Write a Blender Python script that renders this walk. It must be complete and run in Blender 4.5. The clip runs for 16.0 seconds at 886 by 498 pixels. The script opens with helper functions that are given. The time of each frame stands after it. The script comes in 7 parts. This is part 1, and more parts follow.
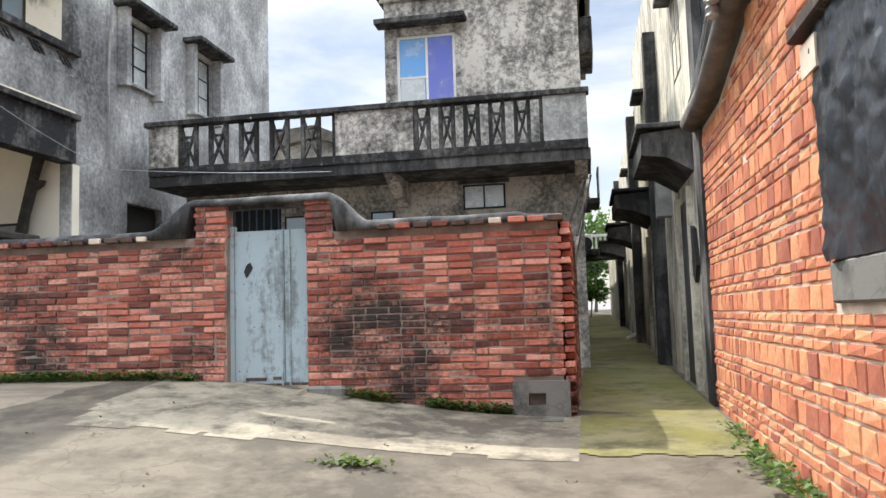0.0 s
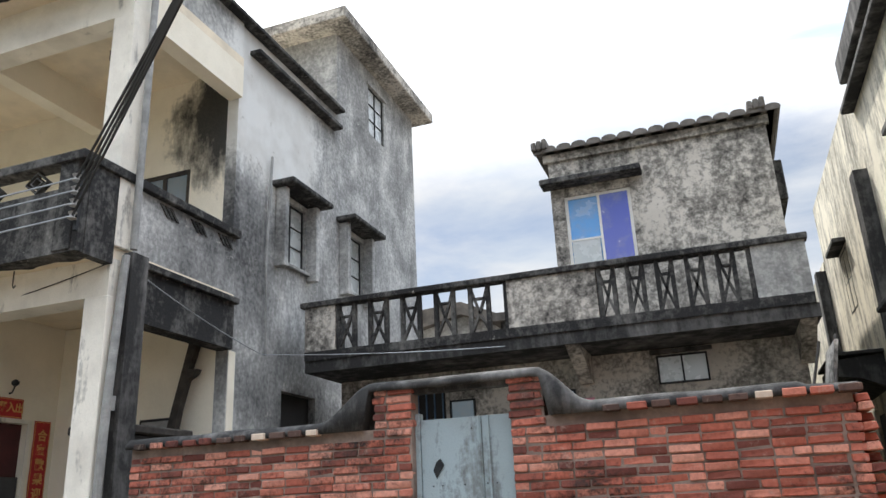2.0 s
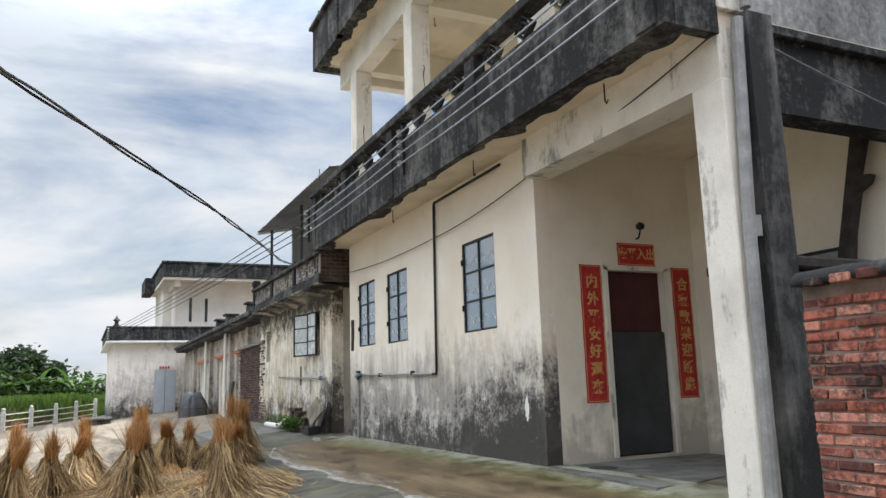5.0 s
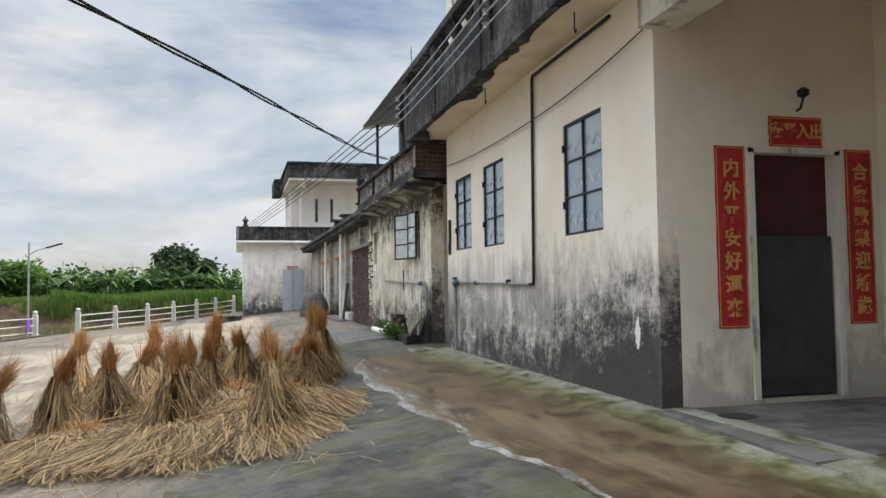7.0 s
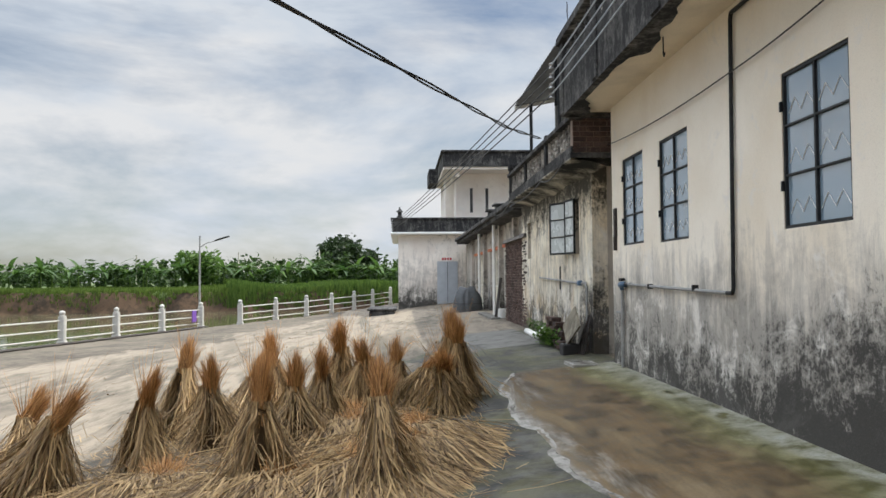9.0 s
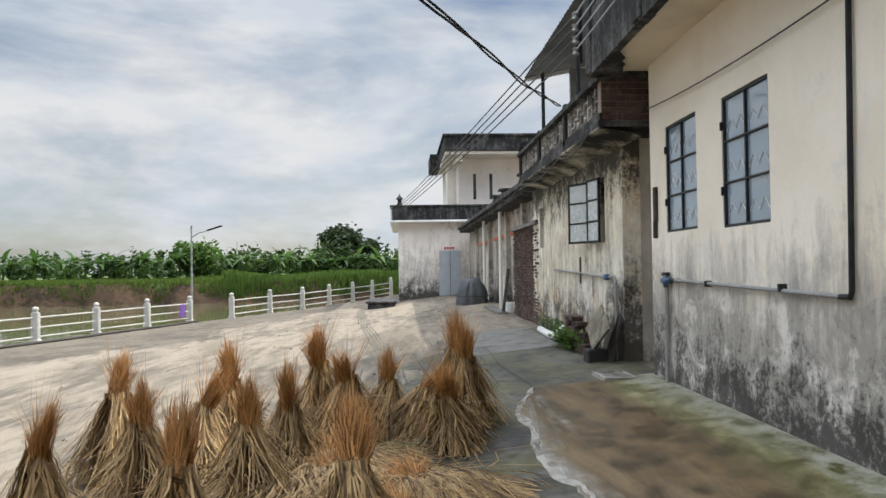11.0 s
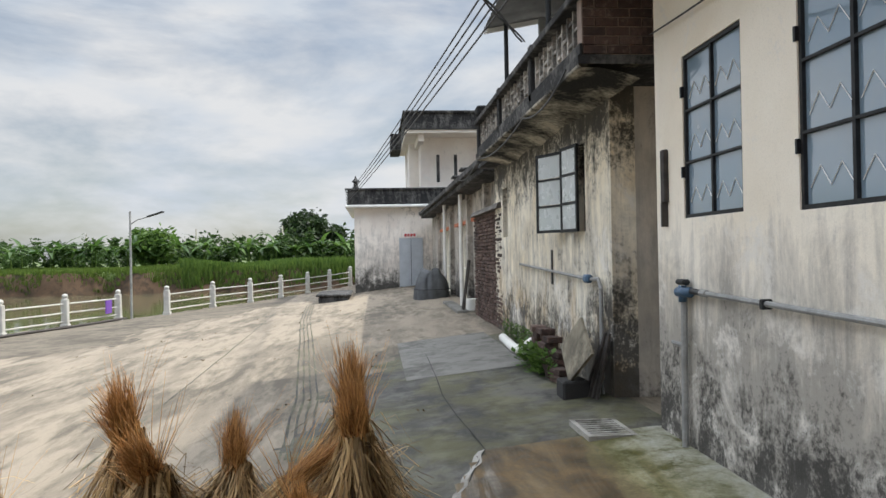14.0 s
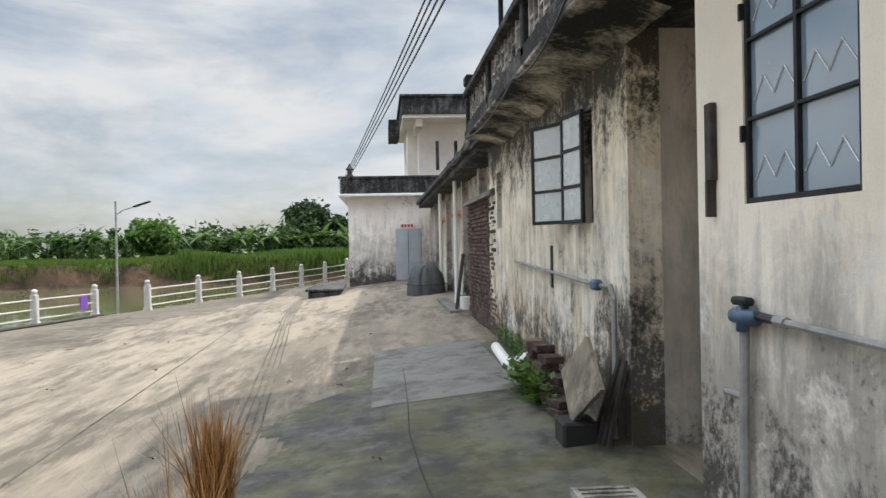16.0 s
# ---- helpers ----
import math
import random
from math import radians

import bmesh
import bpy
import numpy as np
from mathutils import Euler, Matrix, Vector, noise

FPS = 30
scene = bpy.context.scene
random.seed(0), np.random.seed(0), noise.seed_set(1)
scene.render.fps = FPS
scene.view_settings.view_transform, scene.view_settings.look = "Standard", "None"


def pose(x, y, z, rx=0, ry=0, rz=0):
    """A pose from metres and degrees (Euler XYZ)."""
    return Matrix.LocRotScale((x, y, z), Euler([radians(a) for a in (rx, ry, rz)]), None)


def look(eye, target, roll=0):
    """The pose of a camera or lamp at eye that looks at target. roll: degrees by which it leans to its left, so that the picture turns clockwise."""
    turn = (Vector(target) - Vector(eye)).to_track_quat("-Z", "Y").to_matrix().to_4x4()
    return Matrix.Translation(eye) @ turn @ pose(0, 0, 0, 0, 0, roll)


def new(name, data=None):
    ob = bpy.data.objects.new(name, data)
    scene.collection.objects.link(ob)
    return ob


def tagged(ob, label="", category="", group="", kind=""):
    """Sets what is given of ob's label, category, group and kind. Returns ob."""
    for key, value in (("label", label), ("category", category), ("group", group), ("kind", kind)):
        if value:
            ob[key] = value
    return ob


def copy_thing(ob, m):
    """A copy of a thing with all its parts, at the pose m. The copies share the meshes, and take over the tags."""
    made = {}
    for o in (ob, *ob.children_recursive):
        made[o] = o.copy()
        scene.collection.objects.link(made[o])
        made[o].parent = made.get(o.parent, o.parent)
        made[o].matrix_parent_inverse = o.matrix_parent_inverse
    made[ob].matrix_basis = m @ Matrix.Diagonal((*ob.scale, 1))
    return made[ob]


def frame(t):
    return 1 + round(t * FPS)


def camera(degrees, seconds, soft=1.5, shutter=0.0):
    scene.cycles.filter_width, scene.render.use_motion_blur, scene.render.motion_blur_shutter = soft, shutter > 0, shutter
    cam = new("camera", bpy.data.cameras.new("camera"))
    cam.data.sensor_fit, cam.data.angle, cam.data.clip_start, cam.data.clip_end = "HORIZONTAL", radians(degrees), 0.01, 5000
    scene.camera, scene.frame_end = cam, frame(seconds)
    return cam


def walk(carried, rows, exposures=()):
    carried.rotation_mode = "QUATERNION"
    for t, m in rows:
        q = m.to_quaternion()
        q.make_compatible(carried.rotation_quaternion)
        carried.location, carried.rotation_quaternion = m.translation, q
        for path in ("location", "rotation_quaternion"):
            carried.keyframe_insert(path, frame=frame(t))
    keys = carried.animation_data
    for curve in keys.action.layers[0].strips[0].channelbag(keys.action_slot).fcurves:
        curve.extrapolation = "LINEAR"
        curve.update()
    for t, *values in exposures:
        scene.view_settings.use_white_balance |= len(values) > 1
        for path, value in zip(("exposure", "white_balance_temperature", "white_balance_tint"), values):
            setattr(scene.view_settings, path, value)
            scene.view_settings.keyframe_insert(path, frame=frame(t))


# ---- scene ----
cam = camera(59.8, 16.0)
METRES, EYE, TILT, LEAN, TURN = 16.0, 1.5, 0.0, 0.0, 10.5
ROWS = [
    (0.0, 0.0, 0.0, 0.0, 0.15, 4.94, 1.76),
    (0.5, -0.0107, 0.0216, 0.0032, -4.35, 4.87, 1.8),
    (1.0, -0.0218, 0.0426, 0.0061, -4.47, 6.04, 1.93),
    (1.5, -0.0369, 0.0689, 0.0105, -1.91, 17.74, 2.37),
    (2.0, -0.0609, 0.0908, 0.0137, 9.38, 18.66, 2.56),
    (2.5, -0.0829, 0.1131, 0.0137, 20.31, 16.8, 2.6),
    (3.0, -0.1021, 0.1383, 0.018, 29.8, 17.46, 2.76),
    (3.5, -0.1216, 0.1634, 0.0212, 39.62, 17.65, 2.46),
    (4.0, -0.1359, 0.1928, 0.0214, 44.36, 13.26, 2.36),
    (4.5, -0.1504, 0.2206, 0.0223, 51.43, 13.81, 2.05),
    (5.0, -0.1636, 0.2482, 0.0221, 54.49, 10.02, 1.73),
    (7.5, -0.2739, 0.3618, 0.0343, 66.96, 2.2, 1.08),
    (8.0, -0.3033, 0.3777, 0.0383, 70.87, 2.34, 0.94),
    (8.5, -0.3333, 0.3848, 0.0399, 75.68, 2.38, 0.47),
    (9.0, -0.3619, 0.395, 0.0417, 76.33, 2.25, 0.45),
    (9.5, -0.392, 0.4039, 0.0428, 76.44, 2.03, 0.52),
    (12.0, -0.5414, 0.4418, 0.0504, 76.36, 1.17, 0.85),
    (12.5, -0.5704, 0.455, 0.0522, 76.05, 1.05, 0.83),
    (13.0, -0.5976, 0.4721, 0.0528, 75.16, 0.72, 0.95),
    (13.5, -0.6291, 0.4872, 0.0538, 74.62, 0.45, 1.06),
    (14.0, -0.661, 0.502, 0.0556, 74.42, 0.29, 1.09),
    (14.5, -0.6925, 0.5183, 0.056, 74.12, 0.05, 1.19),
    (15.0, -0.7239, 0.5285, 0.0573, 74.09, -0.11, 1.19),
    (15.5, -0.7488, 0.5417, 0.0576, 74.27, -0.26, 1.15),
    (16.0, -0.7709, 0.5554, 0.0594, 74.93, -0.44, 1.15),
]
walk(cam, [(t, pose(0, 0, EYE, TILT, LEAN, TURN) @ pose(METRES * x, METRES * y, METRES * z, 90 + pitch, roll, yaw)) for t, x, y, z, yaw, pitch, roll in ROWS],
     exposures=[(0.0, 1.06), (1.2, 0.98), (2.0, 0.7), (3.5, 0.78), (5.0, 0.7), (8.0, 0.5), (16.0, 0.48)])

# ---- world and sun ----
SUN_WAY = Vector((-0.38, 0.66, 1.0)).normalized()
world = bpy.data.worlds.new("sky")
scene.world = world
world.use_nodes = True
wn, wl = world.node_tree.nodes, world.node_tree.links
wn.clear()
w_out = wn.new("ShaderNodeOutputWorld")
w_bg = wn.new("ShaderNodeBackground")
w_sky = wn.new("ShaderNodeTexSky")
w_sky.sky_type = "NISHITA"
w_sky.sun_disc = False
w_sky.sun_elevation = math.asin(SUN_WAY.z)
w_sky.sun_rotation = math.atan2(SUN_WAY.x, SUN_WAY.y)
w_sky.air_density, w_sky.dust_density, w_sky.ozone_density = 1.0, 1.0, 1.0
w_tc = wn.new("ShaderNodeTexCoord")
w_map = wn.new("ShaderNodeMapping")
w_map.inputs["Scale"].default_value = (1.0, 1.0, 3.2)
w_n1 = wn.new("ShaderNodeTexNoise")
w_n1.inputs["Scale"].default_value = 1.9
w_n1.inputs["Detail"].default_value = 9.0
w_n1.inputs["Roughness"].default_value = 0.58
w_n1.inputs["Distortion"].default_value = 0.25
w_r1 = wn.new("ShaderNodeValToRGB")
w_r1.color_ramp.elements[0].position = 0.34
w_r1.color_ramp.elements[1].position = 0.56
w_n2 = wn.new("ShaderNodeTexNoise")
w_n2.inputs["Scale"].default_value = 5.0
w_n2.inputs["Detail"].default_value = 7.0
w_r2 = wn.new("ShaderNodeValToRGB")
w_r2.color_ramp.elements[0].position = 0.42
w_r2.color_ramp.elements[0].color = (7.2, 7.9, 8.8, 1)
w_r2.color_ramp.elements[1].position = 0.62
w_r2.color_ramp.elements[1].color = (9.0, 9.15, 9.35, 1)
w_mix = wn.new("ShaderNodeMix")
w_mix.data_type = "RGBA"
wl.new(w_tc.outputs["Generated"], w_map.inputs["Vector"])
wl.new(w_map.outputs["Vector"], w_n1.inputs["Vector"])
wl.new(w_map.outputs["Vector"], w_n2.inputs["Vector"])
wl.new(w_n1.outputs["Fac"], w_r1.inputs["Fac"])
wl.new(w_n2.outputs["Fac"], w_r2.inputs["Fac"])
wl.new(w_r1.outputs["Color"], w_mix.inputs["Factor"])
wl.new(w_sky.outputs["Color"], w_mix.inputs["A"])
wl.new(w_r2.outputs["Color"], w_mix.inputs["B"])
# an overcast sky is brighter overhead than at the horizon
w_sep = wn.new("ShaderNodeSeparateXYZ")
w_up = wn.new("ShaderNodeMapRange")
w_up.interpolation_type = "SMOOTHSTEP"
for key, value in (("From Min", 0.36), ("From Max", 0.75), ("To Min", 0.61), ("To Max", 2.9)):
    w_up.inputs[key].default_value = value
w_scale = wn.new("ShaderNodeVectorMath")
w_scale.operation = "SCALE"
wl.new(w_tc.outputs["Generated"], w_sep.inputs[0])
wl.new(w_sep.outputs["Z"], w_up.inputs["Value"])
wl.new(w_mix.outputs["Result"], w_scale.inputs[0])
wl.new(w_up.outputs[0], w_scale.inputs["Scale"])
wl.new(w_scale.outputs[0], w_bg.inputs["Color"])
w_bg.inputs["Strength"].default_value = 0.1
wl.new(w_bg.outputs["Background"], w_out.inputs["Surface"])

sun_data = bpy.data.lights.new("sun", "SUN")
sun_data.energy = 3.3
sun_data.angle = radians(1.0)
sun_data.color = (1.0, 0.95, 0.86)
sun = new("sun", sun_data)
sun.matrix_world = look(SUN_WAY * 60, (0, 0, 0))

# ---- materials ----
def base_mat(name):
    m = bpy.data.materials.new(name)
    m.use_nodes = True
    nt = m.node_tree
    return m, nt.nodes, nt.links, nt.nodes["Principled BSDF"]


def noise_node(n, l, vec, scale, detail=6.0, rough=0.6, dist=0.0):
    t = n.new("ShaderNodeTexNoise")
    t.inputs["Scale"].default_value = scale
    t.inputs["Detail"].default_value = detail
    t.inputs["Roughness"].default_value = rough
    t.inputs["Distortion"].default_value = dist
    l.new(vec, t.inputs["Vector"])
    return t.outputs["Fac"]


def ramp_node(n, l, fac, a, b, ca=(0, 0, 0, 1), cb=(1, 1, 1, 1)):
    r = n.new("ShaderNodeValToRGB")
    r.color_ramp.elements[0].position, r.color_ramp.elements[0].color = a, ca
    r.color_ramp.elements[1].position, r.color_ramp.elements[1].color = b, cb
    l.new(fac, r.inputs["Fac"])
    return r.outputs["Color"]


def mixed(n, l, fac, a, b, mode="MIX"):
    m = n.new("ShaderNodeMix")
    m.data_type = "RGBA"
    m.blend_type = mode
    for sock, v in ((m.inputs["Factor"], fac), (m.inputs["A"], a), (m.inputs["B"], b)):
        if isinstance(v, (int, float)):
            sock.default_value = v
        elif isinstance(v, tuple):
            sock.default_value = (*v, 1)
        else:
            l.new(v, sock)
    return m.outputs["Result"]


def sums(n, l, op, a, b):
    m = n.new("ShaderNodeMath")
    m.operation = op
    for sock, v in ((m.inputs[0], a), (m.inputs[1], b)):
        if isinstance(v, (int, float)):
            sock.default_value = v
        else:
            l.new(v, sock)
    return m.outputs[0]


def place_node(n, l, stretch=(1, 1, 1)):
    g = n.new("ShaderNodeNewGeometry")
    m = n.new("ShaderNodeMapping")
    m.inputs["Scale"].default_value = stretch
    l.new(g.outputs["Position"], m.inputs["Vector"])
    return m.outputs["Vector"]


def bumped(n, l, bsdf, height, strength=0.3, distance=0.01):
    b = n.new("ShaderNodeBump")
    b.inputs["Strength"].default_value = strength
    b.inputs["Distance"].default_value = distance
    l.new(height, b.inputs["Height"])
    l.new(b.outputs["Normal"], bsdf.inputs["Normal"])


def plain(name, colour, rough=0.6, metal=0.0, vary=0.25, scale=6.0, bump=0.15):
    """A single-coloured surface with cloudy wear at two scales."""
    m, n, l, p = base_mat(name)
    v = place_node(n, l)
    dark = tuple(c * (1 - vary) for c in colour)
    light = tuple(min(1, c * (1 + vary * 0.5)) for c in colour)
    a = noise_node(n, l, v, scale)
    b = noise_node(n, l, v, scale * 9, 4.0)
    c1 = mixed(n, l, ramp_node(n, l, a, 0.35, 0.65), dark, light)
    c2 = mixed(n, l, ramp_node(n, l, b, 0.4, 0.75), c1, dark)
    c3 = mixed(n, l, 0.5, c1, c2)
    l.new(c3, p.inputs["Base Color"])
    p.inputs["Roughness"].default_value = rough
    p.inputs["Metallic"].default_value = metal
    if bump:
        bumped(n, l, p, b, bump, 0.006)
    return m


def plaster(name, colour, mould=(0.06, 0.06, 0.06), cover=0.5, soft=0.12, streak=0.5, damp_and_shade=None, tint=(0.30, 0.27, 0.22), scale=0.55, flake=0.0, top=None, spot=None, wash=None, speck=0.14):
    """Old lime plaster: black mould in patches and vertical runs, fine grain, flaked spots;
    damp = (z, depth): mould that has climbed from the foot of the wall to about that height; top: the same from an upper edge down."""
    m, n, l, p = base_mat(name)
    v = place_node(n, l)
    vs = place_node(n, l, (1, 1, 0.22))
    big = noise_node(n, l, v, scale, 8.0, 0.62, 0.3)
    run = noise_node(n, l, vs, scale * 4.2, 7.0, 0.65, 0.2)
    fine = noise_node(n, l, v, 14.0, 8.0, 0.7)
    grit = noise_node(n, l, v, 90.0, 3.0, 0.6)
    warm = mixed(n, l, ramp_node(n, l, noise_node(n, l, v, 1.7, 6.0), 0.42, 0.75), colour, tuple(0.62 * a + 0.38 * b for a, b in zip(colour, tint)))
    mask = sums(n, l, "ADD", sums(n, l, "MULTIPLY", big, 1 - streak), sums(n, l, "MULTIPLY", run, streak))
    mask = sums(n, l, "ADD", sums(n, l, "MULTIPLY", mask, 1 - speck), sums(n, l, "MULTIPLY", fine, speck))
    mask = sums(n, l, "ADD", sums(n, l, "MULTIPLY", sums(n, l, "SUBTRACT", mask, 0.5), 1.75), 0.5)
    sep = None
    for spec, sign in ((damp_and_shade, -1), (top, 1)):
        if spec:
            if sep is None:
                sep = n.new("ShaderNodeSeparateXYZ")
                l.new(v, sep.inputs[0])
            z, depth = spec
            k = n.new("ShaderNodeMapRange")
            k.inputs["From Min"].default_value = z
            k.inputs["From Max"].default_value = z + sign * depth
            k.inputs["To Min"].default_value = 0.0
            k.inputs["To Max"].default_value = 0.46
            l.new(sep.outputs["Z"], k.inputs["Value"])
            mask = sums(n, l, "ADD", mask, k.outputs[0])
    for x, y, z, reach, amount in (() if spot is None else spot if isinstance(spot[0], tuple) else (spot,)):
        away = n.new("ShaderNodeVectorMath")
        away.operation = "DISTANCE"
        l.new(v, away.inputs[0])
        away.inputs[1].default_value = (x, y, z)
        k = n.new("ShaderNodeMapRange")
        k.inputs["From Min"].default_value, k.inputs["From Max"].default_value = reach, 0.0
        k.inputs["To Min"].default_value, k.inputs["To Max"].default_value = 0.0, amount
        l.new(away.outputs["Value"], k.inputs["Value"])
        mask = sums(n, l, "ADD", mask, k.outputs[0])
    if wash:
        z, depth, reach = wash
        if sep is None:
            sep = n.new("ShaderNodeSeparateXYZ")
            l.new(v, sep.inputs[0])
        k = n.new("ShaderNodeMapRange")
        k.inputs["From Min"].default_value, k.inputs["From Max"].default_value = z, z - depth
        k.inputs["To Min"].default_value, k.inputs["To Max"].default_value = -0.16, 0.17
        l.new(sep.outputs["Z"], k.inputs["Value"])
        cloud = sums(n, l, "ADD", sums(n, l, "MULTIPLY", noise_node(n, l, v, 1.5, 9.0, 0.68, 0.4), 0.6), sums(n, l, "MULTIPLY", noise_node(n, l, vs, 5.0, 8.0, 0.7), 0.4))
        grey = ramp_node(n, l, sums(n, l, "ADD", cloud, k.outputs[0]), 0.48, 0.60)
        warm = mixed(n, l, sums(n, l, "MULTIPLY", grey, reach), warm, (0.19, 0.18, 0.165))
    at = 1 - cover
    at = 0.5 + (at - 0.5) * 0.52
    soft = soft * 0.62
    f = ramp_node(n, l, mask, at - soft, at + soft)
    half = tuple(0.45 * a + 0.55 * b for a, b in zip(mould, colour))
    greyed = mixed(n, l, ramp_node(n, l, mask, at - soft * 0.9, at), warm, tuple(0.5 * h + 0.4 * c for h, c in zip(half, colour)))
    c = mixed(n, l, f, greyed, mould)
    if flake:
        spots = ramp_node(n, l, noise_node(n, l, v, 2.6, 10.0, 0.76, 0.3), 0.66 - flake * 0.5, 0.69 - flake * 0.5)
        bare = mixed(n, l, ramp_node(n, l, noise_node(n, l, v, 9.0, 6.0), 0.4, 0.6), (0.58, 0.56, 0.52), (0.30, 0.285, 0.26))
        c = mixed(n, l, sums(n, l, "MULTIPLY", spots, 0.8), c, bare)
    c = mixed(n, l, sums(n, l, "MULTIPLY", ramp_node(n, l, grit, 0.45, 0.8), 0.25), c, tuple(x * 0.4 for x in colour))
    l.new(c, p.inputs["Base Color"])
    p.inputs["Roughness"].default_value = 0.92
    p.inputs["Specular IOR Level"].default_value = 0.2
    h = sums(n, l, "ADD", sums(n, l, "MULTIPLY", fine, 0.7), sums(n, l, "MULTIPLY", grit, 0.3))
    bumped(n, l, p, h, 0.45, 0.012)
    return m


def house_wall(name, lime=(0.90, 0.83, 0.71), warm=(0.80, 0.71, 0.57), wash_at=(3.0, 1.5, -0.20, 0.21), mould_at=(2.4, 0.9, -0.14, 0.09), mould_top=None, corner=(-10.9, 8.15, 0.7, 2.6, 0.10), ochre=None, salt_cut=0.505, black=0.92):
    """Cream limewash over render: grey rain wash, black mould climbing from the foot, salt bloom where the wash has flaked."""
    m, n, l, p = base_mat(name)
    v = place_node(n, l)
    runs = place_node(n, l, (1, 1, 0.16))
    sep = n.new("ShaderNodeSeparateXYZ")
    l.new(v, sep.inputs[0])
    def level(z0, z1, a, b):
        k = n.new("ShaderNodeMapRange")
        for key, value in (("From Min", z0), ("From Max", z1), ("To Min", a), ("To Max", b)):
            k.inputs[key].default_value = value
        l.new(sep.outputs["Z"], k.inputs["Value"])
        return k.outputs[0]
    def blend(a, b, k):
        return sums(n, l, "ADD", sums(n, l, "MULTIPLY", a, k), sums(n, l, "MULTIPLY", b, 1 - k))
    broad = noise_node(n, l, v, 0.8, 5.0, 0.55, 0.4)
    cloud = noise_node(n, l, v, 2.6, 12.0, 0.74, 0.5)
    drip = noise_node(n, l, runs, 5.5, 10.0, 0.72, 0.2)
    fine = noise_node(n, l, v, 22.0, 10.0, 0.78)
    grit = noise_node(n, l, v, 110.0, 3.0, 0.6)
    c = mixed(n, l, ramp_node(n, l, broad, 0.40, 0.70), lime, warm)
    c = mixed(n, l, sums(n, l, "MULTIPLY", ramp_node(n, l, fine, 0.56, 0.72), 0.25), c, (0.55, 0.48, 0.38))
    # rain wash, grey, strongest under the windows and towards the ground
    wash = sums(n, l, "ADD", blend(drip, cloud, 0.55), level(*wash_at))
    c = mixed(n, l, sums(n, l, "MULTIPLY", ramp_node(n, l, wash, 0.42, 0.64), 0.85), c, (0.27, 0.255, 0.23))
    if ochre:
        rust = sums(n, l, "ADD", blend(noise_node(n, l, v, 1.1, 8.0, 0.64, 0.4), drip, 0.7), level(*ochre))
        c = mixed(n, l, sums(n, l, "MULTIPLY", ramp_node(n, l, rust, 0.46, 0.64), 0.75), c, (0.50, 0.34, 0.16))
    # salt bloom
    salt = sums(n, l, "ADD", blend(noise_node(n, l, v, 1.9, 9.0, 0.66, 0.7), fine, 0.75), level(1.0, 2.2, 0.02, -0.05))
    c = mixed(n, l, sums(n, l, "MULTIPLY", ramp_node(n, l, salt, salt_cut, salt_cut + 0.07), 0.8), c, (0.78, 0.74, 0.67))
    # black mould in specks that close up towards the foot, and more of it near the porch corner
    near = n.new("ShaderNodeVectorMath")
    near.operation = "DISTANCE"
    l.new(v, near.inputs[0])
    near.inputs[1].default_value = corner[:3]
    k = n.new("ShaderNodeMapRange")
    for key, value in (("From Min", corner[3]), ("From Max", corner[3] * 0.23), ("To Min", 0.0), ("To Max", corner[4])):
        k.inputs[key].default_value = value
    l.new(near.outputs["Value"], k.inputs["Value"])
    mould = sums(n, l, "ADD", blend(blend(cloud, drip, 0.72), fine, 0.6), sums(n, l, "ADD", level(*mould_at), k.outputs[0]))
    if mould_top:
        mould = sums(n, l, "ADD", mould, level(*mould_top))
    c = mixed(n, l, sums(n, l, "MULTIPLY", ramp_node(n, l, mould, 0.485, 0.575), black), c, (0.035, 0.034, 0.031))
    c = mixed(n, l, sums(n, l, "MULTIPLY", ramp_node(n, l, grit, 0.5, 0.8), 0.22), c, (0.30, 0.27, 0.23))
    l.new(c, p.inputs["Base Color"])
    p.inputs["Roughness"].default_value = 0.92
    p.inputs["Specular IOR Level"].default_value = 0.2
    bumped(n, l, p, blend(fine, cloud, 0.6), 0.45, 0.015)
    return m


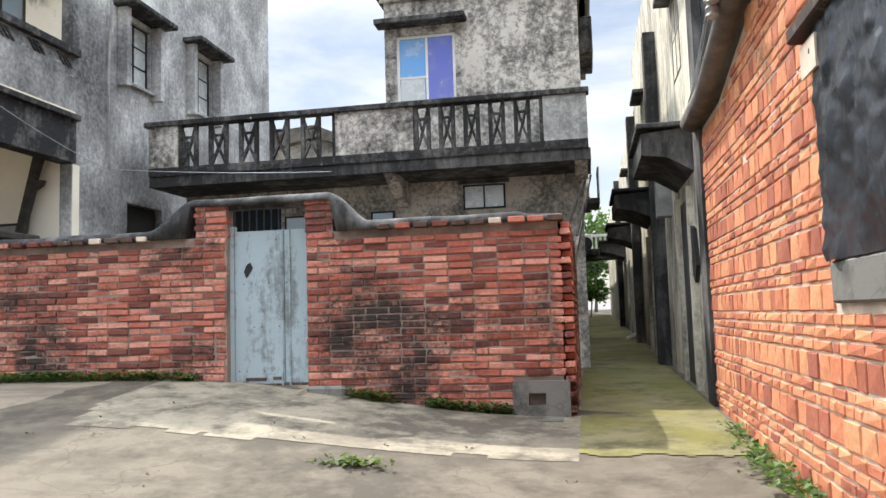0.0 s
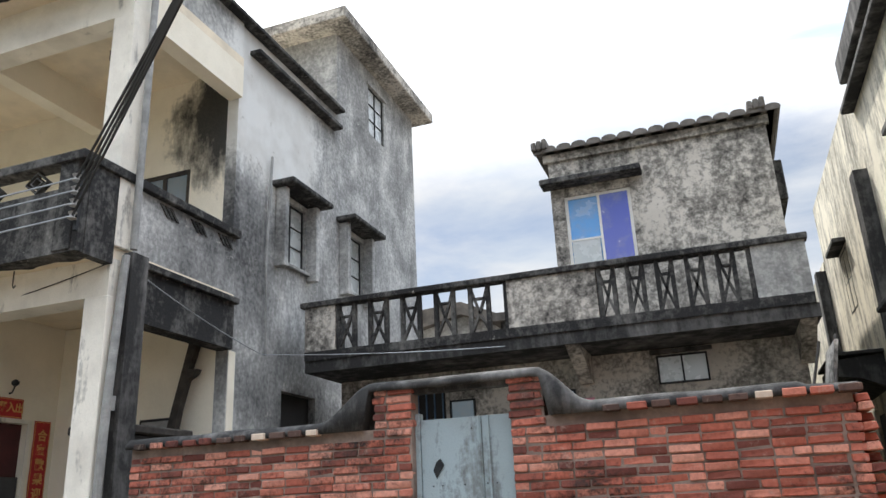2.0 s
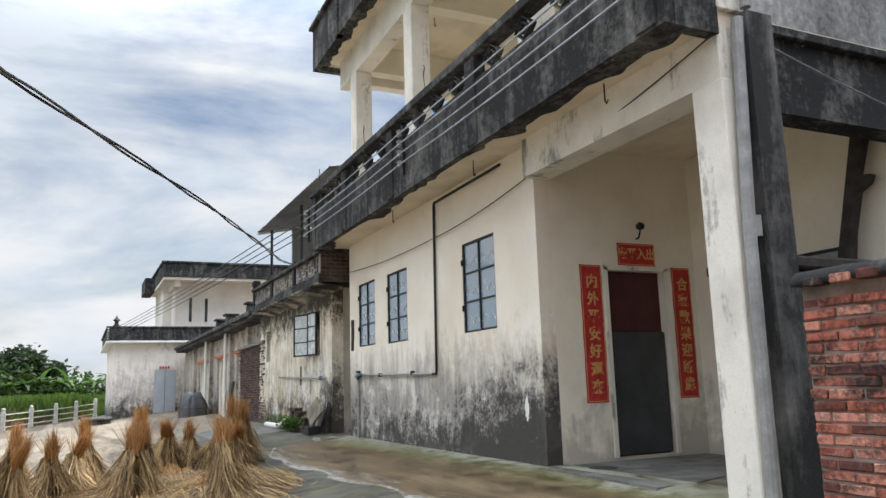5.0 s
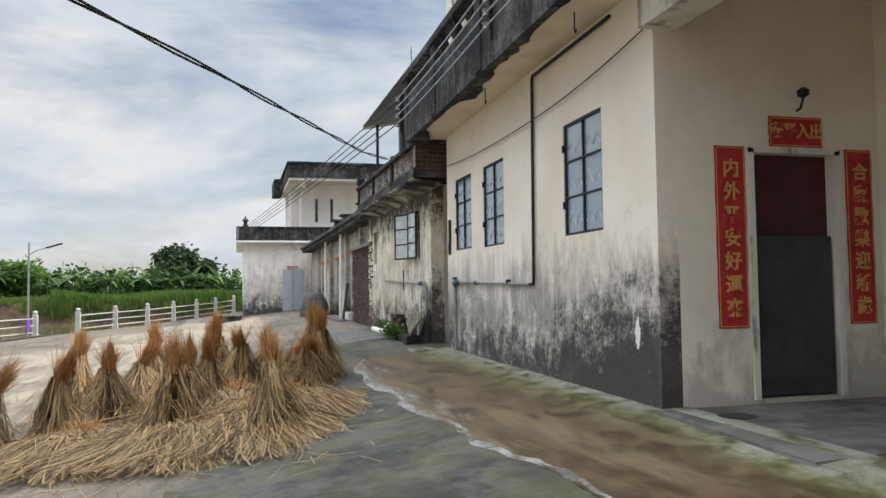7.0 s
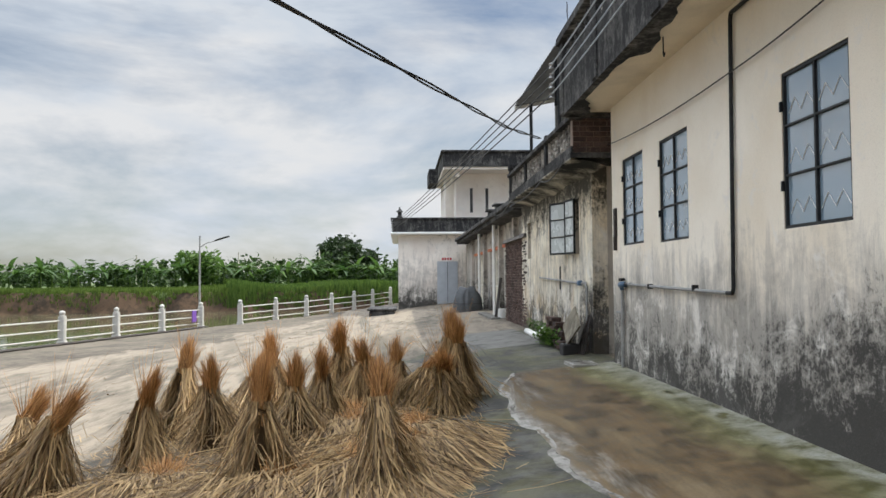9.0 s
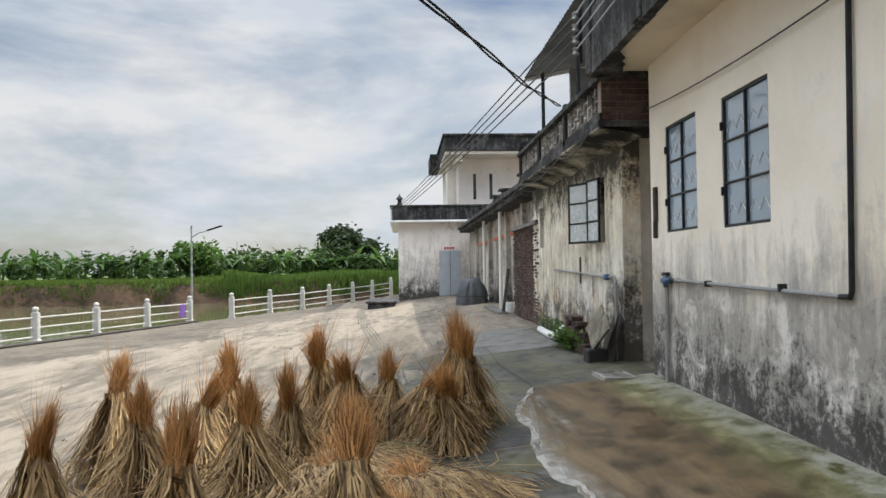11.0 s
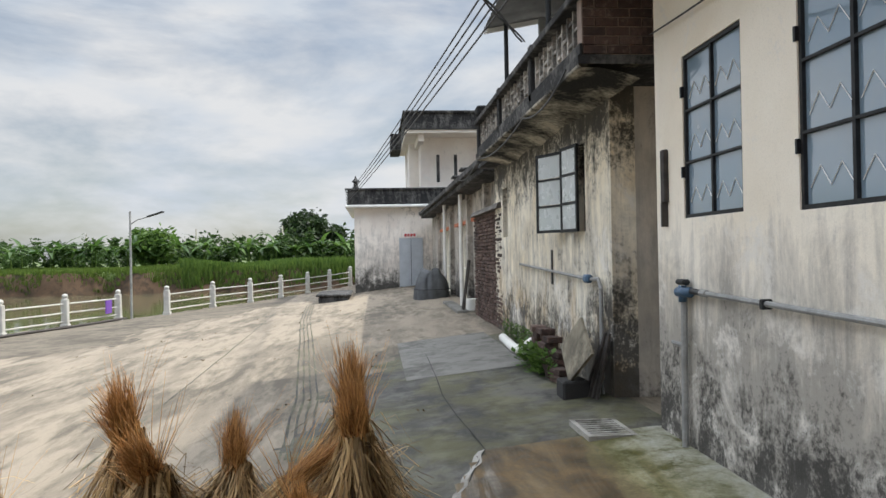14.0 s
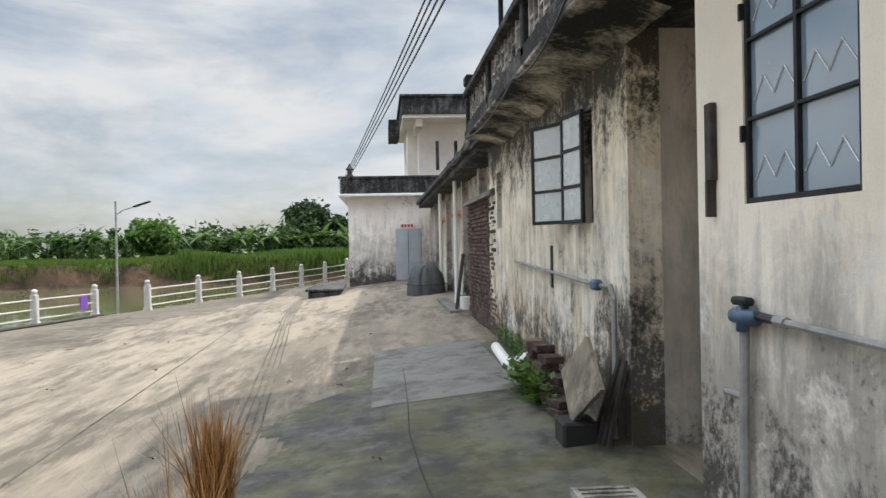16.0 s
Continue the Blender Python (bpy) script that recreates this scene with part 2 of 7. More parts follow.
def concrete(name, pale, dark, stain, cover=0.5, wet=0.0, green=0.0, scale=0.5, stretch=(1, 1, 1)):
    m, n, l, p = base_mat(name)
    v = place_node(n, l, stretch)
    a = noise_node(n, l, v, scale, 9.0, 0.62, 0.4)
    b = noise_node(n, l, v, scale * 5, 9.0, 0.7)
    g = noise_node(n, l, v, 120.0, 3.0, 0.6)
    mask = sums(n, l, "ADD", sums(n, l, "MULTIPLY", a, 0.52), sums(n, l, "MULTIPLY", b, 0.48))
    c = mixed(n, l, ramp_node(n, l, mask, 0.62 - cover * 0.3, 0.68 - cover * 0.2), pale, dark)
    c = mixed(n, l, ramp_node(n, l, noise_node(n, l, v, scale * 1.7, 8.0, 0.6), 0.5, 0.72), c, stain)
    if green:
        c = mixed(n, l, sums(n, l, "MULTIPLY", ramp_node(n, l, noise_node(n, l, v, scale * 1.3, 7.0, 0.65, 0.5), 0.42, 0.6), green), c, (0.17, 0.16, 0.035))
    crack = n.new("ShaderNodeTexVoronoi")
    crack.feature = "DISTANCE_TO_EDGE"
    crack.inputs["Scale"].default_value = 0.55
    wob = n.new("ShaderNodeVectorMath")
    wob.operation = "ADD"
    nz = n.new("ShaderNodeTexNoise")
    nz.inputs["Scale"].default_value = 1.6
    nz.inputs["Detail"].default_value = 6.0
    l.new(v, nz.inputs["Vector"])
    l.new(v, wob.inputs[0])
    l.new(nz.outputs["Color"], wob.inputs[1])
    l.new(wob.outputs[0], crack.inputs["Vector"])
    line = ramp_node(n, l, crack.outputs["Distance"], 0.002, 0.007, (1, 1, 1, 1), (0, 0, 0, 1))
    c = mixed(n, l, sums(n, l, "MULTIPLY", line, 0.32), c, tuple(x * 0.35 for x in dark))
    c = mixed(n, l, sums(n, l, "MULTIPLY", ramp_node(n, l, g, 0.42, 0.75), 0.35), c, tuple(x * 0.6 for x in dark))
    l.new(c, p.inputs["Base Color"])
    if wet:
        r = ramp_node(n, l, mask, 0.4, 0.62, (0.85, 0.85, 0.85, 1), (1 - wet, 1 - wet, 1 - wet, 1))
        l.new(r, p.inputs["Roughness"])
    else:
        p.inputs["Roughness"].default_value = 0.9
        p.inputs["Specular IOR Level"].default_value = 0.25
    bumped(n, l, p, sums(n, l, "ADD", b, sums(n, l, "MULTIPLY", g, 0.4)), 0.35, 0.01)
    return m


def wet_walk(name):
    """Concrete under standing water: brown silt in the middle, algae and lime towards the wall foot."""
    m, n, l, p = base_mat(name)
    v = place_node(n, l)
    along = place_node(n, l, (0.28, 1.7, 1))
    long_run = noise_node(n, l, along, 1.5, 9.0, 0.66, 0.5)
    spot = noise_node(n, l, v, 3.2, 10.0, 0.74, 0.3)
    fine = noise_node(n, l, v, 45.0, 6.0, 0.7)
    sep = n.new("ShaderNodeSeparateXYZ")
    l.new(v, sep.inputs[0])
    across = sums(n, l, "ADD", sep.outputs["Y"], sums(n, l, "MULTIPLY", sums(n, l, "SUBTRACT", long_run, 0.5), 1.3))
    across = sums(n, l, "MULTIPLY", sums(n, l, "SUBTRACT", across, 6.0), 0.4)
    silt = mixed(n, l, ramp_node(n, l, spot, 0.40, 0.62), (0.042, 0.029, 0.014), (0.15, 0.10, 0.05))
    silt = mixed(n, l, ramp_node(n, l, long_run, 0.52, 0.66), silt, (0.19, 0.14, 0.08))
    algae = mixed(n, l, ramp_node(n, l, spot, 0.42, 0.62), (0.085, 0.08, 0.024), (0.24, 0.225, 0.12))
    c = mixed(n, l, ramp_node(n, l, across, 0.58, 0.74), silt, algae)
    c = mixed(n, l, sums(n, l, "MULTIPLY", ramp_node(n, l, across, 0.72, 0.84), ramp_node(n, l, spot, 0.38, 0.6)), c, (0.34, 0.34, 0.29))
    c = mixed(n, l, ramp_node(n, l, across, 0.16, 0.27, (1, 1, 1, 1), (0, 0, 0, 1)), c, mixed(n, l, ramp_node(n, l, spot, 0.4, 0.6), (0.14, 0.125, 0.10), (0.40, 0.385, 0.345)))
    c = mixed(n, l, ramp_node(n, l, noise_node(n, l, v, 2.1, 10.0, 0.78), 0.66, 0.70), c, (0.33, 0.31, 0.26))
    c = mixed(n, l, sums(n, l, "MULTIPLY", ramp_node(n, l, fine, 0.45, 0.75), 0.35), c, (0.04, 0.035, 0.025))
    l.new(c, p.inputs["Base Color"])
    shine = ramp_node(n, l, sums(n, l, "ADD", sums(n, l, "MULTIPLY", long_run, 0.6), sums(n, l, "MULTIPLY", spot, 0.4)), 0.42, 0.58, (0.3, 0.3, 0.3, 1), (0.85, 0.85, 0.85, 1))
    l.new(shine, p.inputs["Roughness"])
    p.inputs["Specular IOR Level"].default_value = 0.18
    bumped(n, l, p, sums(n, l, "ADD", spot, sums(n, l, "MULTIPLY", fine, 0.4)), 0.2, 0.008)
    return m


def brick_mat(name, lo, mid, hi, soot=0.35):
    """Fired clay: each brick its own tone; soot and worn faces over it."""
    m, n, l, p = base_mat(name)
    v = place_node(n, l)
    o = n.new("ShaderNodeObjectInfo")
    g = n.new("ShaderNodeNewGeometry")
    rnd = sums(n, l, "FRACT", sums(n, l, "ADD", o.outputs["Random"], g.outputs["Random Per Island"]), 0)
    r = n.new("ShaderNodeValToRGB")
    r.color_ramp.elements[0].color = (*lo, 1)
    r.color_ramp.elements[1].color = (*hi, 1)
    e = r.color_ramp.elements.new(0.45)
    e.color = (*mid, 1)
    l.new(rnd, r.inputs["Fac"])
    fine = noise_node(n, l, v, 26.0, 8.0, 0.7)
    big = noise_node(n, l, v, 0.75, 8.0, 0.66, 0.3)
    c = mixed(n, l, sums(n, l, "MULTIPLY", ramp_node(n, l, fine, 0.35, 0.7), 0.45), r.outputs["Color"], tuple(0.5 * x for x in lo))
    c = mixed(n, l, ramp_node(n, l, sums(n, l, "ADD", sums(n, l, "MULTIPLY", big, 0.75), sums(n, l, "MULTIPLY", fine, 0.25)), 0.62 - soot * 0.2, 0.70 - soot * 0.18), c, (0.035, 0.028, 0.026))
    pale = ramp_node(n, l, noise_node(n, l, v, 7.0, 9.0, 0.75), 0.56, 0.68)
    c = mixed(n, l, sums(n, l, "MULTIPLY", pale, 0.45), c, (0.45, 0.36, 0.30))
    l.new(c, p.inputs["Base Color"])
    p.inputs["Roughness"].default_value = 0.9
    p.inputs["Specular IOR Level"].default_value = 0.2
    bumped(n, l, p, fine, 0.5, 0.008)
    return m


def glass_mat(name, colour, rough=0.06):
    m, n, l, p = base_mat(name)
    v = place_node(n, l)
    dirt = noise_node(n, l, v, 3.5, 7.0)
    l.new(mixed(n, l, ramp_node(n, l, dirt, 0.5, 0.75), colour, tuple(0.6 * c + 0.12 for c in colour)), p.inputs["Base Color"])
    l.new(ramp_node(n, l, dirt, 0.45, 0.8, (rough, rough, rough, 1), (0.4, 0.4, 0.4, 1)), p.inputs["Roughness"])
    p.inputs["IOR"].default_value = 2.3
    bumped(n, l, p, noise_node(n, l, v, 2.2, 2.0), 0.08, 0.02)
    return m


M = {
    "cream": house_wall("cream_plaster"),
    "eave": plaster("eave_plaster", (0.66, 0.60, 0.48), mould=(0.018, 0.018, 0.018), cover=0.6, soft=0.2, streak=0.0, scale=1.1, speck=0.3, flake=0.02),
    "cream_in": plaster("cream_plaster_inside", (0.88, 0.82, 0.69), wash=(2.2, 1.4, 0.5), cover=-0.6, soft=0.2, streak=0.5, tint=(0.62, 0.56, 0.44)),
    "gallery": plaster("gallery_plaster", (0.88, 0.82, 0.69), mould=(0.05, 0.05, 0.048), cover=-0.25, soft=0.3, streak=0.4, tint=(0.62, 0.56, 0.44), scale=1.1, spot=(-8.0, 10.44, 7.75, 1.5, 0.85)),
    "cream_col": plaster("cream_column", (0.86, 0.82, 0.73), cover=0.1, soft=0.2, streak=0.7, scale=0.9),
    "soffit": plaster("soffit_plaster", (0.84, 0.74, 0.58), cover=-0.4, soft=0.1, streak=0.0),
    "mould": plaster("mouldy_render", (0.38, 0.37, 0.345), mould=(0.022, 0.022, 0.023), cover=0.8, soft=0.3, streak=0.45, flake=0.02, scale=1.3, speck=0.3),
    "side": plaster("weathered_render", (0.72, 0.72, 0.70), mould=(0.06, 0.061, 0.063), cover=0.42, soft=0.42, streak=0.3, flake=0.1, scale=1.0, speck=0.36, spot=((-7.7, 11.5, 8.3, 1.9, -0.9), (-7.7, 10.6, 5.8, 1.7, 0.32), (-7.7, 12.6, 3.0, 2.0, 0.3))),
    "grey": plaster("grey_render", (0.64, 0.60, 0.54), mould=(0.05, 0.048, 0.045), cover=0.42, soft=0.22, streak=0.3, scale=1.2, flake=0.04, speck=0.42),
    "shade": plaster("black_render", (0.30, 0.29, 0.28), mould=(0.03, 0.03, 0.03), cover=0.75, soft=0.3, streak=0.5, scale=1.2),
    "h2": house_wall("peeling_plaster", (0.92, 0.85, 0.70), (0.80, 0.69, 0.50), wash_at=(3.6, 1.2, -0.06, 0.10), mould_at=(2.1, 0.95, -0.055, 0.08), mould_top=(2.9, 4.0, 0.0, 0.17), corner=(-19.3, 8.3, 1.2, 1.6, 0.06), ochre=(2.4, 1.2, -0.10, 0.05), salt_cut=0.51),
    "h2side": house_wall("bare_render", (0.62, 0.56, 0.48), (0.46, 0.41, 0.34), wash_at=(3.8, 1.0, -0.02, 0.12), mould_at=(2.4, 1.0, -0.16, 0.02), corner=(-19.2, 8.9, 3.7, 0.9, 0.12), salt_cut=0.60, black=0.75),
    "row": house_wall("shed_plaster", (0.70, 0.64, 0.56), (0.55, 0.49, 0.40), wash_at=(4.0, 1.0, 0.0, 0.16), mould_at=(2.8, 0.8, -0.08, 0.10), mould_top=(3.2, 4.0, 0.0, 0.10)),
    "far": house_wall("far_plaster", (0.90, 0.84, 0.76), (0.78, 0.70, 0.62), wash_at=(4.5, 1.0, -0.16, 0.12), mould_at=(2.6, 0.7, -0.14, 0.10), mould_top=(3.9, 4.6, 0.0, 0.04), corner=(-48.0, 8.0, 4.6, 2.0, 0.10)),
    "alley": plaster("alley_render", (0.74, 0.69, 0.56), mould=(0.05, 0.05, 0.047), cover=0.26, soft=0.3, streak=0.7, scale=1.0, speck=0.25),
    "ground": concrete("yard_concrete", (0.26, 0.22, 0.168), (0.105, 0.09, 0.069), (0.17, 0.143, 0.11), cover=0.55, scale=0.45, stretch=(0.4, 1.6, 1)),
    "road": concrete("lane_concrete", (0.15, 0.128, 0.098), (0.07, 0.06, 0.046), (0.10, 0.085, 0.066), cover=0.55, scale=0.6),
    "apron": concrete("apron_concrete", (0.29, 0.258, 0.193), (0.095, 0.083, 0.065), (0.18, 0.157, 0.118), cover=0.55, scale=0.9),
    "alleyfloor": concrete("mossy_concrete", (0.22, 0.20, 0.11), (0.085, 0.08, 0.042), (0.14, 0.13, 0.06), cover=0.5, green=0.75, scale=0.8),
    "wet": wet_walk("wet_concrete"),
    # blotched damp concrete, its colour darkened further for the houses' shadow
    "damp_and_shade": concrete("damp_shaded_concrete", (0.105, 0.10, 0.087), (0.018, 0.0175, 0.015), (0.026, 0.025, 0.021), cover=0.66, wet=0.25, green=0.3, scale=1.1),
    "slab": concrete("patched_concrete", (0.19, 0.185, 0.168), (0.085, 0.082, 0.074), (0.125, 0.12, 0.108), cover=0.45, scale=0.9),
    "joint": concrete("kerb_mortar", (0.36, 0.345, 0.31), (0.12, 0.11, 0.095), (0.24, 0.225, 0.20), cover=0.5, scale=1.4),
    "earth": concrete("bank_earth", (0.085, 0.052, 0.03), (0.025, 0.018, 0.011), (0.05, 0.034, 0.02), cover=0.5, scale=0.5),
    "field": plain("field_green", (0.085, 0.125, 0.03), 0.95, vary=0.5, scale=0.3),
    "mortar": plain("lime_mortar", (0.26, 0.20, 0.165), 0.95, vary=0.45, scale=3.0, bump=0.4),
    "mortar_pale": plain("pale_mortar", (0.66, 0.54, 0.43), 0.95, vary=0.3, scale=4.0, bump=0.4),
    "brick": brick_mat("red_brick", (0.15, 0.055, 0.045), (0.50, 0.155, 0.105), (0.70, 0.34, 0.25), soot=0.66),
    "brick_r": brick_mat("orange_brick", (0.36, 0.115, 0.075), (0.66, 0.235, 0.12), (0.76, 0.36, 0.18), soot=0.14),
    "brick_dark": brick_mat("old_brick", (0.06, 0.042, 0.036), (0.11, 0.068, 0.056), (0.17, 0.12, 0.10), soot=0.6),
    "iron": plain("dark_iron", (0.03, 0.032, 0.034), 0.55, 0.6, 0.4, 12.0),
    "wood": plain("grey_wood", (0.05, 0.042, 0.036), 0.8, 0.0, 0.5, 9.0),
    "gate": plaster("painted_sheet_iron", (0.36, 0.44, 0.47), mould=(0.12, 0.115, 0.105), cover=0.22, soft=0.25, streak=0.7, tint=(0.25, 0.27, 0.26), scale=1.6, speck=0.3),
    "white": plain("white_paint", (0.80, 0.79, 0.75), 0.55, 0.0, 0.12, 3.0),
    "fence": plain("weathered_white_paint", (0.50, 0.49, 0.45), 0.6, 0.0, 0.22, 5.0),
    "pvc": plain("grey_pvc", (0.30, 0.30, 0.29), 0.5, 0.0, 0.35, 5.0),
    "pvc_blue": plain("blue_pvc", (0.06, 0.12, 0.2), 0.4, 0.0, 0.3, 8.0),
    "cable": plain("black_cable", (0.02, 0.02, 0.021), 0.5, 0.0, 0.2, 4.0),
    "wire": plain("bare_wire", (0.38, 0.40, 0.42), 0.4, 0.5, 0.2, 4.0),
    "porcelain": plain("grey_porcelain", (0.34, 0.34, 0.33), 0.35, 0.0, 0.3, 20.0),
    "red": plain("red_paper", (0.52, 0.035, 0.035), 0.7, 0.0, 0.25, 7.0),
    "gold": plain("gold_ink", (0.72, 0.37, 0.12), 0.5, 0.0, 0.2, 20.0),
    "pink": plain("pink_paper", (0.72, 0.25, 0.35), 0.7, 0.0, 0.2, 9.0),
    # near black; panels of it paint the unlit depth of openings
    "dark": plain("black_and_unlit_depth", (0.02, 0.019, 0.018), 0.9, 0.0, 0.3, 2.0),
    "door_red": plain("dark_red_door", (0.075, 0.012, 0.014), 0.6, 0.0, 0.3, 3.0),
    "door_dark": plain("dark_grey_door", (0.05, 0.052, 0.055), 0.6, 0.0, 0.35, 3.0),
    "door_grey": plain("grey_steel_door", (0.42, 0.45, 0.48), 0.5, 0.0, 0.12, 2.0),
    # opaque panes; the pale base colours stand in for reflected sky
    "glass": glass_mat("window_glass", (0.20, 0.27, 0.33), 0.03),
    "glass_dim": glass_mat("sky_pale_glass", (0.52, 0.55, 0.54), 0.25),
    "glass_blue": glass_mat("blue_film", (0.10, 0.36, 0.78), 0.12),
    "glass_indigo": glass_mat("indigo_film", (0.075, 0.10, 0.50), 0.12),
    "steel_roof": plain("grey_sheet_metal", (0.30, 0.31, 0.31), 0.5, 0.4, 0.3, 1.2),
    "tile": plain("clay_roof_tile", (0.16, 0.145, 0.13), 0.9, 0.0, 0.5, 3.0, 0.4),
    "tarp": plain("black_plastic_sheet", (0.05, 0.056, 0.064), 0.2, 0.0, 0.5, 2.5, 0.6),
    "cloth": plain("grey_tarpaulin", (0.085, 0.09, 0.095), 0.7, 0.0, 0.3, 4.0),
    "purple": plain("purple_sign", (0.16, 0.06, 0.36), 0.5, 0.0, 0.1, 4.0),
}

# ---- building tools ----
def box(bm, x0, x1, y0, y1, z0, z1, bev=0.0):
    vs = [bm.verts.new(c) for c in ((x0, y0, z0), (x1, y0, z0), (x1, y1, z0), (x0, y1, z0), (x0, y0, z1), (x1, y0, z1), (x1, y1, z1), (x0, y1, z1))]
    fs = [bm.faces.new([vs[i] for i in q]) for q in ((3, 2, 1, 0), (4, 5, 6, 7), (0, 1, 5, 4), (1, 2, 6, 5), (2, 3, 7, 6), (3, 0, 4, 7))]
    if bev:
        es = list({e for f in fs for e in f.edges})
        bmesh.ops.bevel(bm, geom=es, offset=bev, segments=1, affect="EDGES")
    return vs


def boxed(*args, bev=0.0):
    bm = bmesh.new()
    box(bm, *args, bev=bev)
    return bm


def tube(bm, pts, r, sides=8, r_end=None):
    """A round bar along the points."""
    rings = []
    k = len(pts)
    for i, q in enumerate(pts):
        q = Vector(q)
        d = (Vector(pts[min(i + 1, k - 1)]) - Vector(pts[max(i - 1, 0)])).normalized()
        side = d.cross(Vector((0, 0, 1)))
        side = side.normalized() if side.length > 1e-3 else Vector((1, 0, 0))
        up = side.cross(d)
        rr = r if r_end is None else r + (r_end - r) * i / max(1, k - 1)
        rings.append([bm.verts.new(q + rr * (side * math.cos(a) + up * math.sin(a))) for a in (2 * math.pi * j / sides for j in range(sides))])
    for a, b in zip(rings, rings[1:]):
        for j in range(sides):
            bm.faces.new((a[j], a[(j + 1) % sides], b[(j + 1) % sides], b[j]))
    bm.faces.new(rings[0][::-1])
    bm.faces.new(rings[-1])


def tubed(pts, r, sides=8, r_end=None):
    bm = bmesh.new()
    tube(bm, pts, r, sides, r_end)
    return bm


def turned(bm, cx, cy, profile, sides=12):
    """A turned body from (radius, z) pairs."""
    rings = [[bm.verts.new((cx + r * math.cos(2 * math.pi * j / sides), cy + r * math.sin(2 * math.pi * j / sides), z)) for j in range(sides)] for r, z in profile]
    for a, b in zip(rings, rings[1:]):
        for j in range(sides):
            bm.faces.new((a[j], a[(j + 1) % sides], b[(j + 1) % sides], b[j]))
    bm.faces.new(rings[0][::-1])
    bm.faces.new(rings[-1])


def extruded(bm, outline, axis, a, b):
    """A prism of a 2D outline between a and b along 'x' or 'y' (outline in y,z or x,z)."""
    def at(q, d):
        return (d, q[0], q[1]) if axis == "x" else (q[0], d, q[1])
    lo = [bm.verts.new(at(q, a)) for q in outline]
    hi = [bm.verts.new(at(q, b)) for q in outline]
    k = len(outline)
    bm.faces.new(lo)
    bm.faces.new(hi[::-1])
    for i in range(k):
        bm.faces.new((lo[i], hi[i], hi[(i + 1) % k], lo[(i + 1) % k]))


def holed(bm, axis, u0, u1, z0, z1, d0, d1, holes=()):
    """A wall with thickness d0..d1, spanning u (x when axis is 'y', y when axis is 'x') and z, with openings that go through it."""
    us = sorted({u0, u1, *(min(max(c, u0), u1) for h in holes for c in h[:2])})
    zs = sorted({z0, z1, *(min(max(c, z0), z1) for h in holes for c in h[2:])})
    def full(i, j):
        if not (0 <= i < len(us) - 1 and 0 <= j < len(zs) - 1):
            return False
        u, z = (us[i] + us[i + 1]) / 2, (zs[j] + zs[j + 1]) / 2
        return not any(h[0] < u < h[1] and h[2] < z < h[3] for h in holes)
    seen = {}
    def vert(i, j, k):
        key = (i, j, k)
        if key not in seen:
            u, z, d = us[i], zs[j], (d0, d1)[k]
            seen[key] = bm.verts.new((u, d, z) if axis == "y" else (d, u, z))
        return seen[key]
    for i in range(len(us) - 1):
        for j in range(len(zs) - 1):
            if full(i, j):
                bm.faces.new([vert(i, j, 0), vert(i + 1, j, 0), vert(i + 1, j + 1, 0), vert(i, j + 1, 0)])
                bm.faces.new([vert(i, j, 1), vert(i, j + 1, 1), vert(i + 1, j + 1, 1), vert(i + 1, j, 1)])
                for di, dj, a, b in ((-1, 0, (i, j), (i, j + 1)), (1, 0, (i + 1, j), (i + 1, j + 1)), (0, -1, (i, j), (i + 1, j)), (0, 1, (i, j + 1), (i + 1, j + 1))):
                    if not full(i + di, j + dj):
                        bm.faces.new([vert(*a, 0), vert(*b, 0), vert(*b, 1), vert(*a, 1)])
    bmesh.ops.recalc_face_normals(bm, faces=bm.faces)


def holed_wall(*args, **kw):
    bm = bmesh.new()
    holed(bm, *args, **kw)
    return bm


def thing(name, at, label, category, group="", kind=""):
    ob = new(name)
    ob.location = at
    ob.empty_display_size = 0.2
    tagged(ob, label, category, group, kind)
    return ob


def origin_of(ob):
    o = Vector((0, 0, 0))
    while ob is not None:
        o += ob.location
        ob = ob.parent
    return o


def askew(x):
    """How far the long front has turned away from the x axis at x."""
    return 0.0155 * min(max(-7.6 - x, 0.0), 11.5)


SET_OUT = {}


def along_front(co):
    return Vector((co.x, co.y + askew(co.x), co.z))


def along_low(co):
    return Vector((-19.27 + (co.x + 18.9) * 1.06, co.y + 0.15, co.z))


def part(name, bm, material, parent, label="", smooth=False):
    """Links a bmesh (in plan places) as one mesh object under a thing or a part; some things are set out askew."""
    me = bpy.data.meshes.new(name)
    off = -origin_of(parent)
    root = parent
    while root.parent is not None:
        root = root.parent
    if root in SET_OUT:
        for v in bm.verts:
            v.co = SET_OUT[root](v.co)
    bmesh.ops.translate(bm, verts=bm.verts, vec=off)
    bmesh.ops.recalc_face_normals(bm, faces=bm.faces)
    if smooth:
        for f in bm.faces:
            f.smooth = True
    bm.to_mesh(me)
    bm.free()
    me.materials.append(material)
    ob = new(name, me)
    ob.parent = parent
    if label:
        ob["label"] = label
    return ob


def solid(name, bm, material, label, category, group="", kind="", smooth=False):
    """A thing that is one mesh."""
    me = bpy.data.meshes.new(name)
    bmesh.ops.recalc_face_normals(bm, faces=bm.faces)
    if smooth:
        for f in bm.faces:
            f.smooth = True
    bm.to_mesh(me)
    bm.free()
    me.materials.append(material)
    return tagged(new(name, me), label, category, group, kind)


def smoothstep(a, b, v):
    v = min(1.0, max(0.0, (v - a) / (b - a)))
    return v * v * (3 - 2 * v)


FENCE_A, FENCE_B = Vector((-31.8, -7.3)), Vector((-42.7, -3.95))
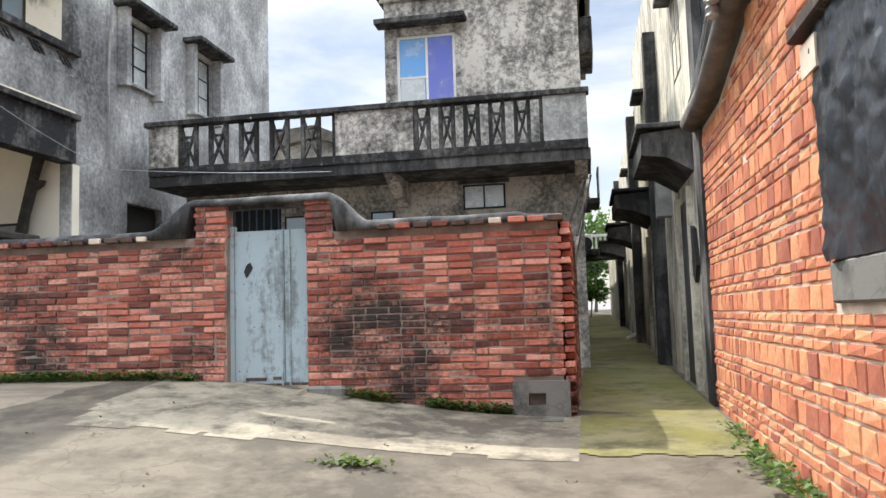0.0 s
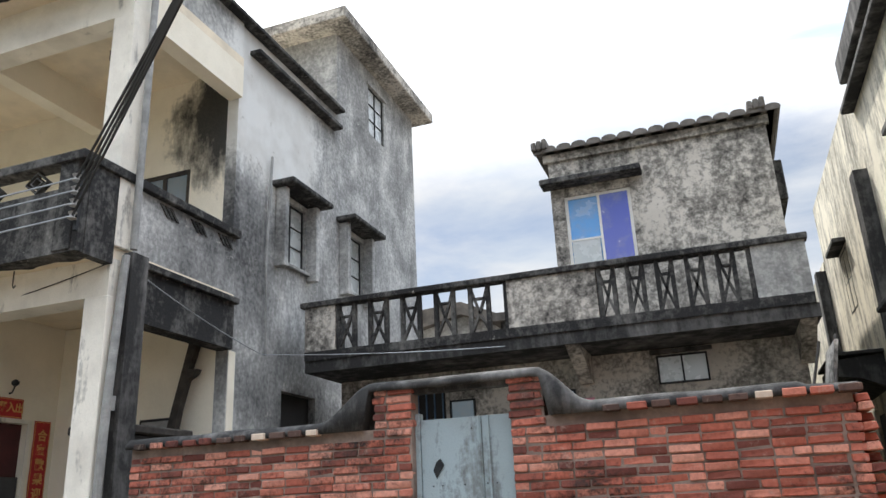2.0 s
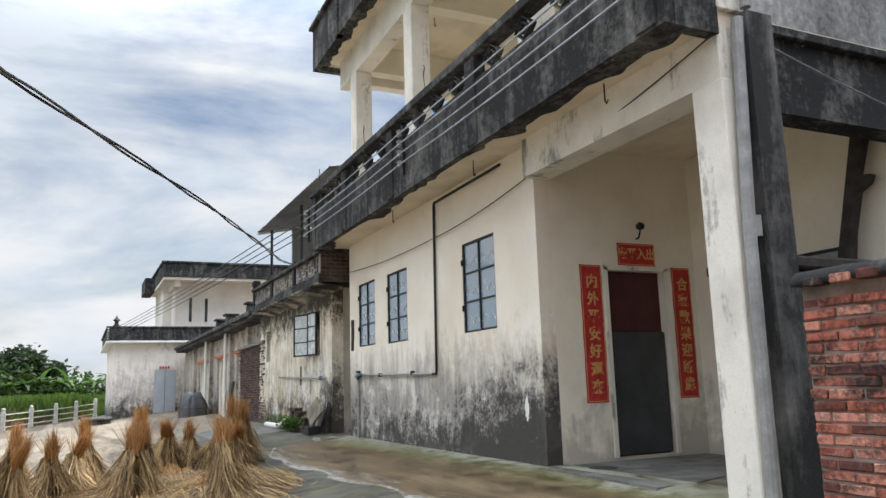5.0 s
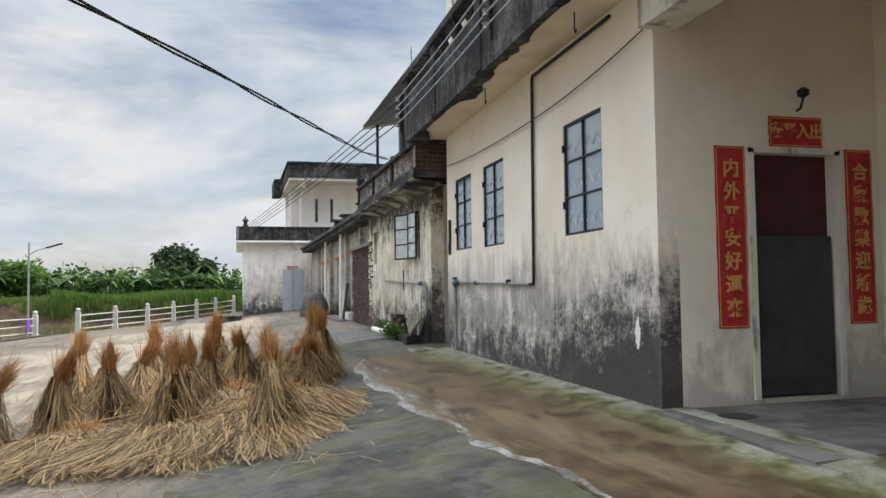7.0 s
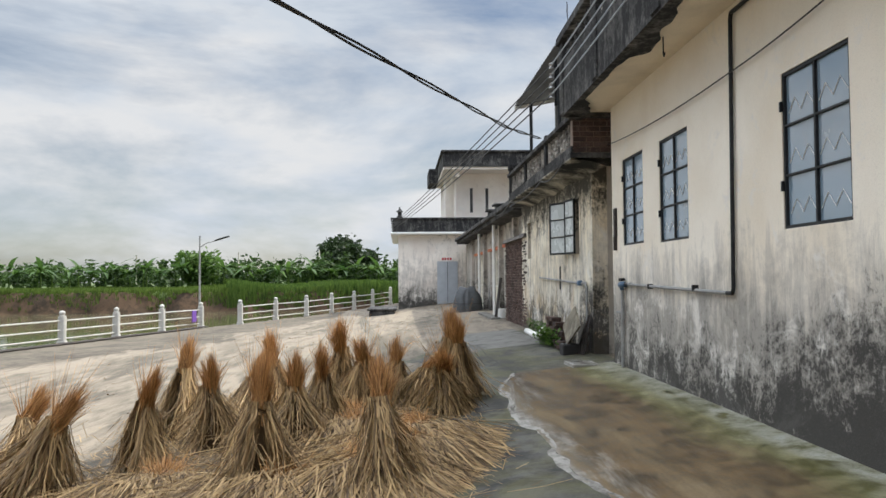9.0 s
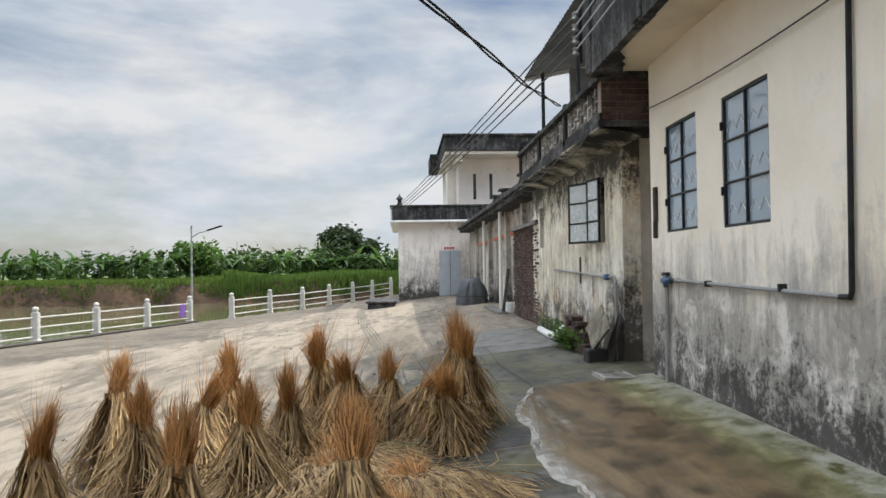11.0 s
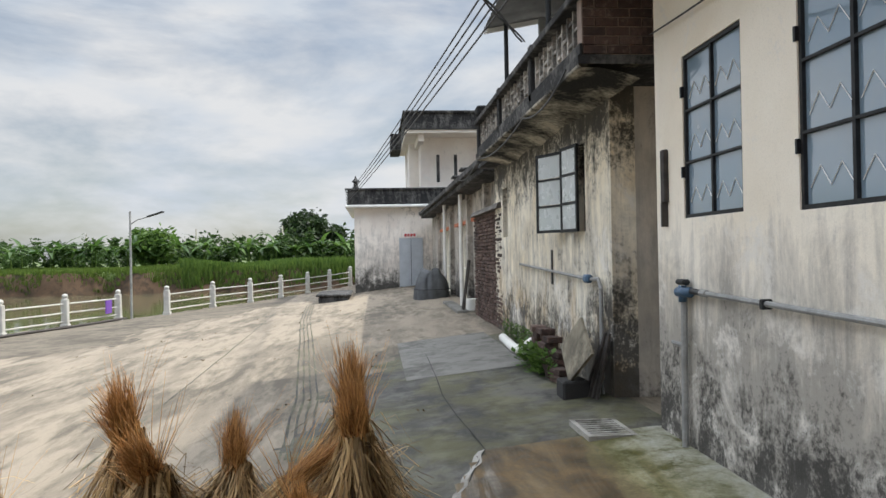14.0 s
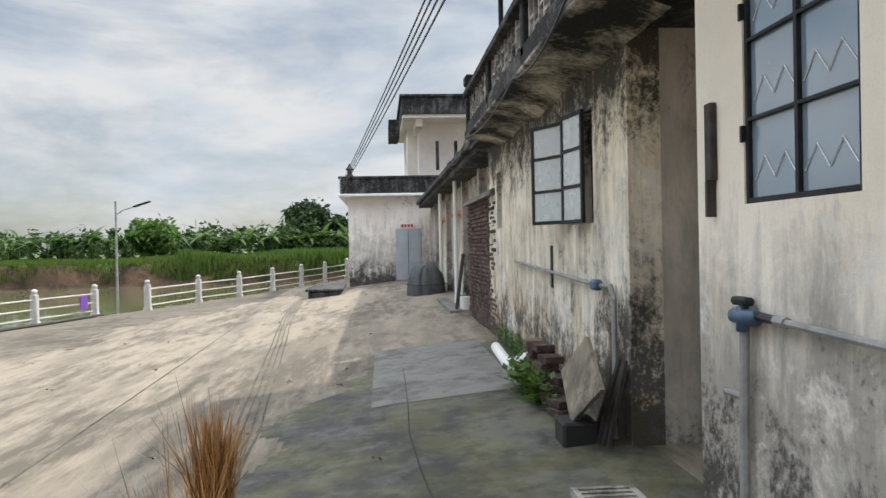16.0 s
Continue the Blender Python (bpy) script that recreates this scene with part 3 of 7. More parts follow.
FENCE_C, FENCE_D = Vector((-43.8, -2.5)), Vector((-57.5, 4.6))


def side_of(p, a, b):
    d = (b - a).normalized()
    return d.x * (p[1] - a.y) - d.y * (p[0] - a.x)


def past_fence(x, y):
    """Metres beyond the fence, towards the river."""
    return max(side_of((x, y), FENCE_A, FENCE_B), side_of((x, y), FENCE_C, FENCE_D)) if x < -20 else side_of((x, y), FENCE_A, FENCE_B)


BANK_A, BANK_B = Vector((-91.0, -36.0)), Vector((-96.0, 0.0))


def past_bank(x, y):
    """Metres beyond the foot of the far bank."""
    a, b = BANK_A, BANK_B
    return side_of((x, y), a, b)


def yard_z(x, y):
    west = float(np.interp(y, [-10, -4, 0, 3.4, 5.2, 6.7, 8.2], [-0.02, 0.05, 0.2, 0.42, 0.6, 0.78, 0.93]))
    east = float(np.interp(y, [-10, 0, 6.25, 7.6, 9.96, 60], [-0.1, 0.0, 0.38, 0.45, 0.5, 1.6]))
    k = smoothstep(-5.0, 0.0, x)
    return west * (1 - k) + east * k


def ground_z(x, y):
    z = yard_z(x, y)
    d = past_fence(x, y)
    z += (-2.4 - z) * smoothstep(0.7, 2.6, d)
    b = past_bank(x, y)
    rough = 0.5 * noise.noise((x * 0.35, y * 0.35, 0))
    up = 1.1 + 0.3 * noise.noise((x * 0.05, y * 0.05, 3))
    z += (up - z) * smoothstep(-0.9, 1.0, b + rough * 2.4) if b > -5 else 0
    return z


def sheet(bm, xs, ys, lift=0.0, inside=None):
    """A piece of paving that follows the ground."""
    grid = [[bm.verts.new((x, y, ground_z(x, y) + lift)) for x in xs] for y in ys]
    for j in range(len(ys) - 1):
        for i in range(len(xs) - 1):
            if inside is None or inside((xs[i] + xs[i + 1]) / 2, (ys[j] + ys[j + 1]) / 2):
                bm.faces.new((grid[j][i], grid[j][i + 1], grid[j + 1][i + 1], grid[j + 1][i]))
    bmesh.ops.delete(bm, geom=[v for v in bm.verts if not v.link_faces], context="VERTS")


def steps(a, b, d):
    k = max(1, round((b - a) / d))
    return [a + (b - a) * i / k for i in range(k + 1)]

# ---- ground, water, paving ----
def graded(marks):
    out = []
    for a, b, d in marks:
        out += steps(a, b, d)[:-1]
    return out + [marks[-1][1]]


def make_ground():
    xs = graded([(-900, -140, 40), (-140, -70, 1.0), (-70, -40, 1.0), (-40, -8, 0.5), (-8, 4, 0.25), (4, 40, 6), (40, 500, 60)])
    ys = graded([(-900, -80, 50), (-80, -40, 4), (-40, 2, 0.6), (2, 12, 0.15), (12, 60, 3), (60, 700, 60)])
    nx = len(xs)
    verts = [(x, y, ground_z(x, y)) for y in ys for x in xs]
    faces, slots = [], []
    for j in range(len(ys) - 1):
        for i in range(nx - 1):
            faces.append((j * nx + i, j * nx + i + 1, (j + 1) * nx + i + 1, (j + 1) * nx + i))
            x, y = (xs[i] + xs[i + 1]) / 2, (ys[j] + ys[j + 1]) / 2
            d, b = past_fence(x, y), past_bank(x, y)
            slots.append(2 if b > 1.3 else 1 if d > 0.8 else 0)
    me = bpy.data.meshes.new("ground")
    me.from_pydata(verts, [], faces)
    for k in ("ground", "earth", "field"):
        me.materials.append(M[k])
    me.polygons.foreach_set("material_index", slots)
    me.polygons.foreach_set("use_smooth", [True] * len(faces))
    me.update()
    return tagged(new("ground", me), "cracked concrete yard and lane, earth bank and green field", "ground", kind="structure")


make_ground()


def water_mat():
    m, n, l, p = base_mat("river_water")
    v = place_node(n, l)
    l.new(mixed(n, l, ramp_node(n, l, noise_node(n, l, v, 0.05, 4.0), 0.4, 0.6), (0.10, 0.10, 0.055), (0.14, 0.125, 0.07)), p.inputs["Base Color"])
    p.inputs["Roughness"].default_value = 0.03
    bumped(n, l, p, noise_node(n, l, v, 1.6, 3.0), 0.16, 0.05)
    return m


def make_water():
    bm = bmesh.new()
    vs = [bm.verts.new(c) for c in ((-160, -300, -1.25), (60, -300, -1.25), (60, 60, -1.25), (-160, 60, -1.25))]
    bm.faces.new(vs)
    solid("water", bm, water_mat(), "still brown-green river water below the fence", "water", kind="structure")


make_water()

bm = bmesh.new()
prev = None
for y in steps(-14.0, 13.0, 0.15):
    left = -6.4 + 0.22 * (y - 2) + 0.5 * noise.fractal((y * 0.5, 0, 7), 0.8, 2.0, 4)
    if y > 8:
        left = -0.1
    xs = [left + (1.27 - left) * i / 40 for i in range(41)]
    cur = [bm.verts.new((x, y, ground_z(x, y) + 0.003)) for x in xs]
    if prev:
        for i in range(40):
            bm.faces.new((prev[i], prev[i + 1], cur[i + 1], cur[i]))
    prev = cur
solid("lane_pavement", bm, M["road"], "dirty brown concrete of the village lane", "pavement", kind="structure")
bm = bmesh.new()
sheet(bm, steps(-4.6, -0.12, 0.07), steps(5.9, 7.9, 0.1), 0.008, lambda x, y: y > 6.05 + 0.03 * x + 0.08 * noise.fractal((x * 1.5, y, 2), 0.8, 2.0, 3) and x > -4.9 + (7.9 - y) * 0.25 + 0.1 * noise.noise((x, y * 2, 5)))
solid("apron_pavement", bm, M["apron"], "pale worn concrete apron before the brick wall", "pavement", kind="structure")
bm = bmesh.new()
sheet(bm, steps(-0.12, 1.22, 0.067), graded([(6.0, 7.0, 0.05), (7.0, 46, 0.5)]), 0.012, lambda x, y: y > 6.2 + 0.12 * noise.fractal((x * 1.7, 0.0, 2.0), 0.8, 2.0, 4))
solid("alley_pavement", bm, M["alleyfloor"], "moss-stained concrete path of the alley", "pavement", kind="structure")


def wet_inside(x, y):
    return y > np.interp(x, [-30, -19, -17.3, -15.5, -12.0, -9.5, -7], [7.2, 7.05, 6.55, 6.35, 6.45, 6.65, 6.9]) + 0.05 * math.sin(x * 3.1)


bm = bmesh.new()
sheet(bm, steps(-18.0, -6.9, 0.15), steps(6.1, 8.4, 0.08), 0.012, wet_inside)
solid("wet_walk_pavement", bm, M["wet"], "wet brown concrete walk along the cream house", "pavement", kind="structure")
bm = bmesh.new()
prev = None
for i, x in enumerate(steps(-18.0, -6.9, 0.12)):
    y = float(np.interp(x, [-30, -19, -17.3, -15.5, -12.0, -9.5, -7], [7.2, 7.05, 6.55, 6.35, 6.45, 6.65, 6.9])) + 0.05 * math.sin(x * 3.1)
    w = max(0.012, 0.03 + 0.05 * noise.fractal((x * 2.3, 0, 0), 0.8, 2.0, 3))
    y += 0.05 * noise.fractal((x * 3.1, 4, 0), 0.8, 2.0, 3)
    a, c = bm.verts.new((x, y - w, ground_z(x, y) + 0.004)), bm.verts.new((x, y + w, ground_z(x, y) + 0.02))
    if prev:
        bm.faces.new((prev[0], a, c, prev[1]))
    prev = (a, c)
solid("kerb_joint", bm, M["joint"], "pale mortar edge of the wet walk", "trim", kind="structure")
# outline roughly follows the houses' shadow edge; that shade is painted in
def damp_shadow_inside(x, y):
    k = 0.5 * noise.fractal((x * 0.9, y * 0.9, 4.0), 0.8, 2.0, 4)
    return y > np.interp(x, [-26, -23, -20, -14, -8], [7.0, 5.6, 5.3, 4.4, 4.3]) + k and x < -8.0 + 2 * k


bm = bmesh.new()
sheet(bm, steps(-25.5, -7.4, 0.07), steps(3.8, 8.44, 0.07), 0.004, damp_shadow_inside)
solid("damp_pavement", bm, M["damp_and_shade"], "damp-stained concrete along the houses, with their shadow painted in", "pavement", kind="structure")
bm = bmesh.new()
sheet(bm, steps(-26.0, -21.8, 0.3), steps(6.35, 7.95, 0.2), 0.01)
solid("patch_pavement", bm, M["slab"], "smooth grey concrete patch in the yard", "pavement", kind="structure")

def verge_inside(x, y):
    d = past_fence(x, y)
    return -4.6 + 1.8 * noise.fractal((x * 0.14, y * 0.4, 8.0), 0.8, 2.0, 4) < d < 0.3 and x > -52


bm = bmesh.new()
sheet(bm, steps(-52, -10, 0.3), steps(-16, 2.0, 0.2), 0.004, verge_inside)
solid("verge_pavement", bm, M["road"], "dark dirty concrete along the river fence", "pavement", kind="structure")


def ground_line(points, width, lift, mat, name, label, kind="structure"):
    bm = bmesh.new()
    prev = None
    for a, b in zip(points, points[1:]):
        for i in range(24):
            t = i / 24
            x, y = a[0] + (b[0] - a[0]) * t, a[1] + (b[1] - a[1]) * t
            d = Vector((b[0] - a[0], b[1] - a[1], 0)).normalized()
            w = width * (0.6 + 0.8 * abs(noise.noise((x * 2.3, y * 2.3, 1))))
            off = Vector((-d.y, d.x, 0)) * w / 2
            wob = 0.02 * noise.noise((x * 0.8, y, 3))
            cur = [bm.verts.new((x + s * off.x, y + s * off.y + wob, ground_z(x, y) + lift)) for s in (-1, 1)]
            if prev:
                bm.faces.new((prev[0], prev[1], cur[1], cur[0]))
            prev = cur
    solid(name, bm, mat, label, "trim", kind=kind)


TRACK = [(-43.0, 3.4), (-35.3, 3.87), (-30.5, 4.3), (-26.2, 4.7), (-21.6, 5.1), (-18.5, 5.25)]
for dy in (-0.14, -0.05, 0.04, 0.13):
    ground_line([(x, y + dy) for x, y in TRACK], 0.035, 0.006, M["damp_and_shade"], "tyre_track", "faint dark tyre mark on the concrete")
ground_line([(-24.0, 6.75), (-20.5, 6.7), (-18.0, 6.82), (-17.2, 6.6)], 0.012, 0.014, M["dark"], "joint_line", "dark crack along a joint of the concrete")
ground_line([(-21.6, 6.8), (-21.7, 7.9)], 0.012, 0.016, M["dark"], "joint_line", "dark crack along a joint of the concrete")
ground_line([(-40.0, 2.4), (-28.0, 2.9), (-19.0, 3.2)], 0.03, 0.006, M["damp_and_shade"], "joint_line", "filled joint of the concrete yard")

# ---- cream house ----
house = thing("house", (-12.7, 12.0, 0.9), "two-storey cream village house, black with mould on its side and balcony", "house")
SET_OUT[house] = along_front
X0, X1, YF = -17.93, -7.6, 8.1
FRONT_WINDOWS = [(-12.74, -11.79, 2.54, 3.77), (-15.77, -14.83, 2.58, 3.78), (-17.36, -16.42, 2.61, 3.8)]
part("wall", holed_wall("y", X0, -10.75, 0.2, 4.65, YF, YF + 0.2, FRONT_WINDOWS), M["cream"], house)
part("wall", holed_wall("x", YF + 0.2, 10.44, 0.2, 4.65, -10.95, -10.753, [(9.07, 9.93, 0.97, 3.16)]), M["cream_in"], house)
part("wall", boxed(-10.95, -7.9, 10.44, 10.64, 0.2, 4.65), M["cream_in"], house)
SIDE_WINDOWS = [(11.75, 12.6, 5.72, 6.85), (14.05, 14.95, 5.8, 7.0), (15.35, 16.2, 9.75, 10.95), (11.9, 13.0, 0.9, 3.6)]
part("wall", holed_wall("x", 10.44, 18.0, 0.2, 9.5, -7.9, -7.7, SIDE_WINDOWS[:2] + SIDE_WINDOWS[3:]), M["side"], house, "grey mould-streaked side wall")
part("wall", boxed(X0, X0 + 0.2, YF + 0.2, 18.0, 0.2, 4.65), M["cream"], house)
part("wall", boxed(X0, -7.9, 17.8, 18.0, 0.2, 8.6), M["grey"], house)
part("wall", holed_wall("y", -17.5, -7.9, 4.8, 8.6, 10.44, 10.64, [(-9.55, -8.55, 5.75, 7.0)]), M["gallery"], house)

# stair tower on the roof
part("tower_wall", holed_wall("x", 13.8, 18.0, 9.5, 11.35, -7.9, -7.7, SIDE_WINDOWS[2:3]), M["side"], house)
part("tower_wall", boxed(-11.0, -7.9, 13.8, 14.0, 8.75, 11.35), M["side"], house)
part("tower_wall", boxed(-11.2, -11.0, 13.8, 18.0, 8.75, 11.35), M["side"], house)
part("tower_wall", boxed(-11.0, -7.9, 17.8, 18.0, 8.75, 11.35), M["side"], house)
part("tower_roof", boxed(-11.6, -7.25, 13.3, 18.4, 11.35, 11.62, bev=0.02), M["grey"], house)
# floors, soffits, roof
part("floor_slab", boxed(-18.2, X1 - 0.03, 7.5, 10.43, 4.652, 4.8), M["soffit"], house)
part("floor_slab", boxed(-17.5, -7.9, 10.64, 17.8, 4.652, 4.8), M["soffit"], house)
part("roof_slab", boxed(-18.3, X1 - 0.03, 7.55, 10.43, 8.6, 8.75), M["soffit"], house)
part("roof_slab", boxed(-18.3, -7.9, 10.43, 17.8, 8.6, 8.75), M["soffit"], house)

# parapet of the roof
bm = bmesh.new()
box(bm, -18.3, X1, 7.48, 7.6, 8.5, 9.42)
box(bm, -18.42, -18.28, 7.48, 12.0, 8.5, 9.42)
part("parapet", bm, M["mould"], house, "black mouldy roof parapet")
part("coping", boxed(-18.48, X1 + 0.06, 7.4, 7.68, 9.42, 9.5, bev=0.012), M["mould"], house)
part("parapet", boxed(-7.86, -7.66, 7.6, 10.44, 8.5, 9.42), M["side"], house)
part("coping", boxed(-7.92, -7.5, 7.68, 13.8, 9.42, 9.5, bev=0.012), M["mould"], house)
part("string_course", boxed(-7.72, -7.5, 10.7, 13.7, 9.0, 9.08, bev=0.01), M["mould"], house)
# columns and beams
for x in (-10.53, -14.2, -17.1):
    part("column", boxed(x - 0.17, x + 0.17, 7.95, 8.28, 4.8, 8.0, bev=0.012), M["cream_col"], house)
part("column", boxed(-7.93, -7.58, 7.95, 8.28, 0.3, 4.2, bev=0.012), M["cream_col"], house)
part("column", boxed(-7.93, -7.58, 7.95, 8.28, 4.8, 8.0, bev=0.012), M["cream_col"], house)
part("beam", boxed(-10.75, X1, 7.96, 8.3, 4.2, 4.65), M["cream_col"], house)
part("beam", boxed(-18.0, X1 - 0.02, 7.96, 8.27, 8.0, 8.6), M["cream_col"], house)
for x in (-7.76, -10.53, -14.2, -17.1):
    part("cross_beam", boxed(x - 0.13, x + 0.13, 8.27, 10.44, 8.05, 8.6), M["cream_in"], house)
part("side_beam", boxed(-7.88, -7.62, 8.28, 10.44, 4.0, 4.652), M["mould"], house)
part("end_beam", boxed(-17.9, -17.65, 8.27, 17.8, 8.05, 8.6), M["cream_in"], house)

# ---- brick yard wall with gate ----
yard_wall = thing("yard_wall", (-3.6, 7.95, 0.5), "red brick courtyard wall with a black cement coping", "wall", kind="structure")
GATE = (-3.89, -2.96)
part("core", holed_wall("y", -7.0, -0.27, 0.0, 2.44, 7.885, 8.06, [(GATE[0], GATE[1], -1, 5)]), M["mortar"], yard_wall)
for a, b in ((GATE[0] - 0.36, GATE[0]), (GATE[1], GATE[1] + 0.3)):
    part("core", boxed(a, b, 7.885, 8.06, 2.442, 2.8), M["mortar"], yard_wall)
part("core", boxed(-0.44, -0.275, 8.06, 11.9, 0.0, 2.44), M["mortar"], yard_wall)
gate = thing("gate", (-3.42, 7.95, 0.75), "pale blue-grey painted sheet iron double gate, closed", "gate")
part("leaf", boxed(-3.84, -3.27, 7.99, 8.03, 0.8, 2.5), M["gate"], gate)
part("leaf", boxed(-3.26, -2.97, 8.0, 8.04, 0.8, 2.5), M["gate"], gate)

# ---- grey house behind the wall ----
back = thing("house", (-3.5, 14.0, 0.6), "grey mould-stained house with a balcony behind the brick wall", "house")
part("wall", boxed(-7.2, 0.0, 13.0, 13.2, 0.2, 3.82), M["grey"], back)
part("wall", boxed(-0.2, 0.0, 13.2, 19.0, 0.2, 4.9), M["grey"], back)
part("floor_slab", boxed(-7.25, 0.15, 11.85, 13.2, 3.82, 4.0), M["shade"], back)
part("wall", holed_wall("y", -3.33, 0.05, 4.0, 7.2, 12.9, 13.1, [(-3.12, -2.07, 5.2, 6.43)]), M["grey"], back)
part("wall", boxed(-0.15, 0.05, 13.1, 19.0, 4.9, 7.2), M["grey"], back)
part("wall", boxed(-3.33, -3.13, 13.1, 19.0, 4.0, 7.2), M["grey"], back)


# ---- orange brick house at the lane ----
brick_house = thing("house", (3.0, 3.0, 0.2), "orange brick house with a plastic-covered window opening", "house")
def gable(y):
    return 3.4 + 0.2 * max(0.0, min(7.4 - y, y + 5.0))


for y0, y1, lo, hi in ((4.2, 8.45, -0.3, None), (2.6, 4.2, 2.95, None), (2.6, 4.2, -0.3, 1.66), (-6.0, 2.6, -0.3, None)):
    bm = bmesh.new()
    marks = [y for y in (7.4, 1.2, -5.0) if y0 < y < y1]
    if hi is None:
        extruded(bm, [(y0, lo), (y1, lo), (y1, gable(y1))] + [(y, gable(y)) for y in marks] + [(y0, gable(y0))], "x", 1.28, 1.5)
    else:
        extruded(bm, [(y0, lo), (y1, lo), (y1, hi), (y0, hi)], "x", 1.28, 1.5)
    part("wall", bm, M["mortar_pale"], brick_house)

# ---- tall grey house of the alley ----
alley_house = thing("house", (3.0, 14.0, 0.5), "tall grey rendered house along the alley", "house")
part("wall", boxed(1.32, 1.55, 8.5, 19.0, 0.0, 7.6), M["alley"], alley_house)
part("wall", boxed(1.55, 8.0, 8.5, 8.7, 0.0, 7.6), M["alley"], alley_house)


# ---- windows, pipes, rails: makers ----
def window(parent, axis, u0, u1, z0, z1, d, cols, rows, frame_mat, panes, bar=0.027, deep=0.045, out=-1, name="window", zigzag=None, label=""):
    """A framed window in an opening; d is the outer face of its frame, out the side that faces outdoors."""
    def bx(bm, a, b, lo, hi, e0, e1):
        e0, e1 = min(e0, e1), max(e0, e1)
        if axis == "y":
            box(bm, a, b, e0, e1, lo, hi)
        else:
            box(bm, e0, e1, a, b, lo, hi)
    inn = d - out * deep
    us = [u0 + bar + (u1 - u0 - 2 * bar) * i / cols for i in range(cols + 1)]
    zs = [z0 + bar + (z1 - z0 - 2 * bar) * i / rows for i in range(rows + 1)]
    gaps = []
    for i in range(cols):
        for j in range(rows):
            gaps.append((us[i] + (bar * 0.5 if i else 0), us[i + 1] - (bar * 0.5 if i < cols - 1 else 0), zs[j] + (bar * 0.3 if j else 0), zs[j + 1] - (bar * 0.3 if j < rows - 1 else 0)))
    bm = holed_wall(axis, u0, u1, z0, z1, min(d, inn), max(d, inn), gaps)
    win = part(name, bm, frame_mat, parent, label)
    k = 0
    for i in range(cols):
        for j in range(rows):
            pb = bmesh.new()
            bx(pb, us[i], us[i + 1], zs[j], zs[j + 1], d - out * 0.022, d - out * 0.027)
            part("pane", pb, panes[k % len(panes)], win)
            k += 1
    # thin pale zigzags modelled on the panes to draw reflections in them
    if zigzag:
        for i in range(cols):
            for r in range(rows):
                zb = bmesh.new()
                pts = []
                for q in range(5):
                    u = us[i] + (us[i + 1] - us[i]) * (0.08 + 0.84 * q / 4)
                    z = zs[r] + (zs[r + 1] - zs[r]) * (0.35 + (0.16 if q % 2 else -0.12))
                    pts.append((u, d - out * 0.018, z) if axis == "y" else (d - out * 0.018, u, z))
                tube(zb, pts, 0.003, 4)
                part("grille", zb, zigzag, win, "pale zigzag bar drawn in as a reflection on the pane")
    return win


def lozenge(x, y0, y1, z, s, owner, thick=0.022):
    """Two nested slanted diamonds of cast cement."""
    for k in (1.0, 0.52):
        bm = bmesh.new()
        rings = []
        for y in (y0, y1):
            for e in (s * k + thick / 2, s * k - thick / 2):
                rings.append([bm.verts.new(c) for c in ((x - e * 1.25, y, z), (x, y, z + e), (x + e * 1.25, y, z), (x, y, z - e))])
        for p, q in ((0, 1), (3, 2), (2, 0), (1, 3)):
            for i in range(4):
                bm.faces.new((rings[p][i], rings[p][(i + 1) % 4], rings[q][(i + 1) % 4], rings[q][i]))
        part("lozenge", bm, M["mould"], owner)


def strip(bm, a, b, axis, d0, d1, w):
    """A flat bar between two points of a facade."""
    du, dz = b[0] - a[0], b[1] - a[1]
    ln = math.hypot(du, dz)
    ou, oz = -dz / ln * w / 2, du / ln * w / 2
    extruded(bm, [(a[0] + ou, a[1] + oz), (b[0] + ou, b[1] + oz), (b[0] - ou, b[1] - oz), (a[0] - ou, a[1] - oz)], axis, d0, d1)


# ---- cream house: balcony rail ----
bm = bmesh.new()
holed(bm, "y", -18.2, X1 + 0.01, 4.58, 5.36, 7.42, 7.52)
part("balcony_rail", bm, M["mould"], house, "black mouldy balcony rail")
part("coping", boxed(-18.25, X1 + 0.05, 7.36, 7.58, 5.66, 5.78, bev=0.012), M["mould"], house)
for x in (-18.1, -16.05, -13.7, -10.95, -7.8):
    part("post", boxed(x - 0.13, x + 0.13, 7.4, 7.56, 4.6, 5.7, bev=0.01), M["mould"], house)
for a, b in ((-18.0, -16.2), (-15.95, -13.8), (-13.6, -11.1), (-10.8, -7.95)):
    k = 3 if b - a < 2.3 else 4
    for i in range(k):
        x = a + (b - a) * (i + 0.5) / k
        lozenge(x, 7.43, 7.51, 5.51, 0.13, house)
bm = bmesh.new()
box(bm, -7.7, X1 + 0.02, 7.522, 7.97, 4.57, 5.66)
part("balcony_rail", bm, M["mould"], house)
part("coping", boxed(-7.78, X1 + 0.06, 7.58, 8.3, 5.66, 5.78, bev=0.012), M["mould"], house)
bm = bmesh.new()
holed(bm, "x", 8.3, 10.44, 4.72, 5.66, -7.78, -7.64)
part("balcony_rail", bm, M["side"], house)
for i in range(3):
    bm = bmesh.new()
    y = 8.75 + i * 0.62
    for k in range(3):
        extruded(bm, [(y + k * 0.09, 5.62), (y + 0.05 + k * 0.09, 5.62), (y + 0.2 + k * 0.09, 5.47), (y + 0.15 + k * 0.09, 5.47)], "x", -7.66, -7.62)
    part("relief", bm, M["mould"], house)
part("coping", boxed(-7.84, -7.55, 8.3, 10.46, 5.66, 5.78, bev=0.012), M["mould"], house)
part("ledge", boxed(-7.7, -7.54, 8.3, 10.46, 4.652, 4.74, bev=0.01), M["mould"], house)
bm = bmesh.new()
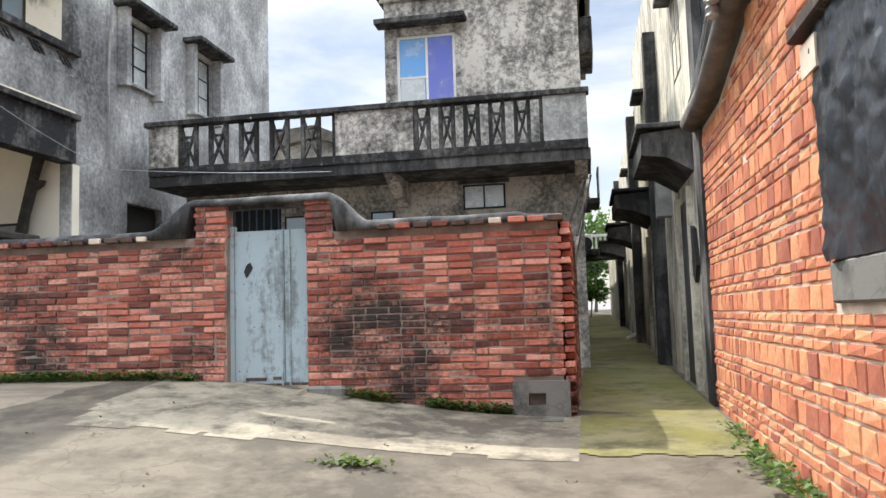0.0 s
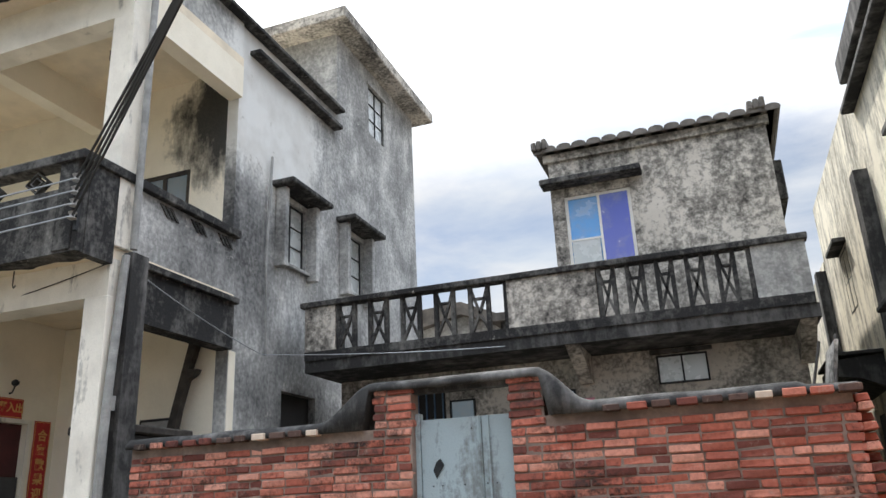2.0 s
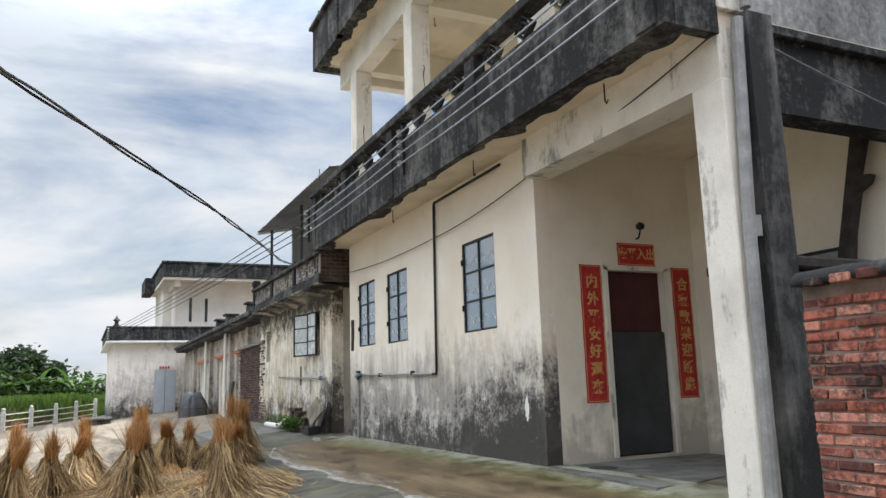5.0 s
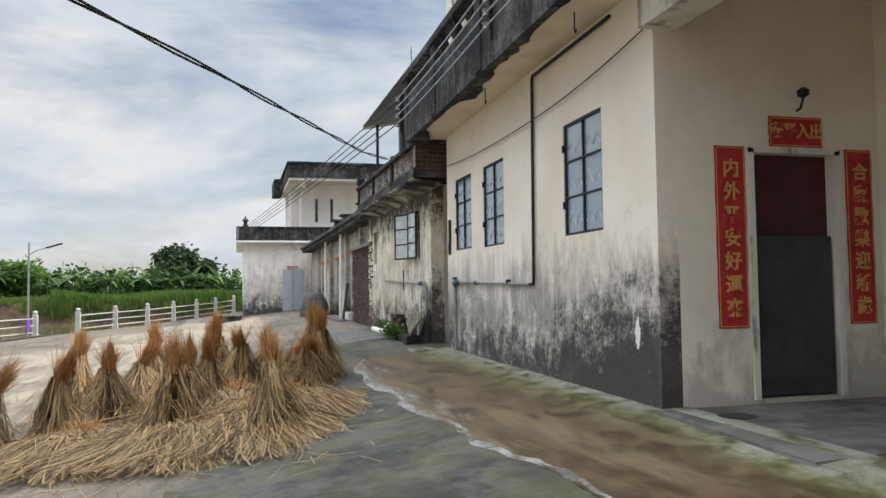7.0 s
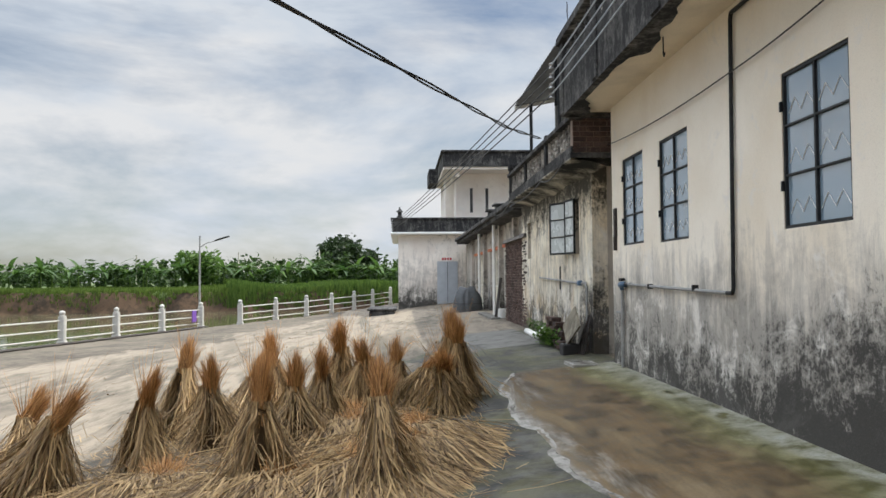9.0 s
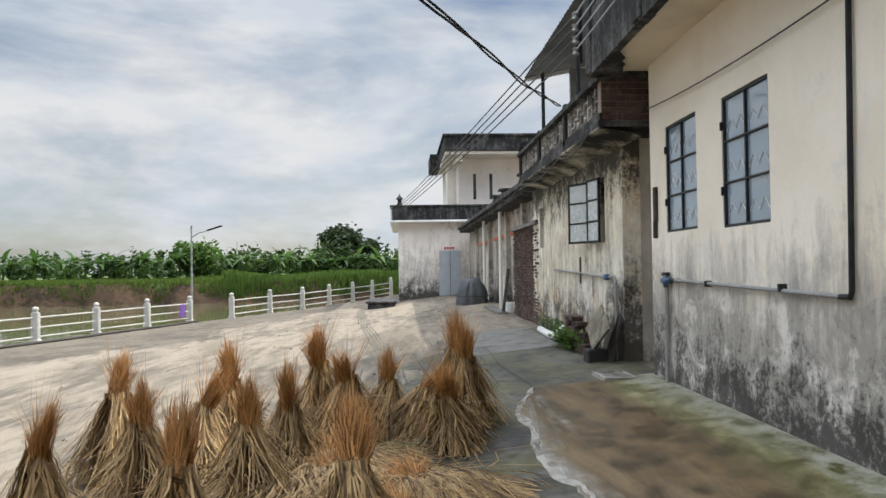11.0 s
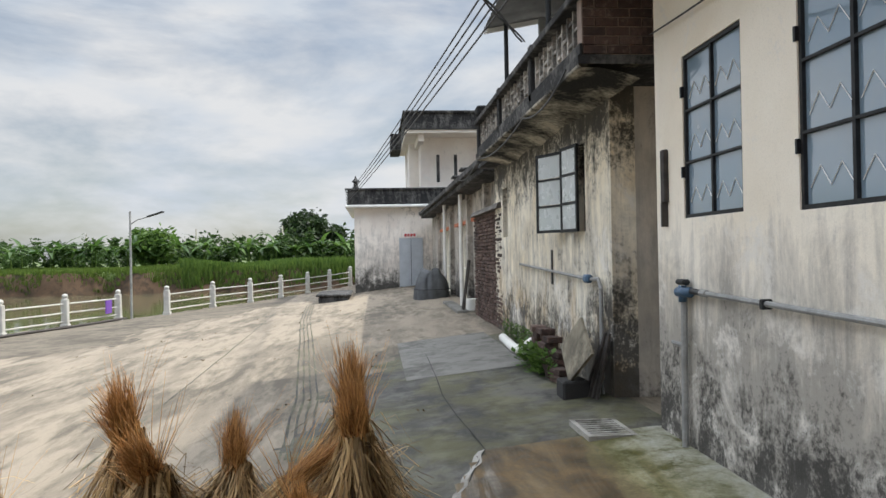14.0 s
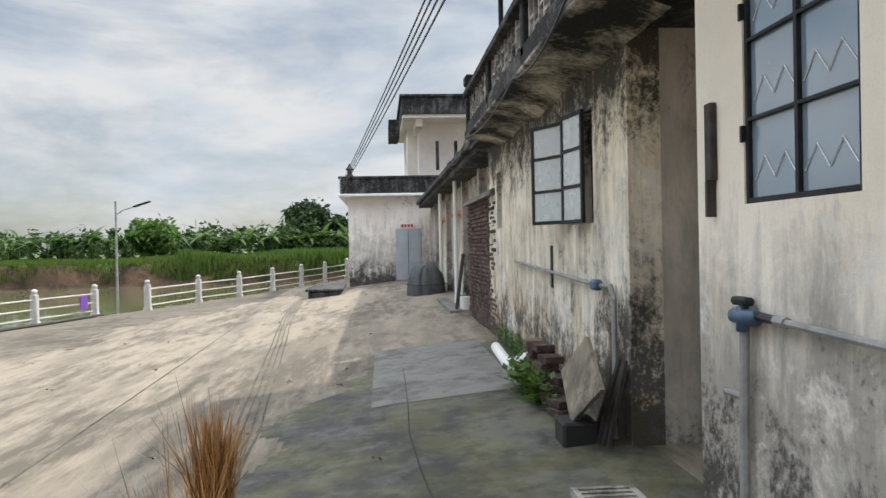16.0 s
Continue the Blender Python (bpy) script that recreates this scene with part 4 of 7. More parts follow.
box(bm, -18.26, -18.16, 7.5, 10.4, 4.58, 5.36)
box(bm, -18.28, -18.14, 7.5, 10.4, 5.66, 5.76)
part("balcony_rail", bm, M["mould"], house)
# cove below the balcony edge: the plaster rolls out towards the rail
bm = bmesh.new()
prof = [(7.46 + 0.64 * i / 8, 4.655 - 0.085 * math.sin(math.pi * 0.5 * (1 - i / 8)) ** 2 * 0.35) for i in range(9)]
extruded(bm, [(7.46, 4.66)] + prof + [(8.1, 4.66)], "x", -18.15, X1 - 0.04)
part("cove", bm, M["soffit"], house)


def edge_stain(name, x0, x1, y, z, reach):
    """Mould that has crept in from the outer edge of a soffit, with a ragged border."""
    bm = bmesh.new()
    prev = None
    for x in steps(x0, x1, 0.06):
        w = reach * (0.6 + 1.0 * noise.fractal((x * 0.6, y, z), 0.9, 2.0, 4) + 0.3 * noise.noise((x * 5.0, y, z))) + 0.06
        w = min(max(w, 0.05), reach * 1.8)
        a, b = bm.verts.new((x, y, z)), bm.verts.new((x, y + w, z))
        if prev:
            bm.faces.new((prev[0], a, b, prev[1]))
        prev = (a, b)
    return part(name, bm, M["mould"], house)


edge_stain("soffit_stain", -18.15, X1, 7.44, 4.6, 0.23)
edge_stain("soffit_stain", -18.3, X1, 7.5, 8.594, 0.3)
for x in (-16.6, -14.0, -11.0, -9.0):
    part("parapet_pier", boxed(x - 0.1, x + 0.1, 7.44, 7.62, 8.5, 9.44), M["mould"], house)

# front windows, iron with two by three lights
for w in FRONT_WINDOWS:
    window(house, "y", *w, YF + 0.01, 2, 3, M["iron"], [M["glass"]], zigzag=M["white"], label="iron casement window with glass lights")
    for z in (w[2] + 0.3, w[3] - 0.3):
        part("hinge", boxed(w[0] - 0.018, w[0] + 0.004, YF - 0.012, YF + 0.02, z, z + 0.08), M["iron"], house)
window(house, "y", -9.55, -8.55, 5.75, 7.0, 10.45, 2, 2, M["wood"], [M["glass"]], bar=0.07)
for u0, u1, z0, z1 in SIDE_WINDOWS[:2]:
    window(house, "x", u0, u1, z0, z1, -7.76, 2, 3, M["iron"], [M["glass_dim"]], out=1)
    part("hood", boxed(-7.75, -7.28, u0 - 0.28, u1 + 0.28, z1 + 0.1, z1 + 0.2, bev=0.02), M["mould"], house)
    for y in (u0 - 0.16, u1 + 0.04):
        part("pier", boxed(-7.7, -7.5, y, y + 0.12, z0 - 0.15, z1 + 0.1, bev=0.01), M["side"], house)
    part("sill", boxed(-7.7, -7.62, u0 - 0.04, u1 + 0.04, z0 - 0.06, z0, bev=0.01), M["side"], house)
u0, u1, z0, z1 = SIDE_WINDOWS[2]
window(house, "x", u0, u1, z0, z1, -7.74, 2, 3, M["iron"], [M["glass_dim"]], out=1)
part("frame_band", boxed(-7.7, -7.66, u0 - 0.1, u1 + 0.1, z1, z1 + 0.07), M["side"], house)
# black panel in the wall opening, painting its unlit inside
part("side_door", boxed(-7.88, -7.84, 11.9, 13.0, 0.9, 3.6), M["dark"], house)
# the bricked patch where plaster came off the side wall
bm = bmesh.new()
box(bm, -7.702, -7.69, 10.46, 10.62, 1.0, 4.0)
part("plaster_edge", bm, M["cream_in"], house)


def blob(axis, d, u, z, ru, rz, seed, n=90):
    """A ragged patch lying 4 mm off a wall."""
    bm = bmesh.new()
    ring = []
    for i in range(n):
        a = 2 * math.pi * i / n
        k = 1 + 0.55 * noise.fractal((math.cos(a) * 1.3 + seed, math.sin(a) * 1.3, seed), 0.9, 2.0, 5)
        uu, zz = u + ru * k * math.cos(a), z + rz * k * math.sin(a)
        ring.append(bm.verts.new((uu, d, zz) if axis == "y" else (d, uu, zz)))
    bm.faces.new(ring)
    return bm


part("pale_patch", blob("y", 8.094, -11.14, 1.57, 0.05, 0.11, 5.0), M["white"], house)

# door with its two halves, on the porch wall
door = part("door", boxed(-10.9, -10.86, 9.07, 9.93, 0.97, 3.16), M["door_red"], house, "dark red house door behind a low screen door")
part("screen_leaf", boxed(-10.83, -10.79, 9.09, 9.91, 0.99, 2.42, bev=0.006), M["door_dark"], door)
for z in (1.1, 1.75):
    part("rail", boxed(-10.79, -10.78, 9.13, 9.87, z, z + 0.05), M["door_dark"], door)
bm = bmesh.new()
box(bm, -10.76, -10.735, 9.93, 9.99, 0.97, 3.2)
box(bm, -10.76, -10.735, 9.01, 9.07, 0.97, 3.2)
box(bm, -10.76, -10.735, 9.01, 9.99, 3.16, 3.22)
part("door_frame", bm, M["cream_col"], door)


def paper(name, y0, y1, z0, z1, label):
    bm = bmesh.new()
    k = 6
    g = [[bm.verts.new((-10.747 + 0.004 * math.sin(3 * a + b * 2), y0 + (y1 - y0) * a / k, z0 + (z1 - z0) * b / (2 * k))) for a in range(k + 1)] for b in range(2 * k + 1)]
    for b in range(2 * k):
        for a in range(k):
            bm.faces.new((g[b][a], g[b][a + 1], g[b + 1][a + 1], g[b + 1][a]))
    ob = solid(name, bm, M["red"], label, "banner", "red door papers")
    bm = bmesh.new()
    for a in (y0 + 0.012, y1 - 0.02):
        box(bm, -10.741, -10.738, a, a + 0.008, z0 + 0.02, z1 - 0.02)
    for b in (z0 + 0.012, z1 - 0.02):
        box(bm, -10.741, -10.738, y0 + 0.02, y1 - 0.02, b, b + 0.008)
    part("border", bm, M["gold"], ob, "thin gold border")
    return ob


def letters(text, y, z, size, parent, mat, gap):
    """Upright characters one below the other, facing +x."""
    for i, ch in enumerate(text):
        cu = bpy.data.curves.new("character", "FONT")
        cu.body, cu.size, cu.extrude, cu.align_x, cu.align_y = ch, size, 0.003, "CENTER", "CENTER"
        cu.offset = 0.004
        ob = new("character", cu)
        ob.data.materials.append(mat)
        dy, dz = gap(i)
        ob.matrix_world = pose(-10.731, y + dy, z + dz, 90, 0, 90)
        ob.parent = parent
    return None


left_paper = paper("door_couplet", 8.72, 9.03, 1.6, 3.21, "red paper couplet with gold characters beside the door")
letters("内外平安好運來", 8.875, 3.0, 0.17, left_paper, M["gold"], lambda i: (0, -0.205 * i))
right_paper = paper("door_couplet", 10.1, 10.4, 1.61, 3.22, "red paper couplet with gold characters beside the door")
letters("合家歡樂迎新歲", 10.25, 3.0, 0.17, right_paper, M["gold"], lambda i: (0, -0.205 * i))
top_paper = paper("door_banner", 9.29, 9.86, 3.22, 3.5, "red paper banner with gold characters over the door")
letters("安平入出", 9.36, 3.36, 0.15, top_paper, M["gold"], lambda i: (0.142 * i, 0))
lamp = thing("door_lamp", (-10.75, 9.6, 3.56), "small dark lamp holder above the door", "lamp")
bm = bmesh.new()
turned(bm, -10.66, 9.6, [(0.02, 3.66), (0.05, 3.68), (0.055, 3.72), (0.02, 3.75)], 10)
tube(bm, [(-10.75, 9.6, 3.56), (-10.7, 9.6, 3.57), (-10.66, 9.6, 3.66)], 0.012, 6)
part("holder", bm, M["iron"], lamp)

# step in front of the door
bm = bmesh.new()
base = [(-10.74, 10.43), (-9.5, 10.43), (-8.75, 8.45), (-8.7, 7.92), (-9.5, 7.98), (-10.56, 8.0), (-10.72, 8.13)]
lo, hi = ([bm.verts.new((x, y, z)) for x, y in base] for z in (0.4, 0.94))
bm.faces.new(lo)
bm.faces.new(hi[::-1])
for i in range(len(base)):
    bm.faces.new((lo[i], hi[i], hi[(i + 1) % len(base)], lo[(i + 1) % len(base)]))
bmesh.ops.bevel(bm, geom=[e for e in bm.edges if e.verts[0].co.z > 0.9 and e.verts[1].co.z > 0.9], offset=0.02, segments=2, affect="EDGES")
step = solid("door_step", bm, M["slab"], "worn concrete step with a rounded edge before the door", "step", kind="structure")
bm = bmesh.new()
turned(bm, -10.22, 8.5, [(0.15, 0.938), (0.155, 0.945), (0.13, 0.947)], 18)
part("drain_hole", bm, M["dark"], step)
part("porch_paving", boxed(-9.49, -7.62, 8.3, 10.43, 0.4, 0.86), M["wet"], house)

# pipes on the front
pipe = thing("water_pipe", (-13.6, 8.08, 2.0), "thin dark water pipe down and along the wall", "pipe")
SET_OUT[pipe] = along_front
part("run", tubed([(-11.5, 8.07, 4.58), (-13.58, 8.07, 4.56), (-13.6, 8.07, 4.5), (-13.66, 8.07, 2.06), (-13.68, 8.07, 2.02), (-13.8, 8.07, 2.02)], 0.02, 8), M["iron"], pipe)
part("run", tubed([(-13.78, 8.07, 2.02), (-15.4, 8.064, 2.05), (-17.0, 8.06, 2.08)], 0.018, 8), M["pvc"], pipe)
part("sleeve", tubed([(-17.18, 8.06, 2.085), (-16.98, 8.06, 2.08)], 0.022, 8), M["cable"], pipe, "black rubber sleeve")
part("sleeve", tubed([(-16.99, 8.06, 2.08), (-16.9, 8.06, 2.079)], 0.026, 8), M["pvc"], pipe)
bm = tubed([(-17.38, 8.05, 2.07), (-17.16, 8.05, 2.075)], 0.038, 10)
tube(bm, [(-17.3, 8.05, 2.0), (-17.3, 8.05, 2.12)], 0.03, 10)
valve = part("valve", bm, M["pvc_blue"], pipe, "blue plastic tap fitting", smooth=True)
part("knob", boxed(-17.37, -17.22, 8.02, 8.08, 2.125, 2.165, bev=0.012), M["iron"], valve, "black tap handle")
part("run", tubed([(-17.3, 8.06, 2.02), (-17.31, 8.06, 1.6), (-17.33, 8.06, 0.85)], 0.026, 8), M["pvc"], pipe)
part("tee", tubed([(-17.32, 8.06, 1.68), (-17.4, 8.0, 1.7)], 0.022, 8, 0.012), M["pvc"], pipe)
for x in (-14.6, -16.1):
    part("clip", boxed(x - 0.02, x + 0.02, 8.035, 8.1, 2.03, 2.09, bev=0.006), M["iron"], pipe)
down = thing("downpipe", (-7.5, 7.9, 0.8), "grey plastic downpipe strapped to the porch column", "pipe")
part("run", tubed([(-7.52, 8.12, 4.7), (-7.52, 8.1, 4.5), (-7.5, 8.0, 3.0), (-7.47, 7.93, 0.7)], 0.05, 10), M["pvc"], down)
part("collar", tubed([(-7.515, 8.06, 2.9), (-7.505, 8.05, 3.06)], 0.06, 10), M["pvc"], down)
part("run", tubed([(-7.5, 8.2, 4.8), (-7.5, 8.2, 9.0)], 0.045, 10), M["pvc"], down)
part("run", tubed([(-7.62, 11.3, 4.05), (-7.63, 11.25, 5.5), (-7.63, 11.35, 7.4)], 0.025, 8), M["pvc"], down)
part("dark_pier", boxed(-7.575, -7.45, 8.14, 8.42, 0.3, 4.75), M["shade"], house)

# leaning plank and things in the porch
bm = bmesh.new()
extruded(bm, [(-8.72, 2.2), (-8.5, 2.2), (-8.33, 3.2), (-8.22, 3.6), (-8.1, 3.66), (-8.06, 3.74), (-8.2, 3.75), (-8.02, 4.3), (-8.16, 4.36), (-8.5, 3.0)], "y", 10.25, 10.36)
plank = solid("wooden_beam", bm, M["wood"], "dark weathered broken timber leaning on the porch wall", "timber")
bm = bmesh.new()
extruded(bm, [(-8.72, 0.9), (-8.5, 0.9), (-8.5, 2.2), (-8.72, 2.2)], "y", 10.25, 10.36)
part("foot", bm, M["wood"], plank)
meter = thing("meter_box", (-9.0, 10.4, 2.7), "small black-framed box fixed to the porch wall", "box")
part("frame", boxed(-9.1, -8.55, 10.39, 10.43, 2.6, 3.12), M["iron"], meter)
part("panel", boxed(-9.06, -8.59, 10.38, 10.392, 2.64, 3.08), M["pvc"], meter)
cabinet = thing("storage_stack", (-8.3, 9.0, 0.9), "dark stack stored in the porch behind the column", "box")
part("body", boxed(-8.6, -7.95, 8.7, 10.0, 0.9, 2.75, bev=0.02), M["dark"], cabinet)
part("lid", boxed(-8.66, -7.9, 8.64, 10.05, 2.752, 2.86, bev=0.02), M["wood"], cabinet)

# hooks under the balcony and the gallery ceiling
for x, y, z in ((-8.9, 7.8, 4.62), (-11.6, 7.75, 4.62), (-14.5, 7.75, 4.62), (-9.2, 9.2, 8.6), (-12.3, 9.1, 8.6), (-15.4, 9.0, 8.6), (-9.0, 8.8, 4.65)):
    bm = bmesh.new()
    tube(bm, [(x, y, z + 0.01), (x, y, z - 0.16), (x + 0.02, y, z - 0.2), (x + 0.05, y, z - 0.17)], 0.008, 5)
    part("hook", bm, M["iron"], house)
for x in (-17.8, -15.0, -12.4, -9.6):
    bm = bmesh.new()
    tube(bm, [(x, 7.47, 5.77), (x - 0.02, 7.45, 6.05), (x + 0.05, 7.44, 6.12), (x + 0.02, 7.44, 6.18)], 0.008, 5)
    part("iron_stub", bm, M["iron"], house)
for x in (-18.2, -15.6):
    bm = bmesh.new()
    tube(bm, [(x, 7.54, 9.48), (x, 7.54, 9.8)], 0.01, 5)
    tube(bm, [(x - 0.1, 7.54, 9.68), (x + 0.1, 7.54, 9.7)], 0.008, 5)
    part("iron_stub", bm, M["iron"], house)
bracket = thing("wall_bracket", (-17.45, 8.08, 2.7), "narrow dark wooden bracket nailed to the wall", "bracket")
SET_OUT[bracket] = along_front
part("plate", boxed(-17.74, -17.66, 8.06, 8.1, 2.75, 3.16, bev=0.006), M["wood"], bracket)
part("peg", boxed(-17.715, -17.685, 8.05, 8.1, 2.56, 2.75), M["wood"], bracket)

# ---- brick yard wall: coping, swoops, plinths ----
def coping_profile(x):
    """Height of the black coping: low, swept up beside the gate, a flat cap over it."""
    up = smoothstep(-4.85, -4.25, x) * (1 - smoothstep(-2.72, -2.25, x))
    return 2.52 + 0.33 * up - (0.03 if -0.6 < x else 0) + 0.012 * noise.noise((x * 2, 0, 0))


bm = bmesh.new()
prev = None
for x in steps(-7.03, -0.22, 0.07):
    z = coping_profile(x)
    low = 2.42 if x < GATE[0] - 0.42 or x > GATE[1] + 0.34 else z - 0.09
    deep = 0.03 if -4.3 < x < -2.6 else 0.05 + 0.01 * noise.noise((x * 5, 1, 0))
    ring = [bm.verts.new((x, 7.86 - deep + a, b)) for a, b in ((0, low + 0.02), (0, z - 0.03), (0.06, z + 0.02), (0.22, z + 0.02), (0.29, z - 0.03), (0.29, low + 0.02))]
    if prev:
        for i in range(6):
            bm.faces.new((prev[i], prev[(i + 1) % 6], ring[(i + 1) % 6], ring[i]))
    else:
        bm.faces.new(ring)
    prev = ring
bm.faces.new(prev[::-1])
part("coping", bm, M["shade"], yard_wall, "black moulded cement coping", smooth=True)
bm = bmesh.new()
box(bm, -0.5, -0.2, 8.1, 11.9, 2.42, 2.52)
part("coping", bm, M["shade"], yard_wall)
bm = bmesh.new()
box(bm, GATE[0] - 0.26, GATE[0] + 0.0, 7.8, 8.09, 0.5, 0.86, bev=0.03)
part("plinth", bm, M["slab"], yard_wall, "whitewashed concrete foot of the gate pier")
bm = bmesh.new()
box(bm, GATE[1] + 0.0, GATE[1] + 0.42, 7.8, 8.09, 0.4, 0.80, bev=0.03)
part("plinth", bm, M["slab"], yard_wall)
bm = bmesh.new()
holed(bm, "y", -0.78, -0.21, 0.2, 0.82, 7.8, 8.09, [(-0.62, -0.45, 0.58, 0.7)])
part("plinth", bm, M["slab"], yard_wall)
part("lintel", boxed(GATE[0], GATE[1], 7.92, 8.05, 2.74, 2.8), M["shade"], yard_wall)

# gate: leaves, ribs, patch, hasp, frame
part("post", boxed(GATE[0] + 0.0, GATE[0] + 0.045, 7.97, 8.06, 0.74, 2.56), M["gate"], gate)
for x in (-3.30, -3.21):
    part("rib", boxed(x, x + 0.018, 7.978, 7.999, 0.8, 2.5), M["gate"], gate)
part("patch", boxed(-3.19, -2.975, 7.985, 7.998, 0.83, 1.66), M["gate"], gate, "newer sheet patch riveted on the leaf")
for x0, x1, z in ((-3.72, -3.48, 0.85), (-3.4, -3.28, 0.86)):
    part("rust_strip", boxed(x0, x1, 7.98, 7.992, z, z + 0.035), M["brick_dark"], gate)
bm = bmesh.new()
extruded(bm, [(-3.73, 2.05), (-3.7, 2.12), (-3.66, 2.15), (-3.63, 2.09), (-3.67, 2.03), (-3.7, 1.98)], "y", 7.975, 7.992)
part("hasp", bm, M["iron"], gate, "black broken lock plate")
for i in range(16):
    x, z = -3.8 + 0.8 * ((i * 0.37) % 1), 0.95 + 0.48 * (i // 5)
    bm = bmesh.new()
    box(bm, x, x + 0.012, 7.985, 7.992, z, z + 0.012)
    part("rivet", bm, M["iron"], gate)
bm = bmesh.new()
for i in range(18):
    x = -3.83 + i * 0.047
    h = 0.02 + 0.05 * abs(noise.noise((x * 6.0, 2.0, 0.0)))
    box(bm, x, x + 0.047, 7.984, 7.99, 0.8, 0.8 + h)
part("rusted_edge", bm, M["brick_dark"], gate, "rusted lower edge")
part("sill", boxed(GATE[0] - 0.02, GATE[1] + 0.02, 7.6, 8.08, 0.4, 0.765, bev=0.03), M["apron"], yard_wall)
notice = solid("door_notice", boxed(-3.28, -2.98, 12.985, 12.995, 3.02, 3.2), M["pink"], "pink printed paper pasted over the back door", "notice")
bm = bmesh.new()
for i in range(4):
    box(bm, -3.25 + i * 0.065, -3.21 + i * 0.065, 12.98, 12.984, 3.09, 3.15)
part("print", bm, M["red"], notice)

# weep holes and tile drain at the wall's foot
bm = bmesh.new()
box(bm, -0.62, -0.28, 7.5, 7.78, 0.36, 0.47)
drain = solid("drain_tile", bm, M["slab"], "small concrete drain tile with square holes", "drain")
for i in range(4):
    for j in range(2):
        part("hole", boxed(-0.59 + i * 0.08, -0.545 + i * 0.08, 7.494, 7.5, 0.38 + j * 0.045, 0.41 + j * 0.045), M["dark"], drain)

# ---- grey house behind ----
bm = bmesh.new()
holed(bm, "y", -7.25, 0.12, 4.0, 4.14, 11.82, 11.97)
part("rail_base", bm, M["mould"], back)
part("coping", boxed(-7.32, 0.16, 11.78, 12.0, 4.85, 4.94, bev=0.012), M["mould"], back)
for a, b in ((-7.25, -6.72), (-3.92, -2.62), (-0.55, 0.12)):
    part("rail_panel", boxed(a, b, 11.83, 11.96, 4.14, 4.85), M["grey"] if a < -1 else M["side"], back)


def lattice(a, b, z0, z1, y0, y1, mat, owner, n_posts):
    """Cast balusters: upright bars with a forked motif between each second pair."""
    for i in range(n_posts + 1):
        x = a + (b - a) * i / n_posts
        part("baluster", boxed(x - 0.03, x + 0.03, y0, y1, z0, z1), mat, owner)
        if i < n_posts and i % 2 == 0:
            w = (b - a) / n_posts
            m = x + w / 2
            h = z1 - z0
            for p0, p1 in (((x, z0), (m, z0 + h * 0.42)), ((x + w, z0), (m, z0 + h * 0.42)), ((m, z0 + h * 0.42), (m - w * 0.28, z0 + h * 0.72)), ((m, z0 + h * 0.42), (m + w * 0.28, z0 + h * 0.72)),
                           ((m - w * 0.28, z0 + h * 0.72), (x, z1)), ((m + w * 0.28, z0 + h * 0.72), (x + w, z1)), ((m - w * 0.28, z0 + h * 0.72), (m + w * 0.28, z0 + h * 0.72))):
                bm = bmesh.new()
                strip(bm, p0, p1, "y", y0 + 0.01, y1 - 0.01, 0.035)
                part("motif_bar", bm, mat, owner)


lattice(-6.68, -3.95, 4.14, 4.85, 11.86, 11.94, M["mould"], back, 10)
lattice(-2.58, -0.58, 4.14, 4.85, 11.86, 11.94, M["mould"], back, 10)
part("end_rail", boxed(-7.25, -7.13, 11.97, 13.0, 4.0, 4.85), M["mould"], back)
part("end_rail", boxed(0.0, 0.12, 11.97, 12.9, 4.0, 4.85), M["side"], back)
for x in (-3.05, 0.0):
    bm = bmesh.new()
    extruded(bm, [(11.9, 3.82), (12.98, 3.82), (12.98, 3.4), (12.8, 3.4)], "x", x - 0.1, x + 0.1)
    part("bracket", bm, M["grey"], back)
window(back, "y", -3.12, -2.07, 5.2, 6.43, 12.93, 1, 1, M["white"], [M["glass_blue"]], bar=0.05)
part("sash_pane", boxed(-2.56, -2.12, 12.925, 12.932, 5.25, 6.38), M["glass_indigo"], back, "indigo film on the sliding sash")
part("sash_bar", boxed(-2.6, -2.56, 12.915, 12.935, 5.25, 6.38), M["white"], back)
part("lower_pane", boxed(-3.06, -2.62, 12.925, 12.933, 5.25, 5.66), M["glass_dim"], back)
part("sash_bar", boxed(-3.07, -2.6, 12.918, 12.936, 5.66, 5.69), M["white"], back)
part("hood", boxed(-3.45, -1.85, 12.6, 12.92, 6.58, 6.68, bev=0.015), M["mould"], back)
part("band", boxed(-3.4, 0.1, 12.84, 12.92, 7.06, 7.2, bev=0.01), M["grey"], back)
part("hood", boxed(0.05, 0.3, 14.0, 15.3, 6.2, 6.9, bev=0.02), M["mould"], back)
# tiled roof edge
bm = bmesh.new()
for i in range(15):
    x = -3.38 + i * 0.245
    pts = [(x + 0.12 - 0.12 * math.cos(math.pi * k / 6), 7.24 + 0.07 * math.sin(math.pi * k / 6)) for k in range(7)]
    extruded(bm, pts + [(x + 0.2, 7.2), (x + 0.04, 7.2)], "y", 12.72, 16.0)
part("roof_tiles", bm, M["tile"], back, "weathered half-round roof tiles")
bm = bmesh.new()
box(bm, -3.5, 0.2, 12.74, 19.0, 7.2, 7.24)
part("roof", bm, M["tile"], back)
for x in (-3.42, -0.05):
    bm = bmesh.new()
    for k in range(3):
        box(bm, x - 0.13 + 0.09 * k, x - 0.05 + 0.09 * k, 12.68, 12.95, 7.25, 7.4 + 0.02 * k, bev=0.02)
    part("ridge_end", bm, M["tile"], back)
window(back, "y", -2.02, -1.3, 3.3, 3.72, 12.97, 2, 1, M["iron"], [M["glass_dim"]])
